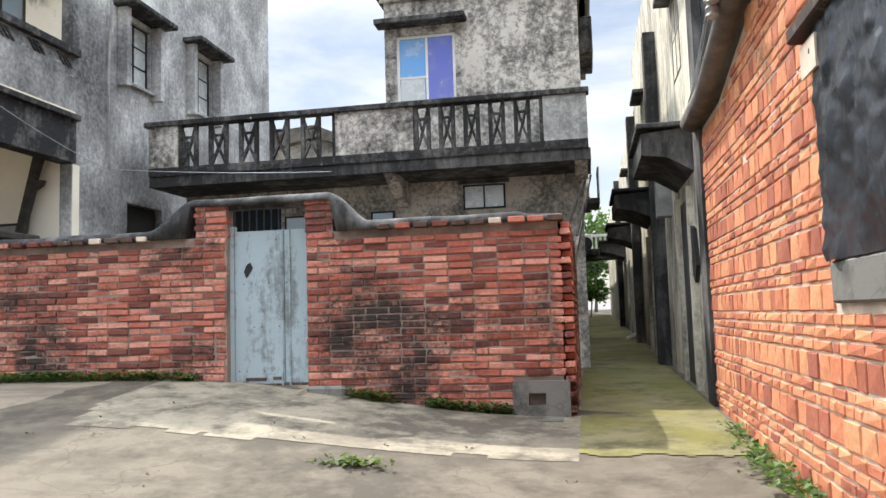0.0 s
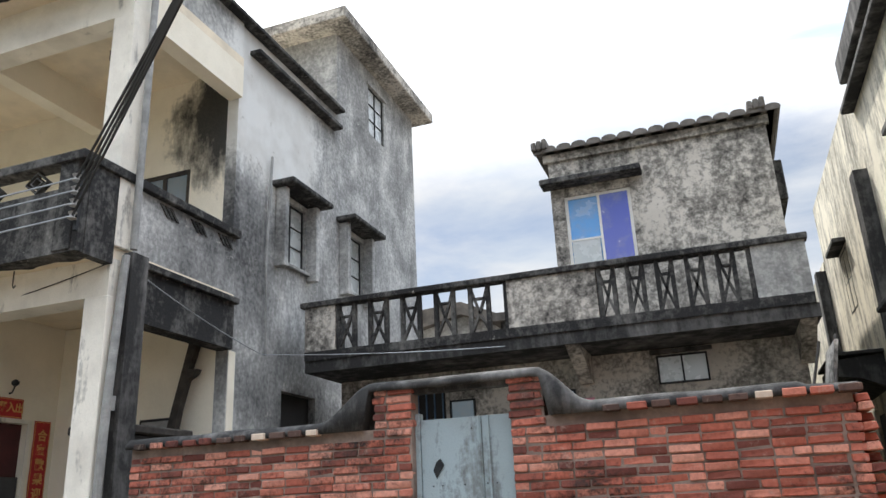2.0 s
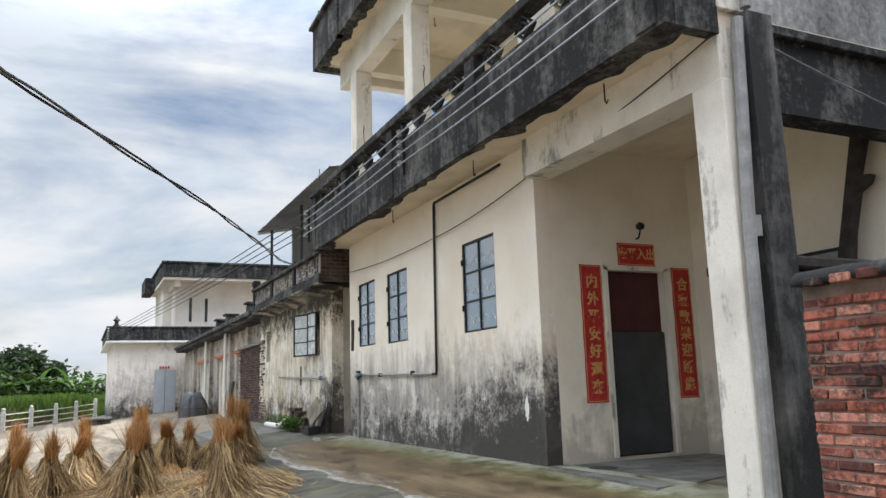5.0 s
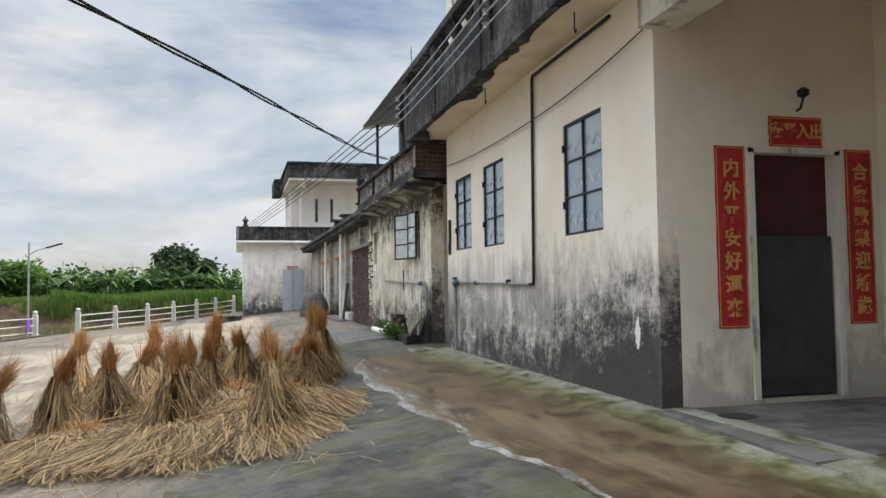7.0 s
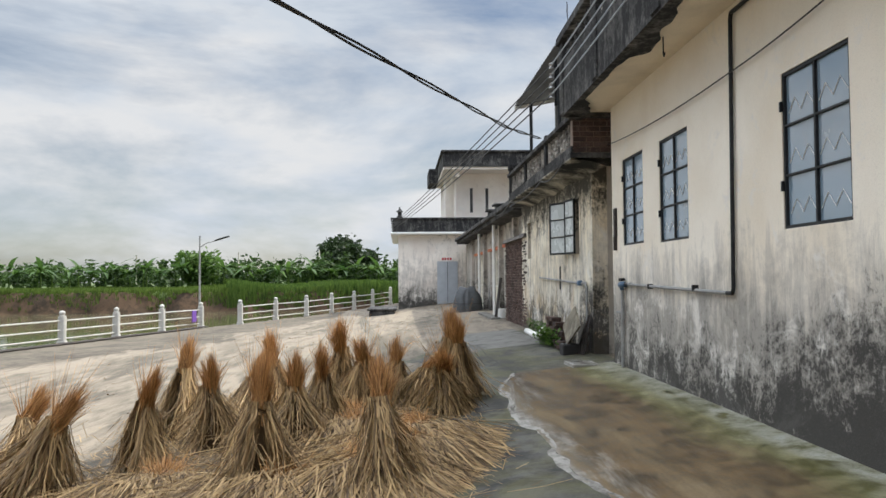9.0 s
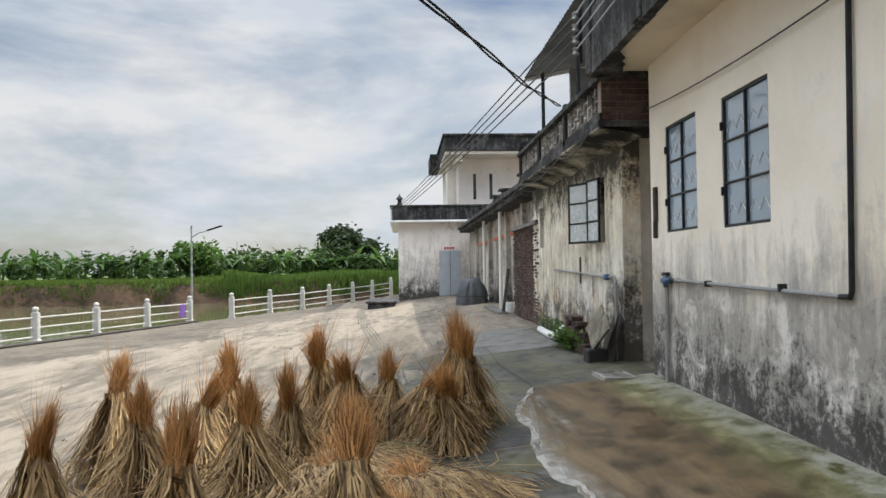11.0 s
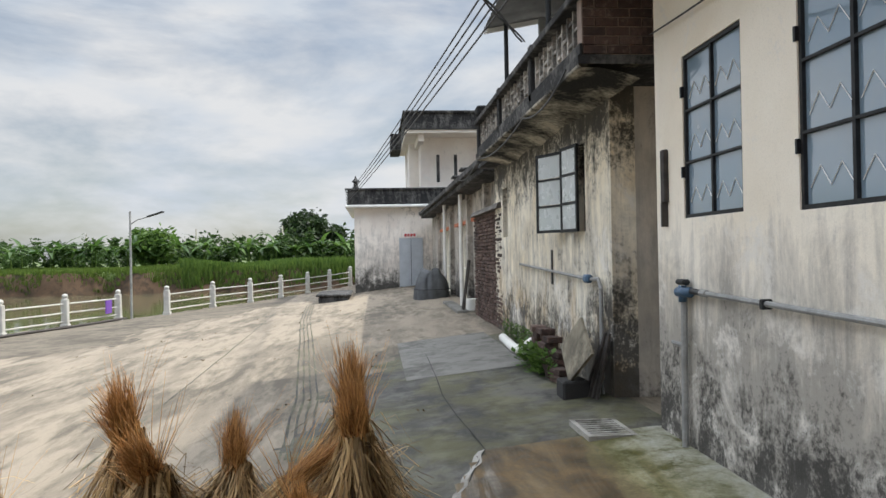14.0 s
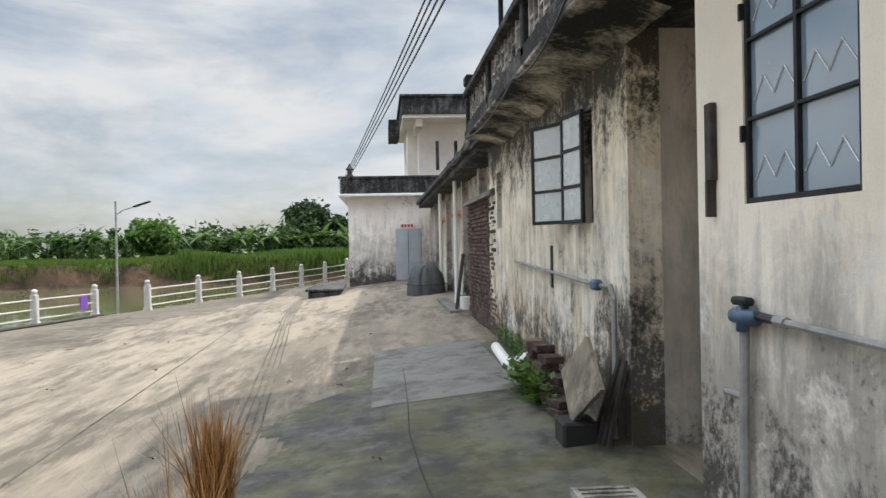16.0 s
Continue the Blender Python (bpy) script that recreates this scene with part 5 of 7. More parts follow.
part("window_hood", boxed(-2.1, -1.22, 12.92, 12.985, 3.74, 3.8), M["shade"], back)
# black panel on the wall paints the unlit room behind the bars
part("barred_opening", boxed(-6.4, -5.35, 12.975, 12.995, 2.2, 3.5), M["dark"], back, "barred window opening, its unlit room painted black")
for i in range(8):
    part("bar", tubed([(-6.36 + i * 0.14, 12.955, 2.2), (-6.36 + i * 0.14, 12.955, 3.5)], 0.014, 6), M["pvc_blue"], back)
part("ledge", boxed(-7.2, -3.2, 12.94, 12.985, 2.85, 2.93), M["shade"], back)
for a in (-4.85, -3.25):
    window(back, "y", a - 0.42, a, 2.55, 3.35, 12.96, 1, 1, M["iron"], [M["glass"]])
# roofs beyond, between the cream and the grey house
roof2 = thing("house", (-7.6, 24.0, 1.0), "dark tiled gable roof behind the balcony house", "house")
bm = bmesh.new()
extruded(bm, [(-9.5, 6.4), (-9.5, 7.0), (-7.6, 7.15), (-5.2, 6.1), (-5.2, 5.9), (-7.6, 6.8)], "y", 21.0, 26.0)
part("roof", bm, M["tile"], roof2)
bm = bmesh.new()
extruded(bm, [(-9.4, 1.0), (-9.4, 6.7), (-7.6, 6.8), (-5.4, 5.9), (-5.4, 1.0)], "y", 21.3, 25.7)
part("wall", bm, M["side"], roof2)

# ---- orange brick house: opening, sheet, sill, eave ----
sheet_ob = thing("plastic_sheet", (1.33, 3.4, 1.66), "black plastic sheet stretched over the window opening", "sheet")
bm = bmesh.new()
g = [[bm.verts.new((1.25 - 0.035 * abs(noise.fractal((a * 0.11, b * 0.07, 1), 0.7, 2.1, 5)), 2.5 + 1.86 * a / 56, 1.72 + 1.27 * b / 56)) for a in range(57)] for b in range(57)]
for b in range(56):
    for a in range(56):
        bm.faces.new((g[b][a], g[b][a + 1], g[b + 1][a + 1], g[b + 1][a]))
part("film", bm, M["tarp"], sheet_ob, smooth=True)
part("sill", boxed(1.243, 1.48, 2.5, 4.3, 1.5, 1.72, bev=0.015), M["slab"], brick_house, "grey cement window sill")
part("lintel", boxed(1.19, 1.48, 2.4, 4.62, 2.98, 3.08, bev=0.015), M["brick_dark"], brick_house, "projecting brick lintel")
part("mortar_patch", boxed(1.225, 1.24, 4.22, 4.5, 2.74, 2.92), M["mortar_pale"], brick_house)
part("verge", tubed([(1.17, 8.6, 3.5), (1.17, 7.45, 3.5), (1.17, 1.2, 4.74), (1.17, -5.0, 3.5)], 0.1, 10), M["tile"], brick_house, "grey cement verge of the gable roof", smooth=True)
part("wall", boxed(1.5, 8.0, -6.0, -5.8, -0.3, 3.36), M["mortar_pale"], brick_house)
part("wall", boxed(7.8, 8.0, -5.8, 8.45, -0.3, 3.36), M["mortar_pale"], brick_house)
bm = bmesh.new()
extruded(bm, [(8.7, 3.42), (7.4, 3.44), (1.2, 4.68), (-5.0, 3.44), (-6.2, 3.42), (-6.2, 3.52), (-5.0, 3.56), (1.2, 4.8), (7.4, 3.56), (8.7, 3.52)], "x", 1.2, 8.1)
part("roof", bm, M["tile"], brick_house)
insul = thing("insulator_bracket", (1.2, 6.0, 3.8), "iron bracket with grey porcelain insulators carrying wires", "insulator")
part("arm", boxed(1.0, 1.24, 5.93, 5.99, 3.84, 3.9), M["iron"], insul)
for dy, dz in ((-0.08, 0.0), (0.05, 0.06), (-0.02, -0.09)):
    bm = bmesh.new()
    turned(bm, 1.02, 5.96 + dy, [(0.02, 3.76 + dz), (0.05, 3.78 + dz), (0.03, 3.81 + dz), (0.05, 3.84 + dz), (0.03, 3.87 + dz), (0.05, 3.9 + dz), (0.02, 3.92 + dz)], 10)
    part("insulator", bm, M["porcelain"], insul)

# ---- alley ----
part("wall", boxed(1.3, 1.5, 19.0, 46.0, 0.0, 6.4), M["alley"], alley_house)
part("parapet", boxed(1.22, 1.5, 8.5, 13.2, 7.6, 8.0, bev=0.02), M["shade"], alley_house)
part("ledge", boxed(1.14, 1.33, 8.5, 13.2, 7.1, 7.2, bev=0.02), M["shade"], alley_house)
part("pilaster", boxed(1.24, 1.33, 8.46, 8.85, 0.0, 7.0), M["shade"], alley_house)
part("wall", boxed(1.34, 8.0, 8.46, 8.497, 3.9, 7.6), M["shade"], alley_house)


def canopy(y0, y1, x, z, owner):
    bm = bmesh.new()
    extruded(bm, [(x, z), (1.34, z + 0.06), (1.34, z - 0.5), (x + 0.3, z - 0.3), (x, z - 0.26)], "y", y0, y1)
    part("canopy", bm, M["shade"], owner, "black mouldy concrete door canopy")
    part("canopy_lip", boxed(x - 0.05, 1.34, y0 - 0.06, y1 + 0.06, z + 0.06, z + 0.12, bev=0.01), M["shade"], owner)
    bm = bmesh.new()
    for i in range(3):
        box(bm, x + 0.02, x + 0.05, y0 + 0.1 + i * 0.01, y1 - 0.1, z - 0.05 - i * 0.06, z - 0.03 - i * 0.06)
    part("canopy_rib", bm, M["shade"], owner)


canopy(9.5, 11.3, 0.72, 3.62, alley_house)
canopy(15.0, 17.0, 0.6, 3.7, alley_house)
canopy(20.0, 21.6, 0.6, 3.6, alley_house)
canopy(26.0, 28.0, 0.5, 3.7, alley_house)
for y0, y1, z0, z1 in ((10.1, 10.9, 4.6, 5.7), (16.2, 17.0, 4.8, 5.9), (22.5, 23.3, 4.3, 5.4), (30.0, 31.0, 3.0, 4.4)):
    window(alley_house, "x", y0, y1, z0, z1, 1.315, 2, 2, M["iron"], [M["glass_dim"]], out=-1)
    part("hood", boxed(1.1, 1.33, y0 - 0.15, y1 + 0.15, z1 + 0.06, z1 + 0.14, bev=0.01), M["shade"], alley_house)
for y0, y1 in ((9.9, 10.95), (15.6, 16.5), (24.0, 25.0)):
    part("door", boxed(1.312, 1.33, y0, y1, 0.5, 2.9), M["door_dark"], alley_house)
    part("door_frame", boxed(1.25, 1.33, y0 - 0.12, y0, 0.5, 3.0), M["alley"], alley_house)
    part("door_frame", boxed(1.25, 1.33, y1, y1 + 0.12, 0.5, 3.0), M["alley"], alley_house)
for y in (13.2, 19.0, 28.5):
    part("pier", boxed(1.12, 1.33, y, y + 0.35, 0.0, 6.2), M["shade"], alley_house)
part("pipe", tubed([(1.2, 19.5, 3.2), (1.2, 19.5, 0.95), (0.9, 19.5, 0.8)], 0.04, 8), M["white"], alley_house, "white drainpipe")
part("wall_box", boxed(1.1, 1.33, 12.0, 12.3, 2.9, 3.5), M["pvc"], alley_house)
bm = bmesh.new()
extruded(bm, [(9.4, 2.0), (9.55, 2.45), (9.75, 2.5), (9.75, 1.9), (9.6, 1.8)], "x", 1.27, 1.315)
# black shape on the wall face, painting the hole's unlit depth
part("hole", bm, M["dark"], alley_house)

left_row = thing("house", (-2.0, 30.0, 0.8), "dark old houses closing the other side of the alley", "house")
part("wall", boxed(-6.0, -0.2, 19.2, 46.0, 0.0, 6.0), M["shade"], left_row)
part("canopy", boxed(-0.2, 0.35, 21.0, 23.0, 3.0, 3.16, bev=0.02), M["shade"], left_row)
part("canopy", boxed(-0.2, 0.3, 27.0, 29.0, 3.4, 3.56, bev=0.02), M["shade"], left_row)
part("balcony", boxed(-0.2, 0.5, 31.0, 33.5, 3.6, 3.75), M["shade"], left_row)
part("roof", boxed(-6.2, 0.0, 19.0, 46.2, 6.0, 6.2), M["tile"], left_row)
part("balcony", boxed(-0.2, 0.42, 19.6, 21.0, 4.2, 4.34, bev=0.02), M["shade"], left_row)
for i in range(6):
    part("balcony_bar", tubed([(0.4, 19.65 + i * 0.26, 4.34), (0.4, 19.65 + i * 0.26, 5.1)], 0.02, 6), M["pvc"], left_row)
part("balcony_rail", tubed([(0.4, 19.6, 5.1), (0.4, 21.0, 5.1)], 0.03, 6), M["pvc"], left_row)
for z in (3.25, 4.6):
    cooler = part("air_conditioner", boxed(-0.2, 0.22, 24.0, 24.9, z, z + 0.62, bev=0.03), M["white"], left_row, "white outdoor air conditioner on brackets")
    bm = bmesh.new()
    turned(bm, 0.0, 0.0, [(0.22, 0.0), (0.22, 0.02), (0.05, 0.03)], 16)
    bmesh.ops.rotate(bm, verts=bm.verts, cent=(0, 0, 0), matrix=Matrix.Rotation(radians(90), 3, "X"))
    bmesh.ops.translate(bm, verts=bm.verts, vec=(0.0, 23.99, z + 0.31))
    part("fan_grille", bm, M["iron"], cooler)
    part("bracket", boxed(-0.2, 0.25, 24.1, 24.16, z - 0.06, z - 0.002), M["iron"], cooler)
bridge = thing("footbridge", (0.5, 34.0, 4.0), "covered link with a white balustrade across the alley", "bridge")
part("deck", boxed(-0.2, 1.3, 33.8, 35.4, 3.75, 4.0), M["shade"], bridge)
for i in range(8):
    bm = bmesh.new()
    turned(bm, -0.1 + i * 0.19, 33.9, [(0.04, 4.0), (0.06, 4.2), (0.035, 4.5), (0.05, 4.7)], 8)
    part("baluster", bm, M["white"], bridge)
part("handrail", boxed(-0.2, 1.3, 33.8, 34.0, 4.7, 4.8), M["white"], bridge)
far_block = thing("house", (-1.5, 60.0, 1.5), "pale house rising beyond the alley", "house")
part("wall", boxed(-3.5, -0.6, 55.0, 62.0, 0.5, 11.0), M["alley"], far_block)
for z in (4.0, 7.0):
    window(far_block, "y", -2.0, -1.0, z, z + 1.4, 54.98, 2, 2, M["iron"], [M["glass_dim"]])
part("roof_band", boxed(-3.7, -0.4, 54.7, 62.2, 11.0, 11.3), M["shade"], far_block)

# pipes and poles leaning in the corner behind the brick wall
sheets = thing("roof_sheet", (0.0, 11.4, 0.6), "weathered asbestos sheet and poles leaning at the corner", "sheet")
bm = bmesh.new()
extruded(bm, [(-0.18, 2.2), (-0.14, 2.2), (0.1, 3.3), (0.06, 3.3)], "y", 10.6, 11.5)
part("sheet", bm, M["grey"], sheets)
bm = bmesh.new()
tube(bm, [(-0.1, 10.3, 2.5), (0.12, 10.9, 3.4)], 0.02, 6)
part("pole", bm, M["wood"], sheets)
bm = bmesh.new()
tube(bm, [(-0.3, 11.0, 2.5), (0.02, 11.6, 3.45)], 0.02, 6)
part("pole", bm, M["wood"], sheets)

# ---- bricks of the yard wall ----
def brick_mesh(name, length, height, deep, mat, seed):
    rng = random.Random(seed)
    bm = bmesh.new()
    box(bm, -length / 2, length / 2, 0, deep, 0, height)
    bmesh.ops.bevel(bm, geom=list(bm.edges), offset=0.008, segments=1, affect="EDGES")
    for v in bm.verts:
        v.co += Vector((rng.uniform(-0.005, 0.005), rng.uniform(-0.006, 0.006), rng.uniform(-0.005, 0.005)))
    me = bpy.data.meshes.new(name)
    bm.to_mesh(me)
    bm.free()
    me.materials.append(mat)
    return me


def lay(owner, axis, spots, height, deep, face, mat, lengths, rng, limit, choose):
    """Lays bricks: the chosen ones as parts of the owner, the others as one joined mesh."""
    kinds = {ln: [brick_mesh("brick", ln, height, deep, mat, 31 * i + int(ln * 1000)) for i in range(3)] for ln in lengths}
    off = origin_of(owner)
    picked = [s for s in spots if choose(s)][:limit]
    rest = [s for s in spots if s not in set(picked)]
    turn = Matrix.Identity(4) if axis == "y" else Matrix.Rotation(radians(90), 4, "Z")
    verts, faces = [], []
    for group_no, group in enumerate((picked, rest)):
        for u, z, ln in group:
            out = rng.uniform(-0.014, 0.01) if axis == "y" else rng.uniform(-0.004, 0.004)
            where = Vector((u, face + out, z)) if axis == "y" else Vector((face - out, u, z))
            m = Matrix.Translation(where) @ turn @ Matrix.Rotation(rng.uniform(-0.025, 0.025), 4, "Y")
            if axis == "x":
                m = Matrix.Translation(where) @ Matrix.Rotation(radians(-90), 4, "Z") @ Matrix.Rotation(rng.uniform(-0.006, 0.006), 4, "Y")
            me = kinds[ln][rng.randrange(3)]
            if group_no == 0:
                ob = new("brick", me)
                ob.parent = owner
                ob.matrix_basis = Matrix.Translation(-off) @ m
            else:
                k = len(verts)
                verts += [tuple(m @ v.co - off) for v in me.vertices]
                faces += [[k + i for i in p.vertices] for p in me.polygons]
    if verts:
        me = bpy.data.meshes.new("brickwork")
        me.from_pydata(verts, [], faces)
        me.materials.append(mat)
        me.update()
        ob = new("brickwork", me)
        ob.parent = owner
        ob["kind"] = "stuff"

# ---- low house with the eave ----
low = thing("house", (-22.3, 12.0, 0.9), "low old house with peeling plaster and a lattice balustrade", "house")
SET_OUT[low] = along_low
part("wall", holed_wall("y", -25.8, -18.9, 0.2, 4.0, 8.15, 8.4, [(-20.53, -19.78, 2.6, 3.58), (-24.95, -24.47, 2.65, 3.52)]), M["h2"], low)
part("wall", boxed(-19.15, -18.903, 8.4, 16, 0.2, 4.0), M["h2side"], low)
part("corner_strip", boxed(-19.02, -18.893, 8.146, 8.16, 0.85, 4.0), M["h2"], low)
part("wall", boxed(-25.8, -25.6, 8.4, 16, 0.2, 4.08), M["h2side"], low)
part("wall", boxed(-25.6, -19.15, 15.8, 16, 0.2, 4.08), M["h2side"], low)
part("eave_slab", boxed(-24.4, -18.05, 7.6, 16, 4.002, 4.08), M["mould"], low)
part("eave_slab", boxed(-25.9, -24.4, 7.85, 16, 4.004, 4.07), M["mould"], low)
# soffit that sags unevenly from the wall out to the eave, with a ragged black border
bm = bmesh.new()
rows = []
for x in steps(-24.4, -18.05, 0.12):
    dip = 0.05 * noise.fractal((x * 0.9, 1.0, 2.0), 0.8, 2.0, 4)
    rows.append([bm.verts.new((x, y, z)) for y, z in ((8.15, 3.88 + dip), (8.0, 3.93 + dip), (7.8, 3.965), (7.62, 3.97), (7.6, 4.0), (8.15, 4.0))])
for a, b in zip(rows, rows[1:]):
    for i in range(5):
        bm.faces.new((a[i], a[i + 1], b[i + 1], b[i]))
part("soffit", bm, M["eave"], low, "black-stained plaster soffit", smooth=True)
part("balustrade_base", boxed(-24.35, -18.06, 7.62, 7.76, 4.08, 4.18), M["mould"], low)
part("coping", boxed(-24.4, -18.02, 7.58, 7.8, 4.58, 4.66, bev=0.01), M["mould"], low)
for a, b in ((-24.25, -22.35), (-22.15, -20.2), (-20.0, -18.25)):
    k = 9
    for i in range(k + 1):
        x = a + (b - a) * i / k
        part("baluster", boxed(x - 0.018, x + 0.018, 7.67, 7.71, 4.18, 4.58), M["grey"], low)
        if i < k:
            w = (b - a) / k
            for z in ((4.28, 4.48) if i % 2 else (4.38,)):
                part("lattice_bar", boxed(x + 0.018, x + w - 0.018, 7.675, 7.705, z, z + 0.03), M["grey"], low)
for x in (-22.25, -20.1, -24.33):
    part("post", boxed(x - 0.07, x + 0.07, 7.62, 7.76, 4.08, 4.74, bev=0.01), M["mould"], low)
part("end_panel", boxed(-18.2, -18.06, 7.64, 8.9, 4.08, 4.65), M["mortar"], low, "dark red brick end of the balustrade")
for r in range(7):
    for i in range(6):
        y = 7.65 + i * 0.21 - (0.1 if r % 2 else 0)
        part("brick", boxed(-18.07, -18.048, max(y, 7.65), min(y + 0.195, 8.89), 4.09 + r * 0.08, 4.157 + r * 0.08), M["brick_dark"], low)
part("finial", boxed(-24.45, -24.2, 7.6, 7.8, 4.74, 4.9, bev=0.03), M["mould"], low)
# black panel at the back paints the room as unlit
win = part("window", boxed(-20.53, -19.78, 8.36, 8.39, 2.6, 3.58), M["dark"], low, "window opening, its inside painted black, with an iron casement swung open")


def casement(hinge, turn_deg, w, h, z, owner):
    bm = bmesh.new()
    for a, b, c, d in ((0, w, 0, 0.035), (0, w, h - 0.035, h), (0, 0.035, 0.035, h - 0.035), (w - 0.035, w, 0.035, h - 0.035), (0.035, w - 0.035, h / 3 - 0.012, h / 3 + 0.012), (0.035, w - 0.035, 2 * h / 3 - 0.012, 2 * h / 3 + 0.012)):
        box(bm, a, b, -0.015, 0.015, c, d)
    m = Matrix.Translation((hinge[0], hinge[1], z)) @ Matrix.Rotation(radians(turn_deg), 4, "Z")
    bmesh.ops.transform(bm, matrix=m, verts=bm.verts)
    leaf = part("leaf", bm, M["iron"], owner)
    for k in range(3):
        bm = bmesh.new()
        box(bm, 0.035, w - 0.035, -0.004, 0.004, h * k / 3 + 0.02, h * (k + 1) / 3 - 0.014)
        bmesh.ops.transform(bm, matrix=m, verts=bm.verts)
        part("pane", bm, M["glass_dim"], leaf)


casement((-20.47, 8.12), 206, 0.55, 0.98, 2.61, win)
casement((-19.83, 8.08), 189, 0.45, 0.98, 2.6, win)
# the slot's darkness is a black panel set inside it
part("vent_slot", boxed(-24.95, -24.47, 8.33, 8.36, 2.65, 3.52), M["dark"], low)
part("slot", boxed(-21.35, -21.28, 8.135, 8.155, 1.95, 2.4), M["iron"], low)
feed = thing("water_pipe", (-19.6, 8.1, 2.1), "thin grey water pipe with a blue tap along the peeling wall", "pipe")
SET_OUT[feed] = along_low
part("run", tubed([(-23.27, 8.11, 2.19), (-19.62, 8.1, 2.08)], 0.018, 8), M["pvc"], feed)
part("valve", boxed(-19.58, -19.44, 8.04, 8.12, 2.04, 2.13, bev=0.02), M["pvc_blue"], feed)
part("run", tubed([(-19.46, 8.1, 2.08), (-19.2, 8.1, 2.09), (-19.12, 8.1, 2.0), (-19.1, 8.09, 0.9)], 0.022, 8), M["pvc"], feed)

# metal shelter on the roof
shelter = thing("roof_shelter", (-22.0, 9.5, 4.2), "corrugated grey metal shelter on the low roof", "shelter")
bm = bmesh.new()
prev = None
for i in range(75):
    x = -25.9 + i * 0.1
    z = 6.5 + 0.018 * (1 if i % 2 else -1)
    cur = (bm.verts.new((x, 8.05, z)), bm.verts.new((x, 11.6, z + 0.7)))
    if prev:
        bm.faces.new((prev[0], cur[0], cur[1], prev[1]))
    prev = cur
part("roof_sheet", bm, M["steel_roof"], shelter)
bm = bmesh.new()
extruded(bm, [(8.05, 6.4), (11.6, 7.1), (11.6, 7.18), (8.05, 6.48)], "x", -25.92, -25.86)
part("edge_trim", bm, M["white"], shelter)
part("side_panel", boxed(-25.6, -25.5, 9.0, 11.2, 4.2, 6.6), M["steel_roof"], shelter)
for x, y in ((-25.55, 8.4), (-22.2, 8.4), (-18.9, 8.4)):
    part("post", tubed([(x, y, 4.2), (x, y, 6.5)], 0.04, 8), M["iron"], shelter)

# ---- storage row ----
row = thing("house", (-36.0, 12.0, 0.9), "row of old sheds with grey doors and white downpipes", "house")
DOORS = [(-32.6, -30.6), (-37.0, -34.0), (-42.6, -39.4)]
part("wall", holed_wall("y", -47.98, -25.8, 0.2, 4.0, 8.7, 8.95, [(a, b, 0.2, 3.2) for a, b in DOORS]), M["row"], row)
part("eave_slab", boxed(-47.5, -27.0, 8.15, 14, 4.0, 4.14, bev=0.02), M["mould"], row)
part("eave_lip", boxed(-47.5, -27.0, 8.05, 8.3, 4.14, 4.28, bev=0.02), M["shade"], row)
part("parapet", boxed(-30.6, -25.9, 8.72, 8.9, 4.0, 4.5), M["mould"], row)
for a, b in DOORS:
    m = (a + b) / 2
    for c, d in ((a, m - 0.01), (m + 0.01, b)):
        leaf = part("door_leaf", boxed(c, d, 8.8, 8.85, 0.6, 3.2), M["alley"], row, "weathered grey plank door")
        for i in range(4):
            x = c + (d - c) * (i + 0.5) / 4
            part("plank", boxed(x - (d - c) / 9, x + (d - c) / 9, 8.785, 8.8, 0.65, 3.15), M["alley"], leaf)
    part("bolt", tubed([(m - 0.4, 8.76, 1.9), (m + 0.4, 8.76, 1.9)], 0.02, 6), M["white"], row)
    part("lintel", boxed(a - 0.1, b + 0.1, 8.6, 8.72, 3.22, 3.32), M["brick_r"], row, "rust-red lintel")
for x in (-29.9, -33.3, -38.2, -43.4):
    part("pier", boxed(x - 0.18, x + 0.18, 8.55, 8.72, 0.2, 4.0), M["row"], row)
for x in (-33.0, -37.9):
    part("downpipe", tubed([(x, 8.35, 4.0), (x, 8.35, 0.75)], 0.055, 10), M["white"], row, "white plastic downpipe")
for x in (-30.2, -34.5, -36.8):
    part("chimney", boxed(x - 0.2, x + 0.2, 8.6, 9.0, 4.14, 4.75, bev=0.02), M["mould"], row)
    part("chimney_cap", boxed(x - 0.28, x + 0.28, 8.52, 9.08, 4.8, 4.88, bev=0.02), M["mould"], row)
    for dx in (-0.16, 0.1):
        part("chimney_leg", boxed(x + dx, x + dx + 0.06, 8.62, 8.98, 4.75, 4.8), M["mould"], row)
brick_pier = thing("brick_wall", (-27.8, 8.4, 0.8), "old dark brick wall with a broken tile coping", "wall", kind="structure")
part("core", boxed(-29.8, -25.85, 8.34, 8.6, 0.2, 3.2), M["mortar"], brick_pier)
for i in range(13):
    x = -29.8 + i * 0.305
    bm = bmesh.new()
    extruded(bm, [(8.2, 3.2), (8.62, 3.2), (8.62, 3.36), (8.25, 3.3)], "x", x, x + 0.29)
    part("coping_tile", bm, M["tile"], brick_pier)

# covered machine, kerb, leaning poles
covered = thing("covered_machine", (-37.4, 7.8, 0.75), "machine under a wrinkled grey tarpaulin", "machine")
bm = bmesh.new()
rings = []
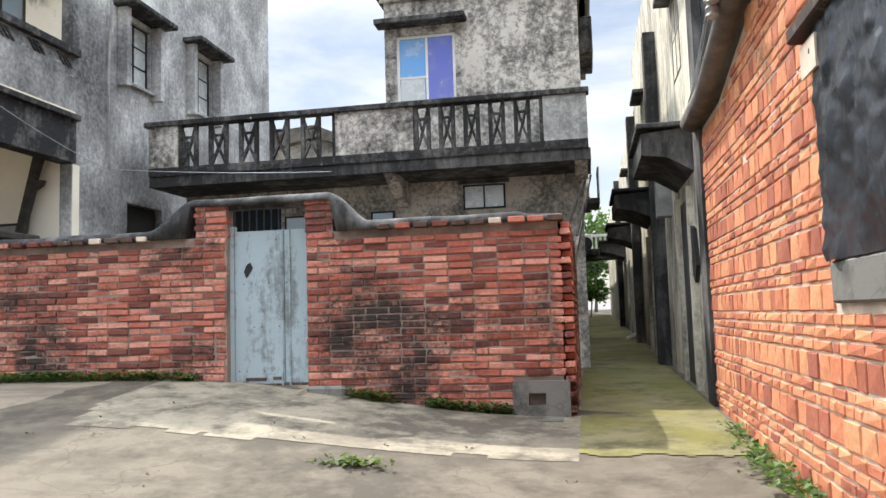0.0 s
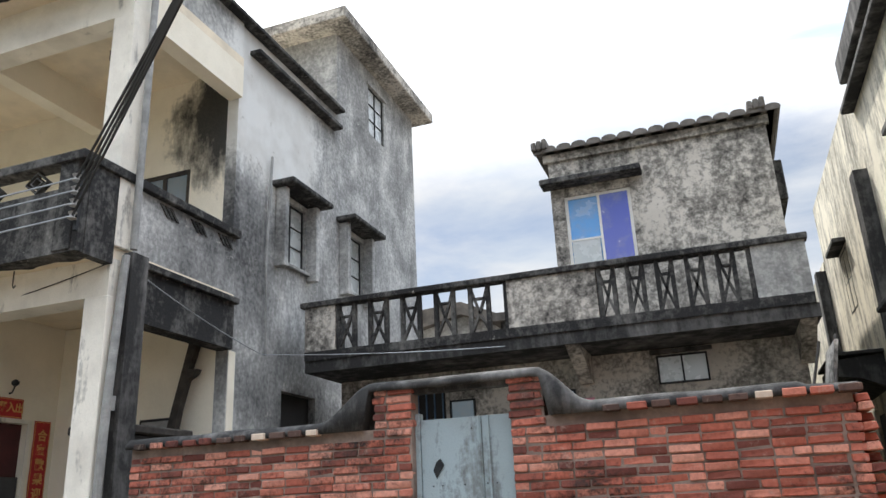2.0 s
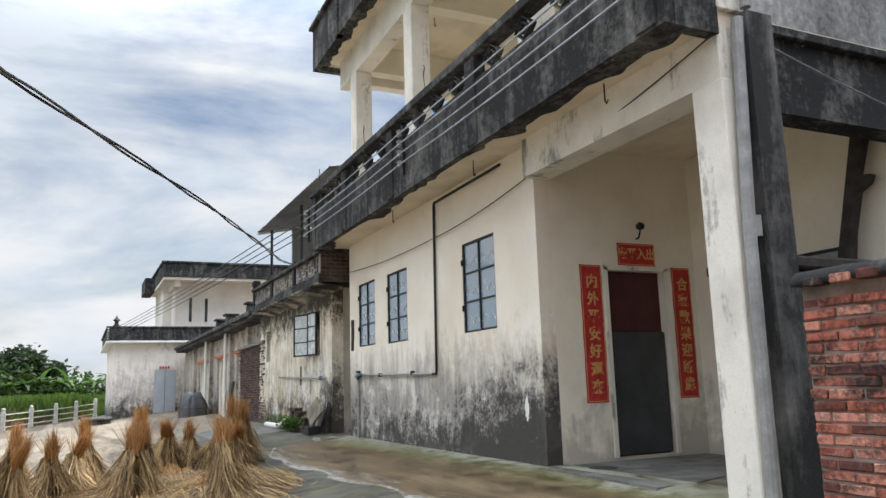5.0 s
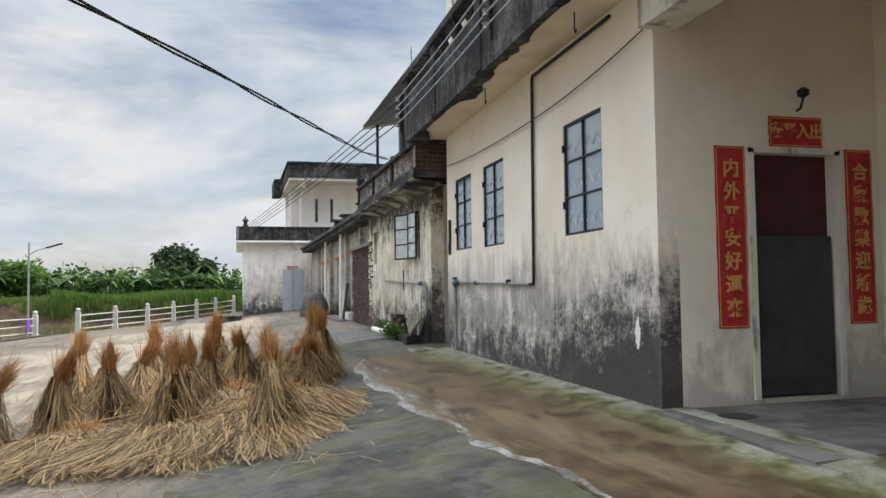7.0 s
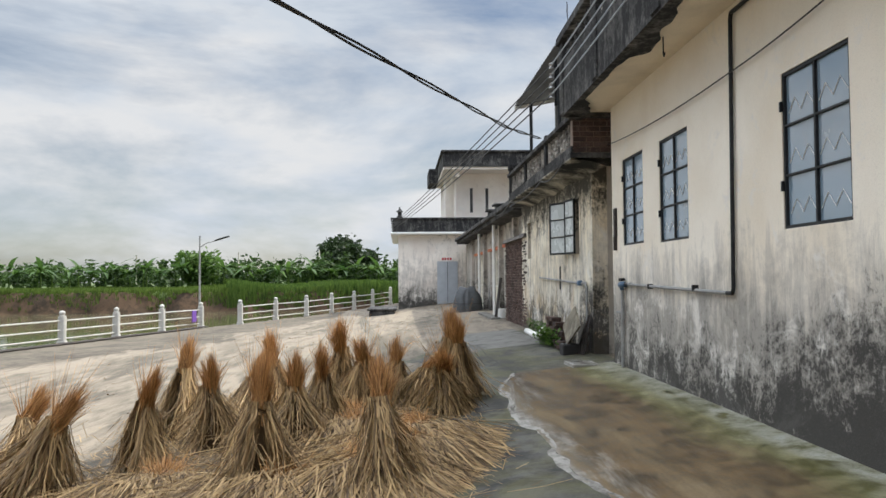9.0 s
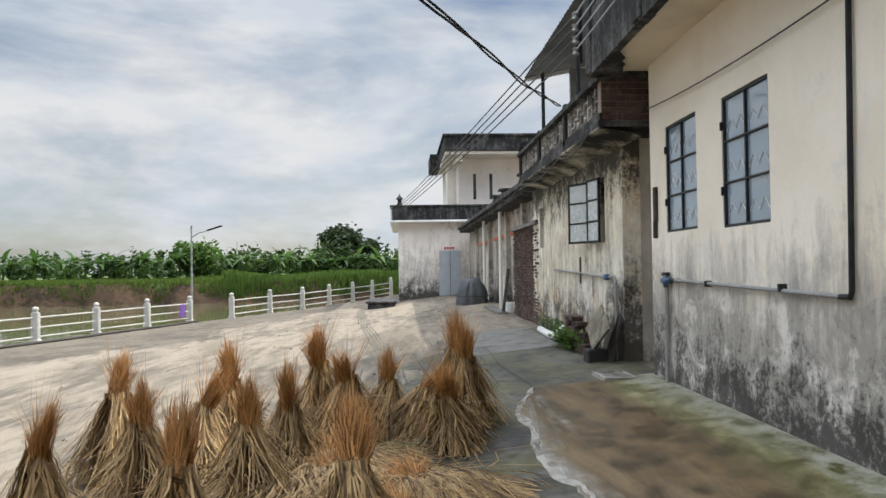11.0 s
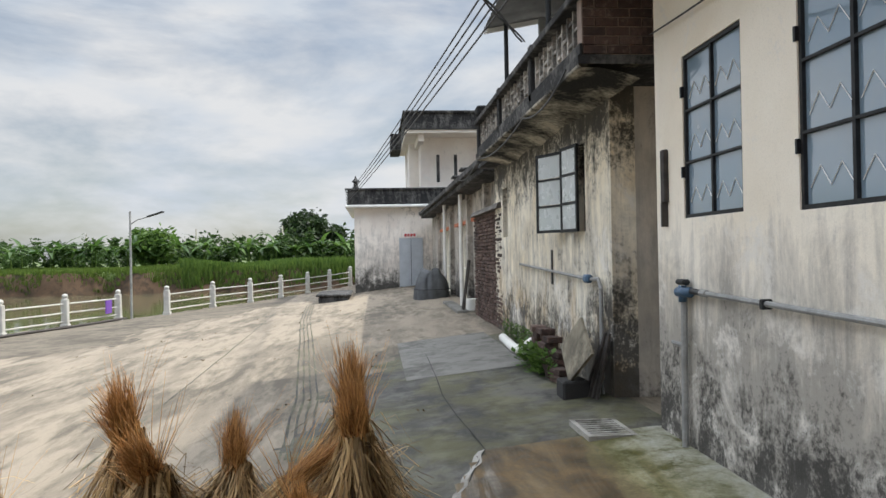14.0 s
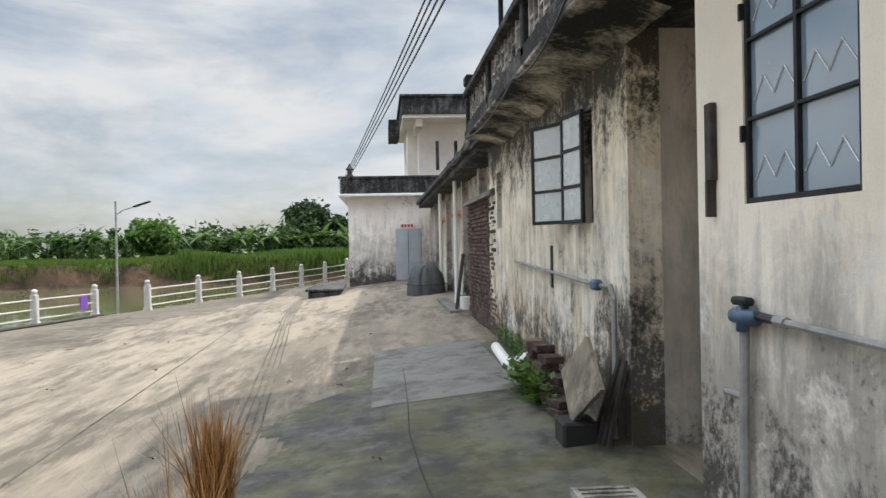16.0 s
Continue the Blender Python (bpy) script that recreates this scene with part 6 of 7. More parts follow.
for j in range(8):
    h = j / 7
    r = 0.62 * (1 - 0.4 * h ** 3)
    rings.append([bm.verts.new((-37.5 + (r + 0.10 * math.sin(9 * a + j * 0.5) * (1 - 0.5 * h) + 0.05 * math.sin(17 * a)) * 1.0 * math.cos(a), 7.85 + (r * 0.85 + 0.10 * math.sin(7 * a + 1 + j * 0.4)) * math.sin(a), 0.72 + 1.05 * h + 0.12 * math.sin(3 * a) * h)) for a in (2 * math.pi * k / 28 for k in range(28))])
for a, b in zip(rings, rings[1:]):
    for k in range(28):
        bm.faces.new((a[k], a[(k + 1) % 28], b[(k + 1) % 28], b[k]))
bm.faces.new(rings[-1])
part("tarpaulin", bm, M["cloth"], covered, smooth=True)
part("rope", tubed([(-37.5 + 0.74 * math.cos(a), 7.85 + 0.64 * math.sin(a), 1.2) for a in (2 * math.pi * k / 16 for k in range(17))], 0.015, 5), M["cable"], covered)
kerb = solid("kerb_stone", boxed(-34.5, -30.5, 7.95, 8.25, 0.5, 0.98, bev=0.02), M["slab"], "low concrete kerb before the shed doors", "kerb", kind="structure")
bucket = thing("paint_tin", (-31.2, 8.35, 0.85), "white tin standing at the shed wall", "tin")
bm = bmesh.new()
turned(bm, -31.2, 8.4, [(0.14, 0.8), (0.15, 0.84), (0.15, 1.2), (0.155, 1.22)], 14)
part("body", bm, M["white"], bucket)
for dx in (0.0, 0.25):
    bm = bmesh.new()
    tube(bm, [(-30.9 + dx, 8.1, 0.8), (-30.95 + dx, 8.3, 2.2)], 0.025, 6)
    solid("pole", bm, M["wood"], "thin wooden pole leaning on the brick wall", "pole", "leaning poles")

# ---- far house ----
far = thing("house", (-52.0, 9.0, 0.6), "far whitewashed house with a mouldy parapet and upper floor", "house")
part("wall", boxed(-58, -48, 5.06, 14, 0.0, 4.55), M["far"], far)
part("cornice", boxed(-58.4, -47.55, 4.66, 14, 4.55, 4.68, bev=0.03), M["white"], far)
part("parapet", boxed(-58.3, -47.65, 4.75, 14, 4.68, 5.35), M["mould"], far)
part("coping", boxed(-58.4, -47.58, 4.66, 14, 5.35, 5.45, bev=0.02), M["mould"], far)
part("upper_wall", boxed(-58, -51.0, 8.4, 16, 5.45, 8.25), M["far"], far)
part("upper_wall", boxed(-58, -53.0, 7.9, 8.4, 5.45, 8.25), M["far"], far)
part("upper_slab", boxed(-58.2, -49.3, 7.58, 16, 8.25, 8.42, bev=0.02), M["far"], far)
part("parapet", boxed(-58.2, -49.2, 7.55, 16, 8.42, 9.2), M["mould"], far)
part("coping", boxed(-58.3, -49.1, 7.45, 16.1, 9.2, 9.32, bev=0.02), M["mould"], far)
part("side_parapet", boxed(-58.2, -55.0, 7.0, 7.55, 8.2, 9.1), M["mould"], far)
for y in (9.2, 10.1):
    part("slit", boxed(-51.02, -50.99, y, y + 0.16, 6.0, 7.4), M["shade"], far)
part("beam", boxed(-58, -49.6, 8.2, 8.5, 7.9, 8.25), M["far"], far)
far_door = part("door", boxed(-48.0, -47.93, 7.13, 8.23, 0.85, 3.12), M["door_grey"], far, "plain grey steel double door")
part("seam", boxed(-47.93, -47.92, 7.67, 7.69, 0.9, 3.08), M["iron"], far_door)
part("plaque", boxed(-48.0, -47.95, 7.35, 7.95, 3.16, 3.36), M["white"], far)
for i in range(4):
    part("mark", boxed(-47.949, -47.94, 7.38 + i * 0.14, 7.48 + i * 0.14, 3.19, 3.32), M["red"], far)
bm = bmesh.new()
box(bm, -48.3, -48.0, 5.0, 5.3, 5.45, 5.55, bev=0.01)
turned(bm, -48.15, 5.15, [(0.16, 5.55), (0.1, 5.6), (0.1, 5.75), (0.2, 5.8), (0.05, 5.95), (0.03, 6.05)], 8)
part("finial", bm, M["mould"], far)
for i in range(5):
    bm = bmesh.new()
    turned(bm, -47.6, 4.75 + i * 0.0, [(0.03, 4.75 + i * 0.13), (0.07, 4.78 + i * 0.13), (0.03, 4.83 + i * 0.13)], 8)
    part("insulator", bm, M["porcelain"], far)
planter = thing("planter", (-44.5, 4.3, 0.5), "low dark stone trough at the corner of the yard", "planter")
bm = bmesh.new()
box(bm, -46.2, -43.0, 3.7, 4.9, 0.3, 0.72, bev=0.05)
part("trough", bm, M["shade"], planter)
part("rim", boxed(-46.3, -42.9, 3.6, 5.0, 0.72, 0.82, bev=0.03), M["shade"], planter)

# ---- river fence ----
def fence_post(p, owner):
    z = ground_z(p.x, p.y)
    bm = bmesh.new()
    box(bm, p.x - 0.11, p.x + 0.11, p.y - 0.11, p.y + 0.11, z - 0.1, z + 0.95, bev=0.02)
    box(bm, p.x - 0.14, p.x + 0.14, p.y - 0.14, p.y + 0.14, z - 0.05, z + 0.12, bev=0.015)
    post = part("post", bm, M["fence"], owner)
    bm = bmesh.new()
    turned(bm, p.x, p.y, [(0.13, z + 0.95), (0.13, z + 0.98), (0.06, z + 1.0), (0.09, z + 1.04), (0.105, z + 1.09), (0.085, z + 1.14), (0.02, z + 1.17)], 12)
    part("finial", bm, M["fence"], post, "weathered ball finial", smooth=True)


def fence_run(points, name, label):
    base = points[len(points) // 2]
    owner = thing(name, (base.x, base.y, ground_z(base.x, base.y)), label, "fence")
    for p in points:
        fence_post(p, owner)
    for a, b in zip(points, points[1:]):
        for h in (0.2, 0.5, 0.82):
            part("rail", tubed([(a.x, a.y, ground_z(a.x, a.y) + h), (b.x, b.y, ground_z(b.x, b.y) + h)], 0.026, 8), M["fence"], owner)
    return owner


fence_run([Vector(p) for p in ((-16.0, -12.4), (-20.0, -11.1), (-24.0, -9.7), (-27.6, -8.5), (-31.0, -7.45), (-34.2, -6.5), (-37.0, -5.68), (-39.85, -4.83), (-42.7, -3.95))], "river_fence", "white painted concrete fence with ball finials along the river")
fence_run([Vector(p) for p in ((-43.8, -2.4), (-47.0, -1.25), (-49.2, 0.05), (-51.6, 1.2), (-53.9, 2.35), (-56.0, 3.4), (-58.2, 4.5))], "river_fence", "white painted concrete fence with ball finials along the river")
sign = solid("fence_sign", boxed(-42.2, -41.6, -4.06, -4.02, 0.35, 0.85), M["purple"], "purple notice board tied to the river fence", "sign")
bm = bmesh.new()
for i in range(3):
    box(bm, -42.1, -41.7, -4.07, -4.062, 0.45 + i * 0.14, 0.51 + i * 0.14)
part("print", bm, M["pink"], sign)
for k in range(2):
    bm = bmesh.new()
    tube(bm, [(-24.0 - 18.5 * i / 14, -9.4 + 5.75 * i / 14 + 0.12 * k + 0.05 * math.sin(i * 1.7), ground_z(-24.0 - 18.5 * i / 14, -9.4 + 5.75 * i / 14) + 0.05) for i in range(15)], 0.04, 6)
    solid("bamboo_pole", bm, M["wood"], "long bamboo pole lying along the fence foot", "pole", "poles along the fence")


def street_lamp(x, y, h, turn):
    z = ground_z(x, y)
    lamp_ob = thing("street_lamp", (x, y, z), "grey steel solar street lamp by the river", "street lamp", "street lamps")
    part("pole", tubed([(x, y, z - 0.5), (x, y, z + h)], 0.07, 10, 0.05), M["pvc"], lamp_ob)
    c, s = math.cos(radians(turn)), math.sin(radians(turn))
    part("arm", tubed([(x, y, z + h - 0.7), (x + 0.4 * c, y + 0.4 * s, z + h - 0.45), (x + 1.0 * c, y + 1.0 * s, z + h - 0.3)], 0.03, 8), M["pvc"], lamp_ob)
    bm = bmesh.new()
    box(bm, -0.45, 0.45, -0.13, 0.13, -0.03, 0.04, bev=0.015)
    bmesh.ops.transform(bm, matrix=Matrix.Translation((x + 1.4 * c, y + 1.4 * s, z + h - 0.18)) @ Matrix.Rotation(radians(turn), 4, "Z") @ Matrix.Rotation(radians(-16), 4, "Y"), verts=bm.verts)
    part("head", bm, M["iron"], lamp_ob)


street_lamp(-54.0, -6.9, 7.3, 80)
street_lamp(-43.0, -15.2, 7.4, 80)

# ---- cables ----
def cable(name, points, r, mat, label, group, sag=0.0, strands=1):
    bm = bmesh.new()
    for s in range(strands):
        pts = []
        for a, b in zip(points, points[1:]):
            a, b = Vector(a), Vector(b)
            for i in range(12):
                t = i / 12
                q = a.lerp(b, t) - Vector((0, 0, sag * 4 * t * (1 - t)))
                if strands > 1:
                    w = 2.2 * (a - q).length + s * math.pi
                    q += Vector((0, 0.014 * math.cos(w), 0.014 * math.sin(w)))
                pts.append(tuple(q))
        pts.append(points[-1])
        tube(bm, pts, r, 5)
    return solid(name, bm, mat, label, "cable", group)


for k in range(4):
    z = 4.93 + 0.15 * k
    cable("power_wire", [(-7.56, 7.3, z), (-13.0, 7.3 + askew(-13.0), z), (-18.3, 7.3 + askew(-18.3), z + 0.02)], 0.011, M["wire"], "bare aluminium wire strung along the balcony", "balcony wires", 0.03)
    cable("power_wire", [(-18.3, 7.3 + askew(-18.3), z + 0.02), (-47.6, 4.75 + 0.02 * k, 4.8 + 0.13 * k)], 0.012, M["cable"], "thin wire from the balcony to the far house", "yard wires", 0.12)
    cable("power_wire", [(-7.56, 7.3, z), (-3.0, 4.0 + 0.05 * k, 5.35 + 0.12 * k), (9.0, -4.6, 6.8 + 0.1 * k)], 0.014, M["cable"], "insulated wire rising from the balcony corner", "lane wires", 0.02)
for x in (-7.56, -13.0, -18.3):
    rack = thing("insulator_rack", (x, 7.4, 4.8), "iron rack with stacked grey porcelain insulators", "insulator", "insulator racks")
    SET_OUT[rack] = along_front
    part("bar", boxed(x - 0.02, x + 0.02, 7.34, 7.38, 4.78, 5.5), M["iron"], rack)
    for k in range(4):
        bm = bmesh.new()
        z = 4.93 + 0.15 * k
        turned(bm, x, 7.3, [(0.02, z - 0.05), (0.05, z - 0.035), (0.03, z - 0.01), (0.03, z + 0.01), (0.05, z + 0.035), (0.02, z + 0.05)], 10)
        part("insulator", bm, M["porcelain"], rack)
cable("yard_cable", [(-19.5, 7.5, 4.5), (-16.6, 6.55, 4.1), (-13.7, 5.6, 3.82), (-10.9, 4.5, 3.65), (-7.6, 3.0, 3.5), (-2.0, 0.3, 3.8), (8.0, -6.0, 6.5)], 0.009, M["cable"], "twisted black service cable across the yard", "", 0.0, 2)
cable("house_wire", [(-17.9, 8.06 + askew(-17.9), 4.12), (-13.7, 8.06 + askew(-13.7), 4.02), (-10.8, 8.06 + askew(-10.8), 4.24), (-7.6, 7.9, 4.55)], 0.007, M["cable"], "thin slack wire along the cream wall", "", 0.05)
cable("house_wire", [(-7.5, 8.1, 4.6), (-7.62, 11.2, 4.05), (-3.2, 12.0, 3.9)], 0.007, M["wire"], "thin slack wire to the balcony house", "", 0.06)
for k in range(2):
    cable("lane_wire", [(1.02, 5.95 + 0.1 * k, 3.85), (1.25, 9.3, 3.75 + 0.08 * k)], 0.01, M["wire"], "pale wire from the brick house to the canopy", "canopy wires", 0.06)
    cable("lane_wire", [(1.02, 5.95 + 0.1 * k, 3.87), (0.9, -4.0, 4.1 + 0.1 * k)], 0.01, M["wire"], "pale wire along the brick house", "canopy wires", 0.1)
cable("eave_wire", [(-18.6, 7.7, 4.0), (-20.6, 7.7, 3.92), (-24.6, 7.72, 3.95), (-30.0, 8.0, 4.1)], 0.01, M["cable"], "loose cable hanging under the eave", "", 0.12)

# ---- clutter at the low house ----
grate = thing("drain_grate", (-18.1, 7.8, 0.88), "pale slotted drain grate set in the concrete", "grate")
bm = bmesh.new()
for a, b, c, d in ((-18.42, -17.8, 7.62, 7.66), (-18.42, -17.8, 7.98, 8.02), (-18.42, -18.38, 7.66, 7.98), (-17.84, -17.8, 7.66, 7.98)):
    box(bm, a, b, c, d, 0.87, 0.925)
part("frame", bm, M["joint"], grate)
for i in range(7):
    part("bar", boxed(-18.36 + i * 0.076, -18.325 + i * 0.076, 7.66, 7.98, 0.875, 0.92), M["joint"], grate)
part("pit", boxed(-18.38, -17.84, 7.66, 7.98, 0.84, 0.893), M["dark"], grate)
elbow = thing("pvc_elbow", (-21.6, 7.9, 0.9), "white plastic drainpipe with an elbow lying on the ground", "pipe")
part("run", tubed([(-24.6, 8.08, 0.96), (-23.2, 8.0, 0.97), (-22.5, 7.98, 1.0), (-22.2, 8.0, 1.13), (-22.1, 8.12, 1.18)], 0.07, 10), M["white"], elbow, smooth=True)
rng = random.Random(21)
pile = thing("brick_pile", (-20.7, 7.95, 0.9), "small pile of old bricks against the peeling wall", "bricks")
for j in range(7):
    for i in range(5 - j // 2):
        m = Matrix.Translation((-21.6 + i * 0.3 + rng.uniform(-0.05, 0.05), 8.08 + rng.uniform(-0.05, 0.04), 0.95 + j * 0.075)) @ Matrix.Rotation(rng.uniform(-0.35, 0.35), 4, "Z")
        bm = bmesh.new()
        box(bm, -0.12, 0.12, -0.09, 0.09, -0.035, 0.035, bev=0.006)
        bmesh.ops.transform(bm, matrix=m, verts=bm.verts)
        part("brick", bm, M["brick_dark"], pile)
boards = thing("leaning_board", (-19.9, 7.9, 0.95), "square weathered board standing on its corner at the wall", "board")
bm = bmesh.new()
extruded(bm, [(-19.52, 1.06), (-19.02, 1.42), (-19.7, 1.72), (-20.17, 1.36)], "y", 7.9, 7.93)
bmesh.ops.rotate(bm, verts=bm.verts, cent=(-19.52, 7.9, 1.06), matrix=Matrix.Rotation(radians(-16), 3, "X"))
part("board", bm, M["apron"], boards)
for i in range(4):
    bm = bmesh.new()
    x = -19.52 + i * 0.07
    extruded(bm, [(8.05 + 0.02 * i, 0.92), (8.075 + 0.02 * i, 0.92), (8.275, 1.5 + 0.06 * (i % 2)), (8.25, 1.5 + 0.06 * (i % 2))], "x", x, x + 0.05)
    solid("plank", bm, M["wood"], "short dark plank leaning on the wall", "plank", "leaning planks")
crate = solid("dark_block", boxed(-19.72, -19.42, 7.82, 8.1, 0.88, 1.08, bev=0.02), M["dark"], "dark rubber block under the leaning board", "block")

# ---- plant and straw materials ----
def leaf_mat(name, lo, hi, rough=0.55, thinness=0.42):
    m, n, l, p = base_mat(name)
    g = n.new("ShaderNodeNewGeometry")
    o = n.new("ShaderNodeObjectInfo")
    r = sums(n, l, "FRACT", sums(n, l, "ADD", g.outputs["Random Per Island"], o.outputs["Random"]), 0)
    v = place_node(n, l)
    c = mixed(n, l, r, lo, hi)
    c = mixed(n, l, sums(n, l, "MULTIPLY", noise_node(n, l, v, 9.0, 4.0), 0.5), c, tuple(0.5 * x for x in lo))
    l.new(c, p.inputs["Base Color"])
    p.inputs["Roughness"].default_value = rough
    p.inputs["Specular IOR Level"].default_value = 0.3
    thin = n.new("ShaderNodeBsdfTranslucent")
    l.new(c, thin.inputs["Color"])
    both = n.new("ShaderNodeMixShader")
    both.inputs[0].default_value = thinness
    l.new(p.outputs[0], both.inputs[1])
    l.new(thin.outputs[0], both.inputs[2])
    l.new(both.outputs[0], n["Material Output"].inputs["Surface"])
    return m


M["straw"] = leaf_mat("straw_stalk", (0.075, 0.04, 0.015), (0.76, 0.52, 0.25), 0.6, 0.2)
# dark straw; inside the stooks this colour stands for shade between stalks
M["straw_dark"] = leaf_mat("dark_straw_and_shade", (0.07, 0.042, 0.018), (0.13, 0.08, 0.035), 0.8)
M["ear"] = leaf_mat("straw_ear", (0.15, 0.065, 0.02), (0.88, 0.48, 0.18), 0.7, 0.25)
M["grass"] = leaf_mat("bank_grass", (0.055, 0.1, 0.016), (0.16, 0.23, 0.042))
M["reed"] = leaf_mat("reed_green", (0.05, 0.1, 0.018), (0.14, 0.22, 0.04))
M["banana"] = leaf_mat("banana_leaf", (0.035, 0.085, 0.018), (0.12, 0.21, 0.045), 0.4)
M["hedge"] = leaf_mat("hedge_leaf", (0.025, 0.058, 0.015), (0.085, 0.145, 0.035))
M["tree"] = leaf_mat("tree_leaf", (0.012, 0.028, 0.01), (0.045, 0.075, 0.022))
M["bush"] = leaf_mat("bush_leaf", (0.05, 0.11, 0.02), (0.15, 0.25, 0.05))
M["bark"] = plain("grey_bark", (0.12, 0.10, 0.08), 0.9, 0, 0.4, 6.0)


def ribbons(strands, width_at):
    """Thin blades from lists of points, as vertex and face lists."""
    verts, faces = [], []
    for pts, w, side in strands:
        k = len(verts)
        for i, q in enumerate(pts):
            ww = w * width_at(i / (len(pts) - 1))
            verts.append(tuple(Vector(q) - side * ww))
            verts.append(tuple(Vector(q) + side * ww))
        for i in range(len(pts) - 1):
            faces.append((k + 2 * i, k + 2 * i + 1, k + 2 * i + 3, k + 2 * i + 2))
    return verts, faces


def mesh_part(name, verts, faces, mat, parent=None, label="", kind=""):
    me = bpy.data.meshes.new(name)
    me.from_pydata(verts, [], faces)
    me.materials.append(mat)
    me.update()
    ob = new(name, me)
    if parent is not None:
        ob.parent = parent
    if label:
        ob["label"] = label
    if kind:
        ob["kind"] = kind
    return ob


# ---- straw stooks ----
def make_stook(seed, height=1.05, lean=(0.0, 0.0), spread=0.42, droop=0.0):
    rng = random.Random(seed)
    st = thing("straw_stook", (0, 0, 0), "bundle of rice straw tied at the neck and stood to dry", "straw bundle", "straw stooks in the yard")
    neck = height * rng.uniform(0.62, 0.70)
    lobes = [(rng.uniform(0, 6.28), rng.uniform(0.15, 0.4)) for k in range(4)]
    def bent(p):
        k = (max(0, p[2]) / height) ** 1.5
        return (p[0] + lean[0] * k, p[1] + lean[1] * k, p[2])
    stalks = []
    locks = [(rng.uniform(0, 6.28), rng.uniform(0.75, 1.5), rng.gauss(0, 0.35)) for k in range(22)]
    for i in range(680):
        c, reach, sway = locks[rng.randrange(22)]
        a = c + rng.gauss(0, 0.16)
        wide = 0.66 + sum(w * max(0, math.cos(a - c2)) ** 3 for c2, w in lobes)
        r1 = spread * wide * reach * (0.5 + 0.55 * rng.random()) * (1.4 if rng.random() < 0.1 else 1)
        r0 = rng.uniform(0.015, 0.075)
        tw = sway + rng.gauss(0, 0.45)
        low = 0.02 + (0.3 * rng.random() if rng.random() < 0.3 else 0)
        kink = rng.gauss(0, 0.05)
        pts = []
        for j in range(6):
            t = j / 5
            r = r0 + (r1 - r0) * (0.25 * t + 0.75 * t ** 2.2) + kink * math.sin(math.pi * t)
            z = neck * (1 - t) + low * t + 0.03 * rng.gauss(0, 1) * t * (1 - t)
            b = a + tw * (t - 0.3) * 0.7
            pts.append(bent((r * math.cos(b) + rng.gauss(0, 0.013), r * math.sin(b) + rng.gauss(0, 0.013), z)))
        side = Vector((-math.sin(a + rng.uniform(-0.8, 0.8)), math.cos(a + rng.uniform(-0.8, 0.8)), rng.uniform(-0.3, 0.3))).normalized()
        stalks.append((pts, rng.uniform(0.003, 0.0085), side))
    for i in range(60):
        a, zz = rng.uniform(0, 6.28), rng.uniform(0.2, 0.9) * neck
        r = 0.09 + spread * 0.5 * (1 - zz / neck)
        out = rng.uniform(0.1, 0.28)
        pts = [bent((r * math.cos(a), r * math.sin(a), zz)), bent(((r + out * 0.6) * math.cos(a + 0.2), (r + out * 0.6) * math.sin(a + 0.2), zz + rng.uniform(-0.02, 0.08))), bent(((r + out) * math.cos(a + 0.4), (r + out) * math.sin(a + 0.4), zz - rng.uniform(0.0, 0.15)))]
        stalks.append((pts, 0.003, Vector((-math.sin(a), math.cos(a), 0.3)).normalized()))
    v, f = ribbons(stalks, lambda t: 1.0 - 0.3 * t)
    mesh_part("skirt", v, f, M["straw"], st)
    # added filler cone, coloured dark so gaps between the stalks look shaded
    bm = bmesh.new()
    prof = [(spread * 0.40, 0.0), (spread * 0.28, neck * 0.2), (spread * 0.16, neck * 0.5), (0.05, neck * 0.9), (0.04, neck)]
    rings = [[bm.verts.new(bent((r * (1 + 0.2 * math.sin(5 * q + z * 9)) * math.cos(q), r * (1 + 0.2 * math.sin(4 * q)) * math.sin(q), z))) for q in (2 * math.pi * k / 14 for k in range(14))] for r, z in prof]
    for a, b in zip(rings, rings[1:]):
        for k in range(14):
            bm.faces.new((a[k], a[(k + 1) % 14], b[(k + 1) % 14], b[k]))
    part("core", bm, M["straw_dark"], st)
    ears = []
    tip = (rng.gauss(0, 0.08), rng.gauss(0, 0.08))
    wisps = [(rng.uniform(0, 6.28), 0.03 + 0.15 * rng.random() ** 1.5, rng.uniform(0.35, 1.2)) for k in range(26)]
    for i in range(560):
        c, reach, tall = wisps[rng.randrange(26)]
        a = c + rng.gauss(0, 0.35)
        r0 = rng.uniform(0.0, 0.065)
        r1 = reach * rng.uniform(0.6, 1.15)
        top = neck + (height - neck) * tall * rng.uniform(0.75, 1.08) * (1 - 0.7 * r1) - droop * rng.random()
        curl = rng.gauss(0, 0.5)
        start = neck - rng.uniform(0.0, 0.2)
        pts = []
        for j in range(5):
            t = j / 4
            r = r0 + (r1 - r0) * t ** 1.4
            b = a + curl * t
            pts.append(bent((r * math.cos(b) + tip[0] * t + rng.gauss(0, 0.01), r * math.sin(b) + tip[1] * t + rng.gauss(0, 0.01), start + (top - start) * (t - 0.12 * r1 * 5 * t ** 3))))
        side = Vector((-math.sin(a + rng.uniform(-1.2, 1.2)), math.cos(a + rng.uniform(-1.2, 1.2)), rng.uniform(-0.4, 0.4))).normalized()
        ears.append((pts, rng.uniform(0.0025, 0.006), side))
    for i in range(26):
        a = rng.uniform(0, 6.28)
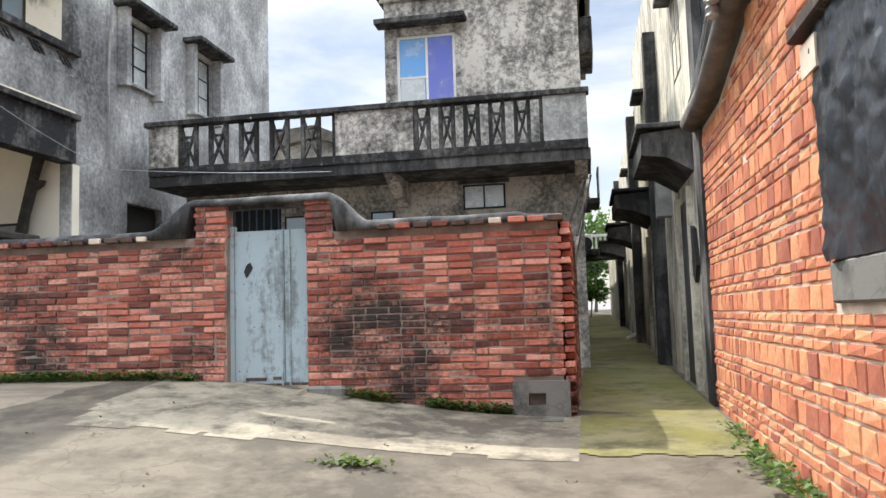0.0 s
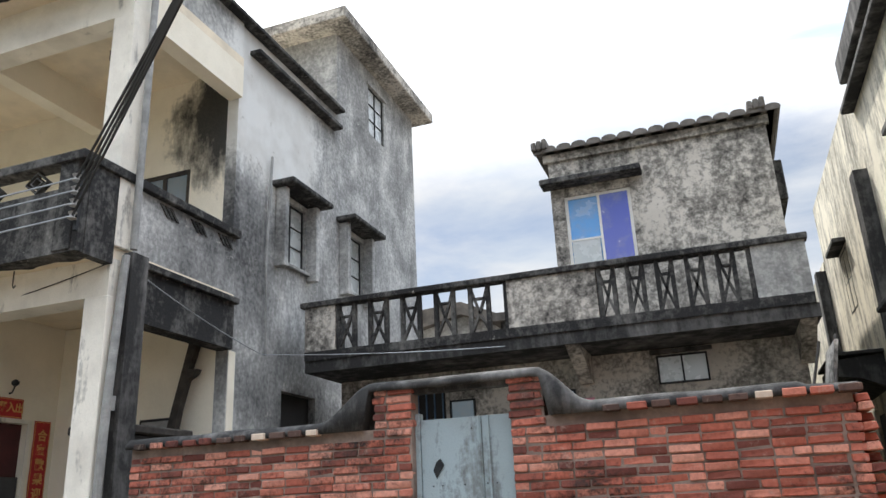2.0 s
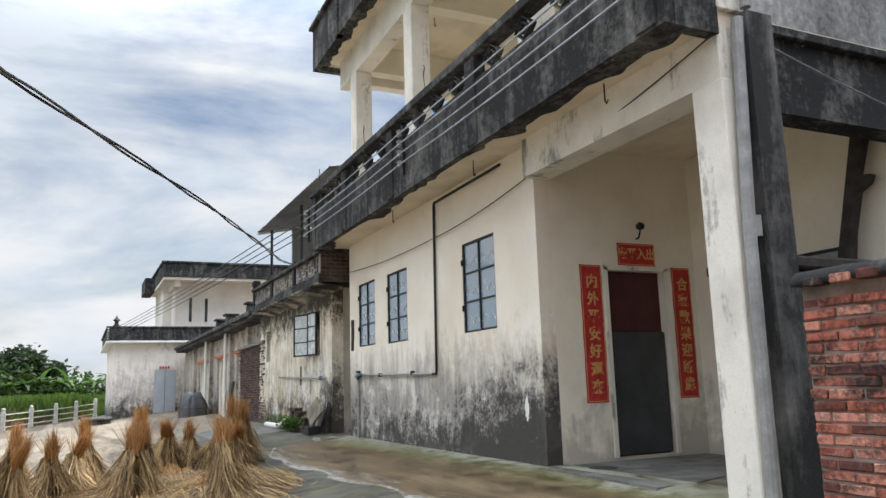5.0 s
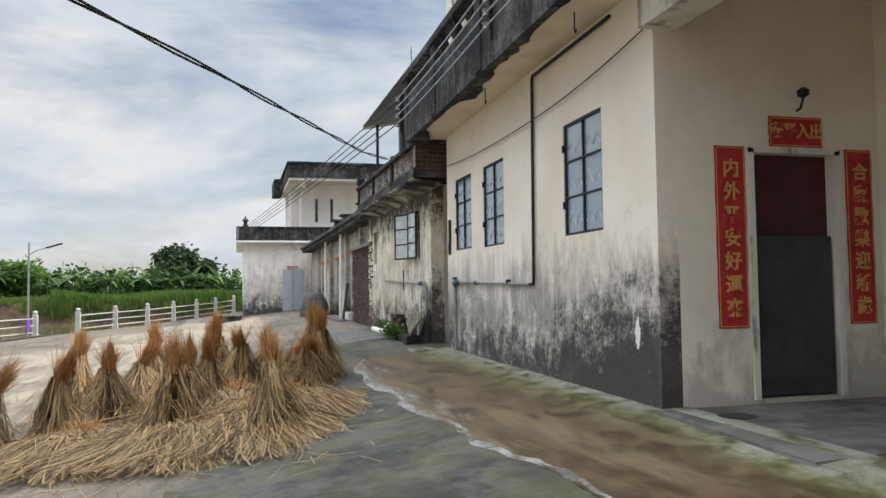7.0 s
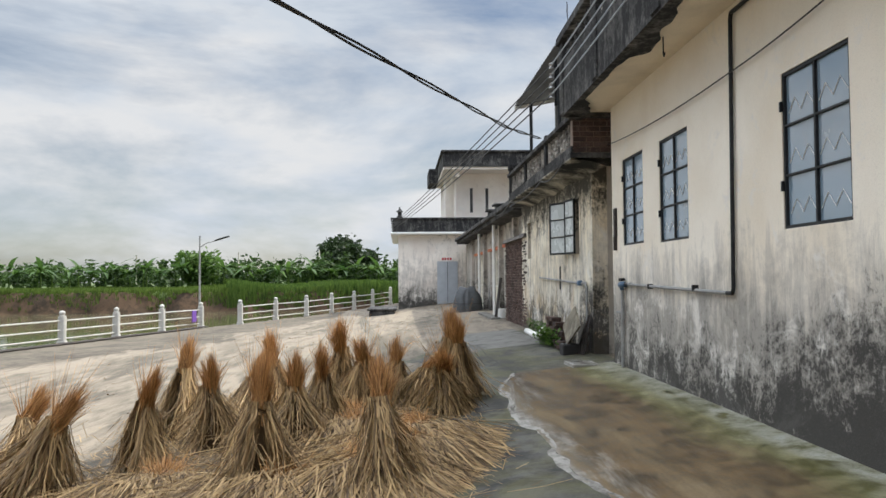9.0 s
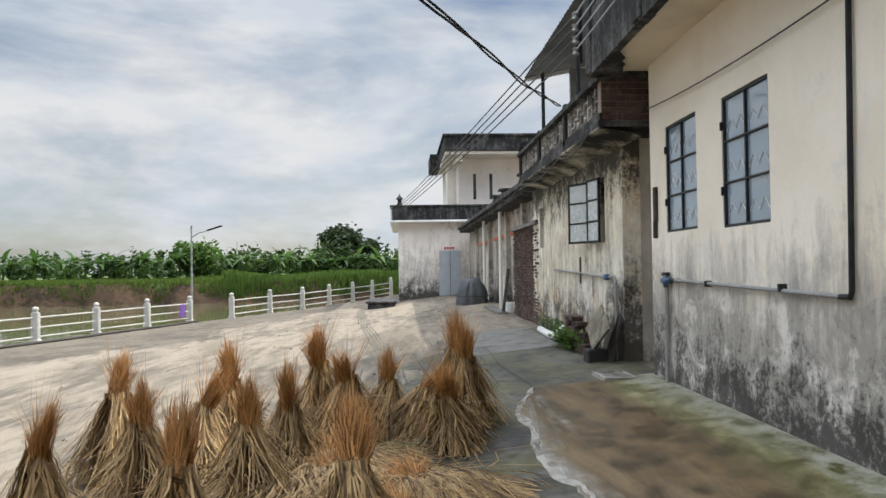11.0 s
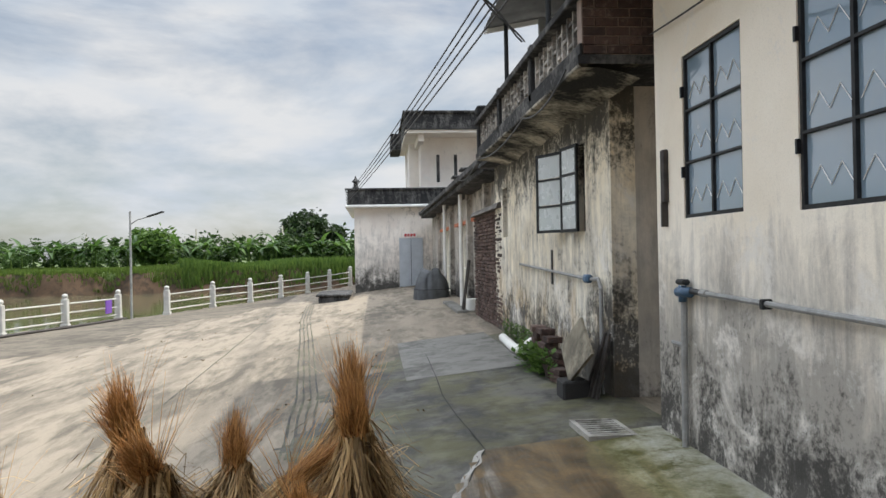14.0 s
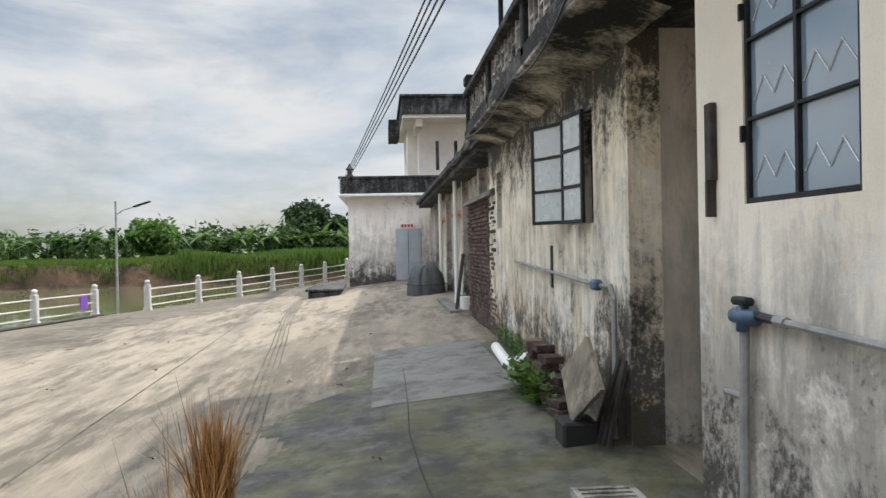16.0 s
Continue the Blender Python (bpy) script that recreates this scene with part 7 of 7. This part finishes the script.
        pts = [bent((0.04 * math.cos(a), 0.04 * math.sin(a), neck)), bent((0.12 * math.cos(a), 0.12 * math.sin(a), neck + 0.2)), bent((rng.uniform(0.15, 0.3) * math.cos(a), rng.uniform(0.15, 0.3) * math.sin(a), neck + rng.uniform(0.25, 0.55)))]
        ears.append((pts, 0.003, Vector((-math.sin(a), math.cos(a), 0.1)).normalized()))
    v, f = ribbons(ears, lambda t: 1.0 - 0.85 * t)
    mesh_part("tuft", v, f, M["ear"], st, "red-brown dry ears")
    bm = bmesh.new()
    for k in range(2):
        tube(bm, [bent((0.07 * math.cos(q), 0.07 * math.sin(q), neck - 0.06 + 0.015 * k - 0.01 + 0.015 * math.sin(3 * q))) for q in (2 * math.pi * j / 12 for j in range(13))], 0.007, 5)
    part("tie", bm, M["straw_dark"], st, "twisted straw tie")
    return st


STOOKS = [(-16.9, 5.84), (-16.25, 5.88), (-16.6, 4.98), (-17.0, 4.36), (-16.4, 4.66), (-15.95, 3.42), (-16.45, 3.62), (-15.87, 2.66), (-15.25, 3.22), (-14.3, 2.75), (-13.3, 2.2), (-14.4, 1.6), (-15.28, 4.3), (-13.0, 4.05), (-14.6, 4.2), (-12.7, 5.08)]
KINDS = [make_stook(41, 1.08, (0.1, -0.05), 0.4), make_stook(42, 1.1, (-0.12, 0.1), 0.36), make_stook(43, 1.0, (-0.16, -0.12), 0.48), make_stook(44, 1.12, (0.05, 0.16), 0.34), make_stook(47, 1.04, (0.2, 0.05), 0.44, 0.06), make_stook(48, 0.96, (-0.05, -0.2), 0.5)]
srng = random.Random(17)
for i, (x, y) in enumerate(STOOKS):
    s = KINDS[i % 6]
    m = Matrix.Translation((x, y, ground_z(x, y) + 0.005)) @ Matrix.Rotation(radians(srng.uniform(-7, 7)), 4, "X") @ Matrix.Rotation(radians(srng.uniform(-7, 7)), 4, "Y") @ Matrix.Rotation(srng.uniform(0, 6.28), 4, "Z")
    if i < 6:
        s.matrix_basis = m
    else:
        s = copy_thing(s, m)
    size = {0: 1.06, 1: 0.98, 15: 0.95}.get(i, srng.uniform(0.86, 1.08))
    s.scale = (size, size, size)
small = make_stook(45, 0.72, (0.34, 0.14), 0.34, 0.05)
small.matrix_basis = Matrix.Translation((-16.5, 5.27, ground_z(-16.5, 5.27))) @ Matrix.Rotation(1.2, 4, "Z")
tagged(small, "short straw bundle slumping over to one side")


def fallen(seed, x, y, turn, length=1.2):
    """A bundle that has fallen flat and fanned out."""
    rng = random.Random(seed)
    ob = thing("fallen_straw", (x, y, ground_z(x, y)), "fallen rice straw bundle fanned flat over the concrete", "straw bundle", "fallen straw")
    m = Matrix.Rotation(turn, 4, "Z")
    stalks, ears = [], []
    for i in range(1100):
        a = rng.gauss(0, 0.42) + 0.3 * math.sin(i * 0.021) + (rng.gauss(0, 0.8) if rng.random() < 0.2 else 0)
        start = rng.uniform(-0.1, 0.55)
        pts = []
        for j in range(4):
            t = j / 3
            d = start + length * t * (0.6 + 0.45 * ((i * 0.618) % 1))
            h = 0.14 * math.exp(-((d - 0.35) / 0.45) ** 2) + 0.03 + 0.1 * rng.random() * (1 - t)
            pts.append(tuple(m @ Vector((d * math.cos(a), d * math.sin(a) * 1.1 + 0.16 * math.sin(i * 1.7) + rng.gauss(0, 0.05), h * rng.uniform(0.5, 1.0) + 0.01))))
        side = (m @ Vector((rng.uniform(-0.3, 0.3), 1, rng.uniform(-0.5, 0.5)))).normalized()
        stalks.append((pts, rng.uniform(0.003, 0.007), side))
    v, f = ribbons(stalks, lambda t: 1.0)
    mesh_part("fan", v, f, M["straw"], ob)
    for i in range(350):
        a = math.pi + rng.gauss(0, 0.4)
        d = rng.uniform(0.2, 0.45)
        pts = [tuple(m @ Vector((0.15 + d * t * math.cos(a), d * t * math.sin(a), 0.12 + 0.1 * t + rng.gauss(0, 0.05)))) for t in (0, 0.5, 1)]
        side = (m @ Vector((rng.uniform(-0.3, 0.3), 1, rng.uniform(-0.5, 0.5)))).normalized()
        ears.append((pts, rng.uniform(0.003, 0.006), side))
    v, f = ribbons(ears, lambda t: 1.0 - 0.8 * t)
    mesh_part("tuft", v, f, M["ear"], ob, "red-brown dry ears")


bent_over = make_stook(46, 0.8, (0.3, -0.2), 0.42, 0.08)
bent_over.matrix_basis = Matrix.Translation((-15.6, 5.7, ground_z(-15.6, 5.7)))
tagged(bent_over, "low straw bundle leaning against its taller neighbours")
for i, (x, y, a) in enumerate(((-14.9, 4.7, 0.15), (-13.6, 5.2, 0.5), (-13.1, 4.9, 0.2), (-14.3, 5.3, 0.35), (-12.9, 4.2, -0.2), (-13.4, 3.2, 0.2), (-15.5, 4.6, 0.2))):
    fallen(60 + i, x, y, a, 1.0 + 0.12 * (i % 4))

# loose straw over the yard
lrng = random.Random(99)
loose = []
for i in range(4200):
    x, y = lrng.gauss(-14.3, 1.35), lrng.gauss(3.8, 1.05)
    if y > 6.0:
        continue
    a, ln = lrng.uniform(0, 6.28), lrng.uniform(0.12, 0.5)
    z = ground_z(x, y)
    h = 0.012 + 0.05 * lrng.random()
    pts = [(x, y, z + 0.012), (x + ln * 0.5 * math.cos(a), y + ln * 0.5 * math.sin(a), z + h), (x + ln * math.cos(a + 0.3), y + ln * math.sin(a + 0.3), ground_z(x + ln * math.cos(a), y + ln * math.sin(a)) + 0.014)]
    loose.append((pts, lrng.uniform(0.0025, 0.005), Vector((-math.sin(a), math.cos(a), 0.2)).normalized()))
v, f = ribbons(loose, lambda t: 1.0)
ob = mesh_part("loose_straw", v, f, M["straw"])
tagged(ob, "loose rice straw scattered over the concrete yard", "straw", kind="stuff")

# ---- far bank ----
BANK_D = BANK_B - BANK_A
BANK_D.normalize()
BANK_N = Vector((-BANK_D.y, BANK_D.x))


def on_bank(along, past):
    q = BANK_A + BANK_D * along + BANK_N * past
    return q.x, q.y


def blades(name, count, along, past, height, width, mat, seed, label, category):
    rng = random.Random(seed)
    out = []
    for i in range(count):
        s, d = rng.uniform(*along), rng.uniform(*past)
        x, y = on_bank(s, d)
        z = ground_z(x, y)
        if z < -1.0:
            continue
        hh = height * (0.7 + 0.6 * noise.noise((s * 0.12, d * 0.2, seed)))
        for k in range(4):
            h = max(0.25, hh) * rng.uniform(0.6, 1.15)
            a = rng.uniform(0, 6.28)
            b = 0.35 * h * rng.random()
            x1, y1 = x + rng.gauss(0, 0.15), y + rng.gauss(0, 0.15)
            out.append(([(x1, y1, z - 0.1), (x1 + 0.3 * b * math.cos(a), y1 + 0.3 * b * math.sin(a), z + h * 0.6), (x1 + b * math.cos(a), y1 + b * math.sin(a), z + h)], width * rng.uniform(0.6, 1.2), Vector((0.35 + rng.uniform(-0.5, 0.5), 1, 0)).normalized()))
    v, f = ribbons(out, lambda t: 1.0 - 0.85 * t)
    tagged(mesh_part(name, v, f, mat), label, category, kind="stuff")


blades("bank_grass", 11000, (-45, 75), (1.4, 13), 0.55, 0.08, M["grass"], 5, "rough green grass on the far river bank", "grass")
blades("reeds", 6000, (22, 70), (-0.6, 9), 1.1, 0.09, M["reed"], 6, "tall green reeds on the far river bank", "reeds")
blades("bank_grass", 3200, (-45, 75), (0.0, 1.6), 0.55, 0.06, M["grass"], 7, "grass hanging over the earth bank", "grass")


def leaf_cloud(rng, count, centre, radii, size, lumps):
    """Leaves in uneven clumps inside an egg."""
    verts, faces = [], []
    cl = []
    for i in range(lumps):
        d = Vector((rng.gauss(0, 1), rng.gauss(0, 1), rng.gauss(0, 1))).normalized() * rng.uniform(0.45, 1.0)
        cl.append((Vector((d.x * radii[0], d.y * radii[1], d.z * radii[2])), rng.uniform(0.22, 0.42)))
    for i in range(count):
        c, r = cl[rng.randrange(lumps)]
        q = Vector(centre) + c + Vector((rng.gauss(0, 1) * radii[0], rng.gauss(0, 1) * radii[1], rng.gauss(0, 1) * radii[2])) * r * 0.55
        a = Vector((rng.gauss(0, 1), rng.gauss(0, 1), rng.gauss(0, 0.6))).normalized()
        b = a.cross(Vector((rng.gauss(0, 1), rng.gauss(0, 1), rng.gauss(0, 1)))).normalized()
        s = size * rng.uniform(0.6, 1.3)
        k = len(verts)
        verts += [tuple(q - a * s), tuple(q + b * s * 0.45), tuple(q + a * s), tuple(q - b * s * 0.45)]
        faces.append((k, k + 1, k + 2, k + 3))
    return verts, faces


def tree(x, y, height, crown_r, leaves, size, mat, label, seed, squash=0.8, category="tree"):
    rng = random.Random(seed)
    z = ground_z(x, y)
    t = thing("tree" if category == "tree" else "bush", (x, y, z), label, category)
    cz = height - crown_r * squash
    bm = bmesh.new()
    tube(bm, [(x, y, z - 0.3), (x + 0.1, y, z + cz * 0.5), (x, y + 0.1, z + cz)], 0.06 * height * 0.35, 8, 0.03 * height * 0.3)
    for k in range(6):
        a = k * 1.05
        tube(bm, [(x, y, z + cz * 0.55), (x + 0.45 * crown_r * math.cos(a), y + 0.45 * crown_r * math.sin(a), z + cz * 0.9), (x + 0.8 * crown_r * math.cos(a), y + 0.8 * crown_r * math.sin(a), z + cz + 0.3 * crown_r)], 0.018 * height * 0.5, 5, 0.01)
    part("trunk", bm, M["bark"], t)
    v, f = leaf_cloud(rng, leaves, (0, 0, cz), (crown_r, crown_r, crown_r * squash), size, 44)
    mesh_part("crown", v, f, mat, t)


def bank_tree(along, past, *args, **kw):
    x, y = on_bank(along, past)
    tree(x, y, *args, **kw)


bank_tree(37.5, 26, 7.6, 4.4, 9000, 0.46, M["tree"], "broad dark green tree behind the banana plants", 3)
bank_tree(52, 22, 6.0, 3.4, 2600, 0.4, M["hedge"], "round green tree behind the reeds", 4)
bank_tree(14, 34, 5.6, 2.6, 2200, 0.4, M["bush"], "small light green tree among the banana plants", 6)
bank_tree(-34, 60, 7.0, 4.0, 1600, 0.6, M["hedge"], "distant dark tree over the plantation", 8)
for i, s in enumerate((18, 34, 61, 68)):
    bank_tree(s, 16 + (i * 7) % 9, 4.6, 2.6, 1300, 0.4, M["hedge"] if i % 2 else M["bush"], "low spreading shrub tree on the far bank", 30 + i)

hv, hf = [], []
hrng = random.Random(77)
for s in steps(-85, 100, 1.0):
    d = 15 + hrng.uniform(0, 10)
    x, y = on_bank(s, d)
    v, f = leaf_cloud(hrng, 230, (x, y, ground_z(x, y) + 1.7), (1.8, 1.8, 2.0 + 0.7 * hrng.random()), 0.34, 6)
    k = len(hv)
    hv += v
    hf += [tuple(i + k for i in q) for q in f]
tagged(mesh_part("hedge_growth", hv, hf, M["hedge"]), "dense green undergrowth of the plantation", "undergrowth", kind="stuff")
hv, hf = [], []
for s in steps(-320, 280, 3.6):
    d = 110 + hrng.uniform(0, 90)
    x, y = on_bank(s, d)
    v, f = leaf_cloud(hrng, 130, (x, y, 1.1 + 2.0), (6.5, 6.5, 2.4 + 1.4 * hrng.random()), 1.1, 7)
    k = len(hv)
    hv += v
    hf += [tuple(i + k for i in q) for q in f]
tagged(mesh_part("far_woods", hv, hf, M["hedge"]), "far belt of trees on the horizon", "woods", kind="stuff")


def banana(seed, h):
    rng = random.Random(seed)
    t = thing("banana_plant", (0, 0, 0), "banana plant with broad arching leaves", "banana plant", "banana plants on the bank")
    bm = bmesh.new()
    tube(bm, [(0, 0, -0.2), (0.03, 0.02, h * 0.3), (0, 0, h * 0.55)], 0.13, 7, 0.07)
    part("trunk", bm, M["reed"], t)
    for k in range(8):
        a = k * 0.785 + rng.uniform(-0.3, 0.3)
        ln = h * rng.uniform(0.5, 0.72)
        up = rng.uniform(0.35, 0.95)
        verts, faces = [], []
        for j in range(7):
            u = j / 6
            r = ln * u * (0.45 + 0.45 * u)
            z = h * 0.5 + ln * (up * u - 0.75 * (1.1 - up * 0.6) * u * u)
            w = 0.27 * math.sin(math.pi * (0.12 + 0.88 * u) ** 0.8) + 0.02
            c, s = math.cos(a), math.sin(a)
            for q, dz in ((-1, 0.10 * w), (0, 0), (1, 0.10 * w)):
                verts.append((r * c - q * w * s, r * s + q * w * c, z + dz * 2))
        for j in range(6):
            for q in range(2):
                i0 = j * 3 + q
                faces.append((i0, i0 + 1, i0 + 4, i0 + 3))
        mesh_part("leaf", verts, faces, M["banana"], t)
    return t


plants = [banana(201, 4.2), banana(202, 4.9), banana(203, 3.7)]
brng = random.Random(55)
for i in range(78):
    s = -40 + i * 1.4 + brng.uniform(-0.8, 0.8)
    d = brng.uniform(10.5, 16)
    x, y = on_bank(s, d)
    m = Matrix.Translation((x, y, ground_z(x, y))) @ Matrix.Rotation(brng.uniform(0, 6.28), 4, "Z")
    if i < 3:
        plants[i].matrix_basis = m
    else:
        copy_thing(plants[i % 3], m)
for s, d, h in ((8, 24, 4.6), (22, 20, 4.9), (33, 22, 5.4), (-14, 30, 4.4)):
    x, y = on_bank(s, d)
    p = thing("utility_pole", (x, y, ground_z(x, y)), "thin grey pole standing in the plantation", "pole", "plantation poles")
    part("shaft", tubed([(x, y, ground_z(x, y) - 0.3), (x, y, ground_z(x, y) + h)], 0.11, 8, 0.08), M["alley"], p)

# ---- small growth near the walls ----
def weeds(name, spots, seed, label, size=0.05, tall=0.12, mat="bush"):
    rng = random.Random(seed)
    verts, faces = [], []
    for x, y, z in spots:
        for k in range(5):
            a = rng.uniform(0, 6.28)
            q = Vector((x + rng.gauss(0, 0.04), y + rng.gauss(0, 0.03), z + tall * rng.random()))
            d = Vector((math.cos(a), math.sin(a), rng.uniform(-0.2, 0.9))).normalized()
            b = d.cross(Vector((0, 0, 1))).normalized()
            s = size * rng.uniform(0.5, 1.2)
            i = len(verts)
            verts += [tuple(q), tuple(q + d * s * 0.5 + b * s * 0.3), tuple(q + d * s), tuple(q + d * s * 0.5 - b * s * 0.3)]
            faces.append((i, i + 1, i + 2, i + 3))
    tagged(mesh_part(name, verts, faces, M[mat]), label, "weeds", kind="stuff")


wr = random.Random(4)
foot = [(x, 7.8 + 0.02 * wr.random(), ground_z(x, 7.75)) for x in (wr.uniform(-7, -0.8) for i in range(900)) if not (-4.2 < x < -2.5) and noise.noise((x * 1.4, 0, 0)) > -0.25]
weeds("wall_weeds", foot, 1, "small green weeds along the foot of the brick wall", 0.055, 0.1)
weeds("lane_weeds", [(-1.75 + wr.gauss(0, 0.13), 5.55 + wr.gauss(0, 0.04), ground_z(-1.75, 5.55)) for i in range(40)], 2, "tuft of dry grass in a crack of the lane", 0.06, 0.05, "grass")
weeds("corner_weeds", [(1.18 + wr.gauss(0, 0.05), wr.uniform(4.2, 7.6), ground_z(1.2, 6.0)) for i in range(140)], 3, "weeds along the foot of the orange brick wall", 0.07, 0.1)
weeds("pile_weeds", [(-21.3 + wr.gauss(0, 0.35), 7.93 + wr.gauss(0, 0.06), 0.92) for i in range(120)], 5, "green weeds growing round the brick pile", 0.11, 0.3)
weeds("moss_foot", [(wr.uniform(-25.5, -21.8), 8.25 + 0.03 * wr.random(), 0.92) for i in range(300)], 6, "moss and weeds at the foot of the peeling wall", 0.05, 0.28)
tree(0.1, 40.0, 2.2, 0.9, 1500, 0.12, M["bush"], "leafy bush beside the alley", 51, category="bush")
tree(0.5, 52.0, 6.5, 2.6, 3000, 0.22, M["bush"], "green tree at the end of the alley", 52)
tree(-0.3, 47.0, 4.0, 1.4, 1600, 0.16, M["hedge"], "dark shrub beside the alley", 53)

litter = random.Random(13)
weeds("leaf_litter", [(x, y, ground_z(x, y) + 0.006) for x, y in ((litter.uniform(-40, -17), litter.uniform(-2, 6.5)) for i in range(90))], 12, "few dry leaves and straws scattered over the yard", 0.05, 0.004, "straw_dark")
weeds("lane_litter", [(x, y, ground_z(x, y) + 0.006) for x, y in ((litter.uniform(-6, 1), litter.uniform(1.5, 7)) for i in range(40))], 14, "dry bits of leaf on the lane", 0.035, 0.004, "straw_dark")

# ---- bricks last ----
def yard_spots():
    rng = random.Random(5)
    spots = []
    course = 0.0745
    for r in range(27):
        z = 0.5 + r * course
        if z > 2.36:
            break
        for a, b in ((-7.0, GATE[0] - 0.0), (GATE[1] + 0.0, -0.235)):
            u = a + (0.0 if r % 2 else -0.125)
            while u < b - 0.03:
                ln = 0.245
                lo, hi = max(u, a), min(u + ln, b)
                if rng.random() < 0.08:
                    hi = lo + 0.12
                w = hi - lo
                keep = 0.245 if w > 0.2 else 0.12 if w > 0.09 else 0
                if keep and z > ground_z((lo + hi) / 2, 7.8) - 0.05:
                    c = (lo + hi) / 2
                    in_plinth = (GATE[0] - 0.26 < c < GATE[0] and z < 0.85) or (GATE[1] < c < GATE[1] + 0.42 and z < 0.78) or (c > -0.78 and z < 0.8)
                    if not in_plinth:
                        spots.append((round(c, 3), round(z, 3), keep))
                u = (lo if u < a else u) + (w if w < ln and u >= a else ln if u >= a else w) + 0.013
    # piers beside the gate, up to the cap
    for side in (-1, 1):
        for r in range(6):
            for k in range(2):
                c = (GATE[0] - 0.125 - 0.2 * k if side < 0 else GATE[1] + 0.125 + 0.12 * k)
                spots.append((round(c - side * (0.02 if r % 2 else 0.0), 3), round(2.37 + r * course, 3), 0.245 if k == 0 else 0.12))
    return spots


lay(yard_wall, "y", yard_spots(), 0.061, 0.1, 7.872, M["brick"], (0.245, 0.12), random.Random(7), 300, lambda s: s[0] > GATE[1])
side_spots = [(round(7.98 + i * 0.258 + (0.12 if r % 2 else 0), 3), round(0.5 + r * 0.0745, 3), 0.245) for r in range(26) for i in range(15)]
lay(yard_wall, "x", [s for s in side_spots if s[0] < 11.8], 0.062, 0.1, -0.245 , M["brick"], (0.245,), random.Random(8), 0, lambda s: False)

# brick tops set along the coping
cap_rng = random.Random(3)
for i in range(34):
    x = -6.9 + i * 0.198
    if -4.75 < x < -2.3:
        continue
    me_bm = boxed(x, x + 0.11 + 0.06 * cap_rng.random(), 7.765 + 0.02 * cap_rng.random(), 7.9, 2.425, 2.475 + 0.012 * cap_rng.random(), bev=0.006)
    part("coping_brick", me_bm, M[cap_rng.choice(("brick_dark", "brick", "brick_dark", "brick", "brick_dark", "mortar_pale"))], yard_wall)


def orange_spots(kind):
    """One course of square blocks to every two or three thin ones."""
    spots, rng = [], random.Random(61)
    z, r = 0.05, 0
    while z < 5.2:
        rows = [("tall", 0.152)] + [("thin", 0.062)] * (2 + r % 2)
        for k, (sort, high) in enumerate(rows):
            u = 0.4 + 0.1 * rng.random()
            while u < 8.36:
                ln = rng.choice((0.2, 0.2, 0.235, 0.12)) if sort == "tall" else rng.choice((0.2, 0.235, 0.235, 0.12))
                c = u + ln / 2
                clear = not (2.5 < c < 4.3 and 1.45 < z < 3.05) and z < gable(c) - 0.1 and not (6.38 < c < 6.5 and 2.5 < z < 2.7)
                if sort == kind and clear:
                    spots.append((round(c, 3), round(z, 3), ln))
                u += ln + 0.012
            z += high + 0.013
        r += 1
    return spots


wall_rng = random.Random(9)
lay(brick_pier, "y", [(round(-29.7 + i * 0.258 + (0.12 if r % 2 else 0), 3), round(0.72 + r * 0.075, 3), 0.245) for r in range(33) for i in range(15)], 0.062, 0.08, 8.3, M["brick_dark"], (0.245,), wall_rng, 0, lambda s: False)
lay(brick_house, "x", orange_spots("tall"), 0.152, 0.06, 1.27, M["brick_r"], (0.2, 0.235, 0.12), random.Random(11), 150, lambda s: s[0] < 5.9 and s[1] < 2.4 and s[0] > 3.2)
lay(brick_house, "x", orange_spots("thin"), 0.062, 0.06, 1.27, M["brick_r"], (0.2, 0.235, 0.12), random.Random(12), 150, lambda s: s[0] < 5.6 and s[1] < 1.6 and s[0] > 3.6)
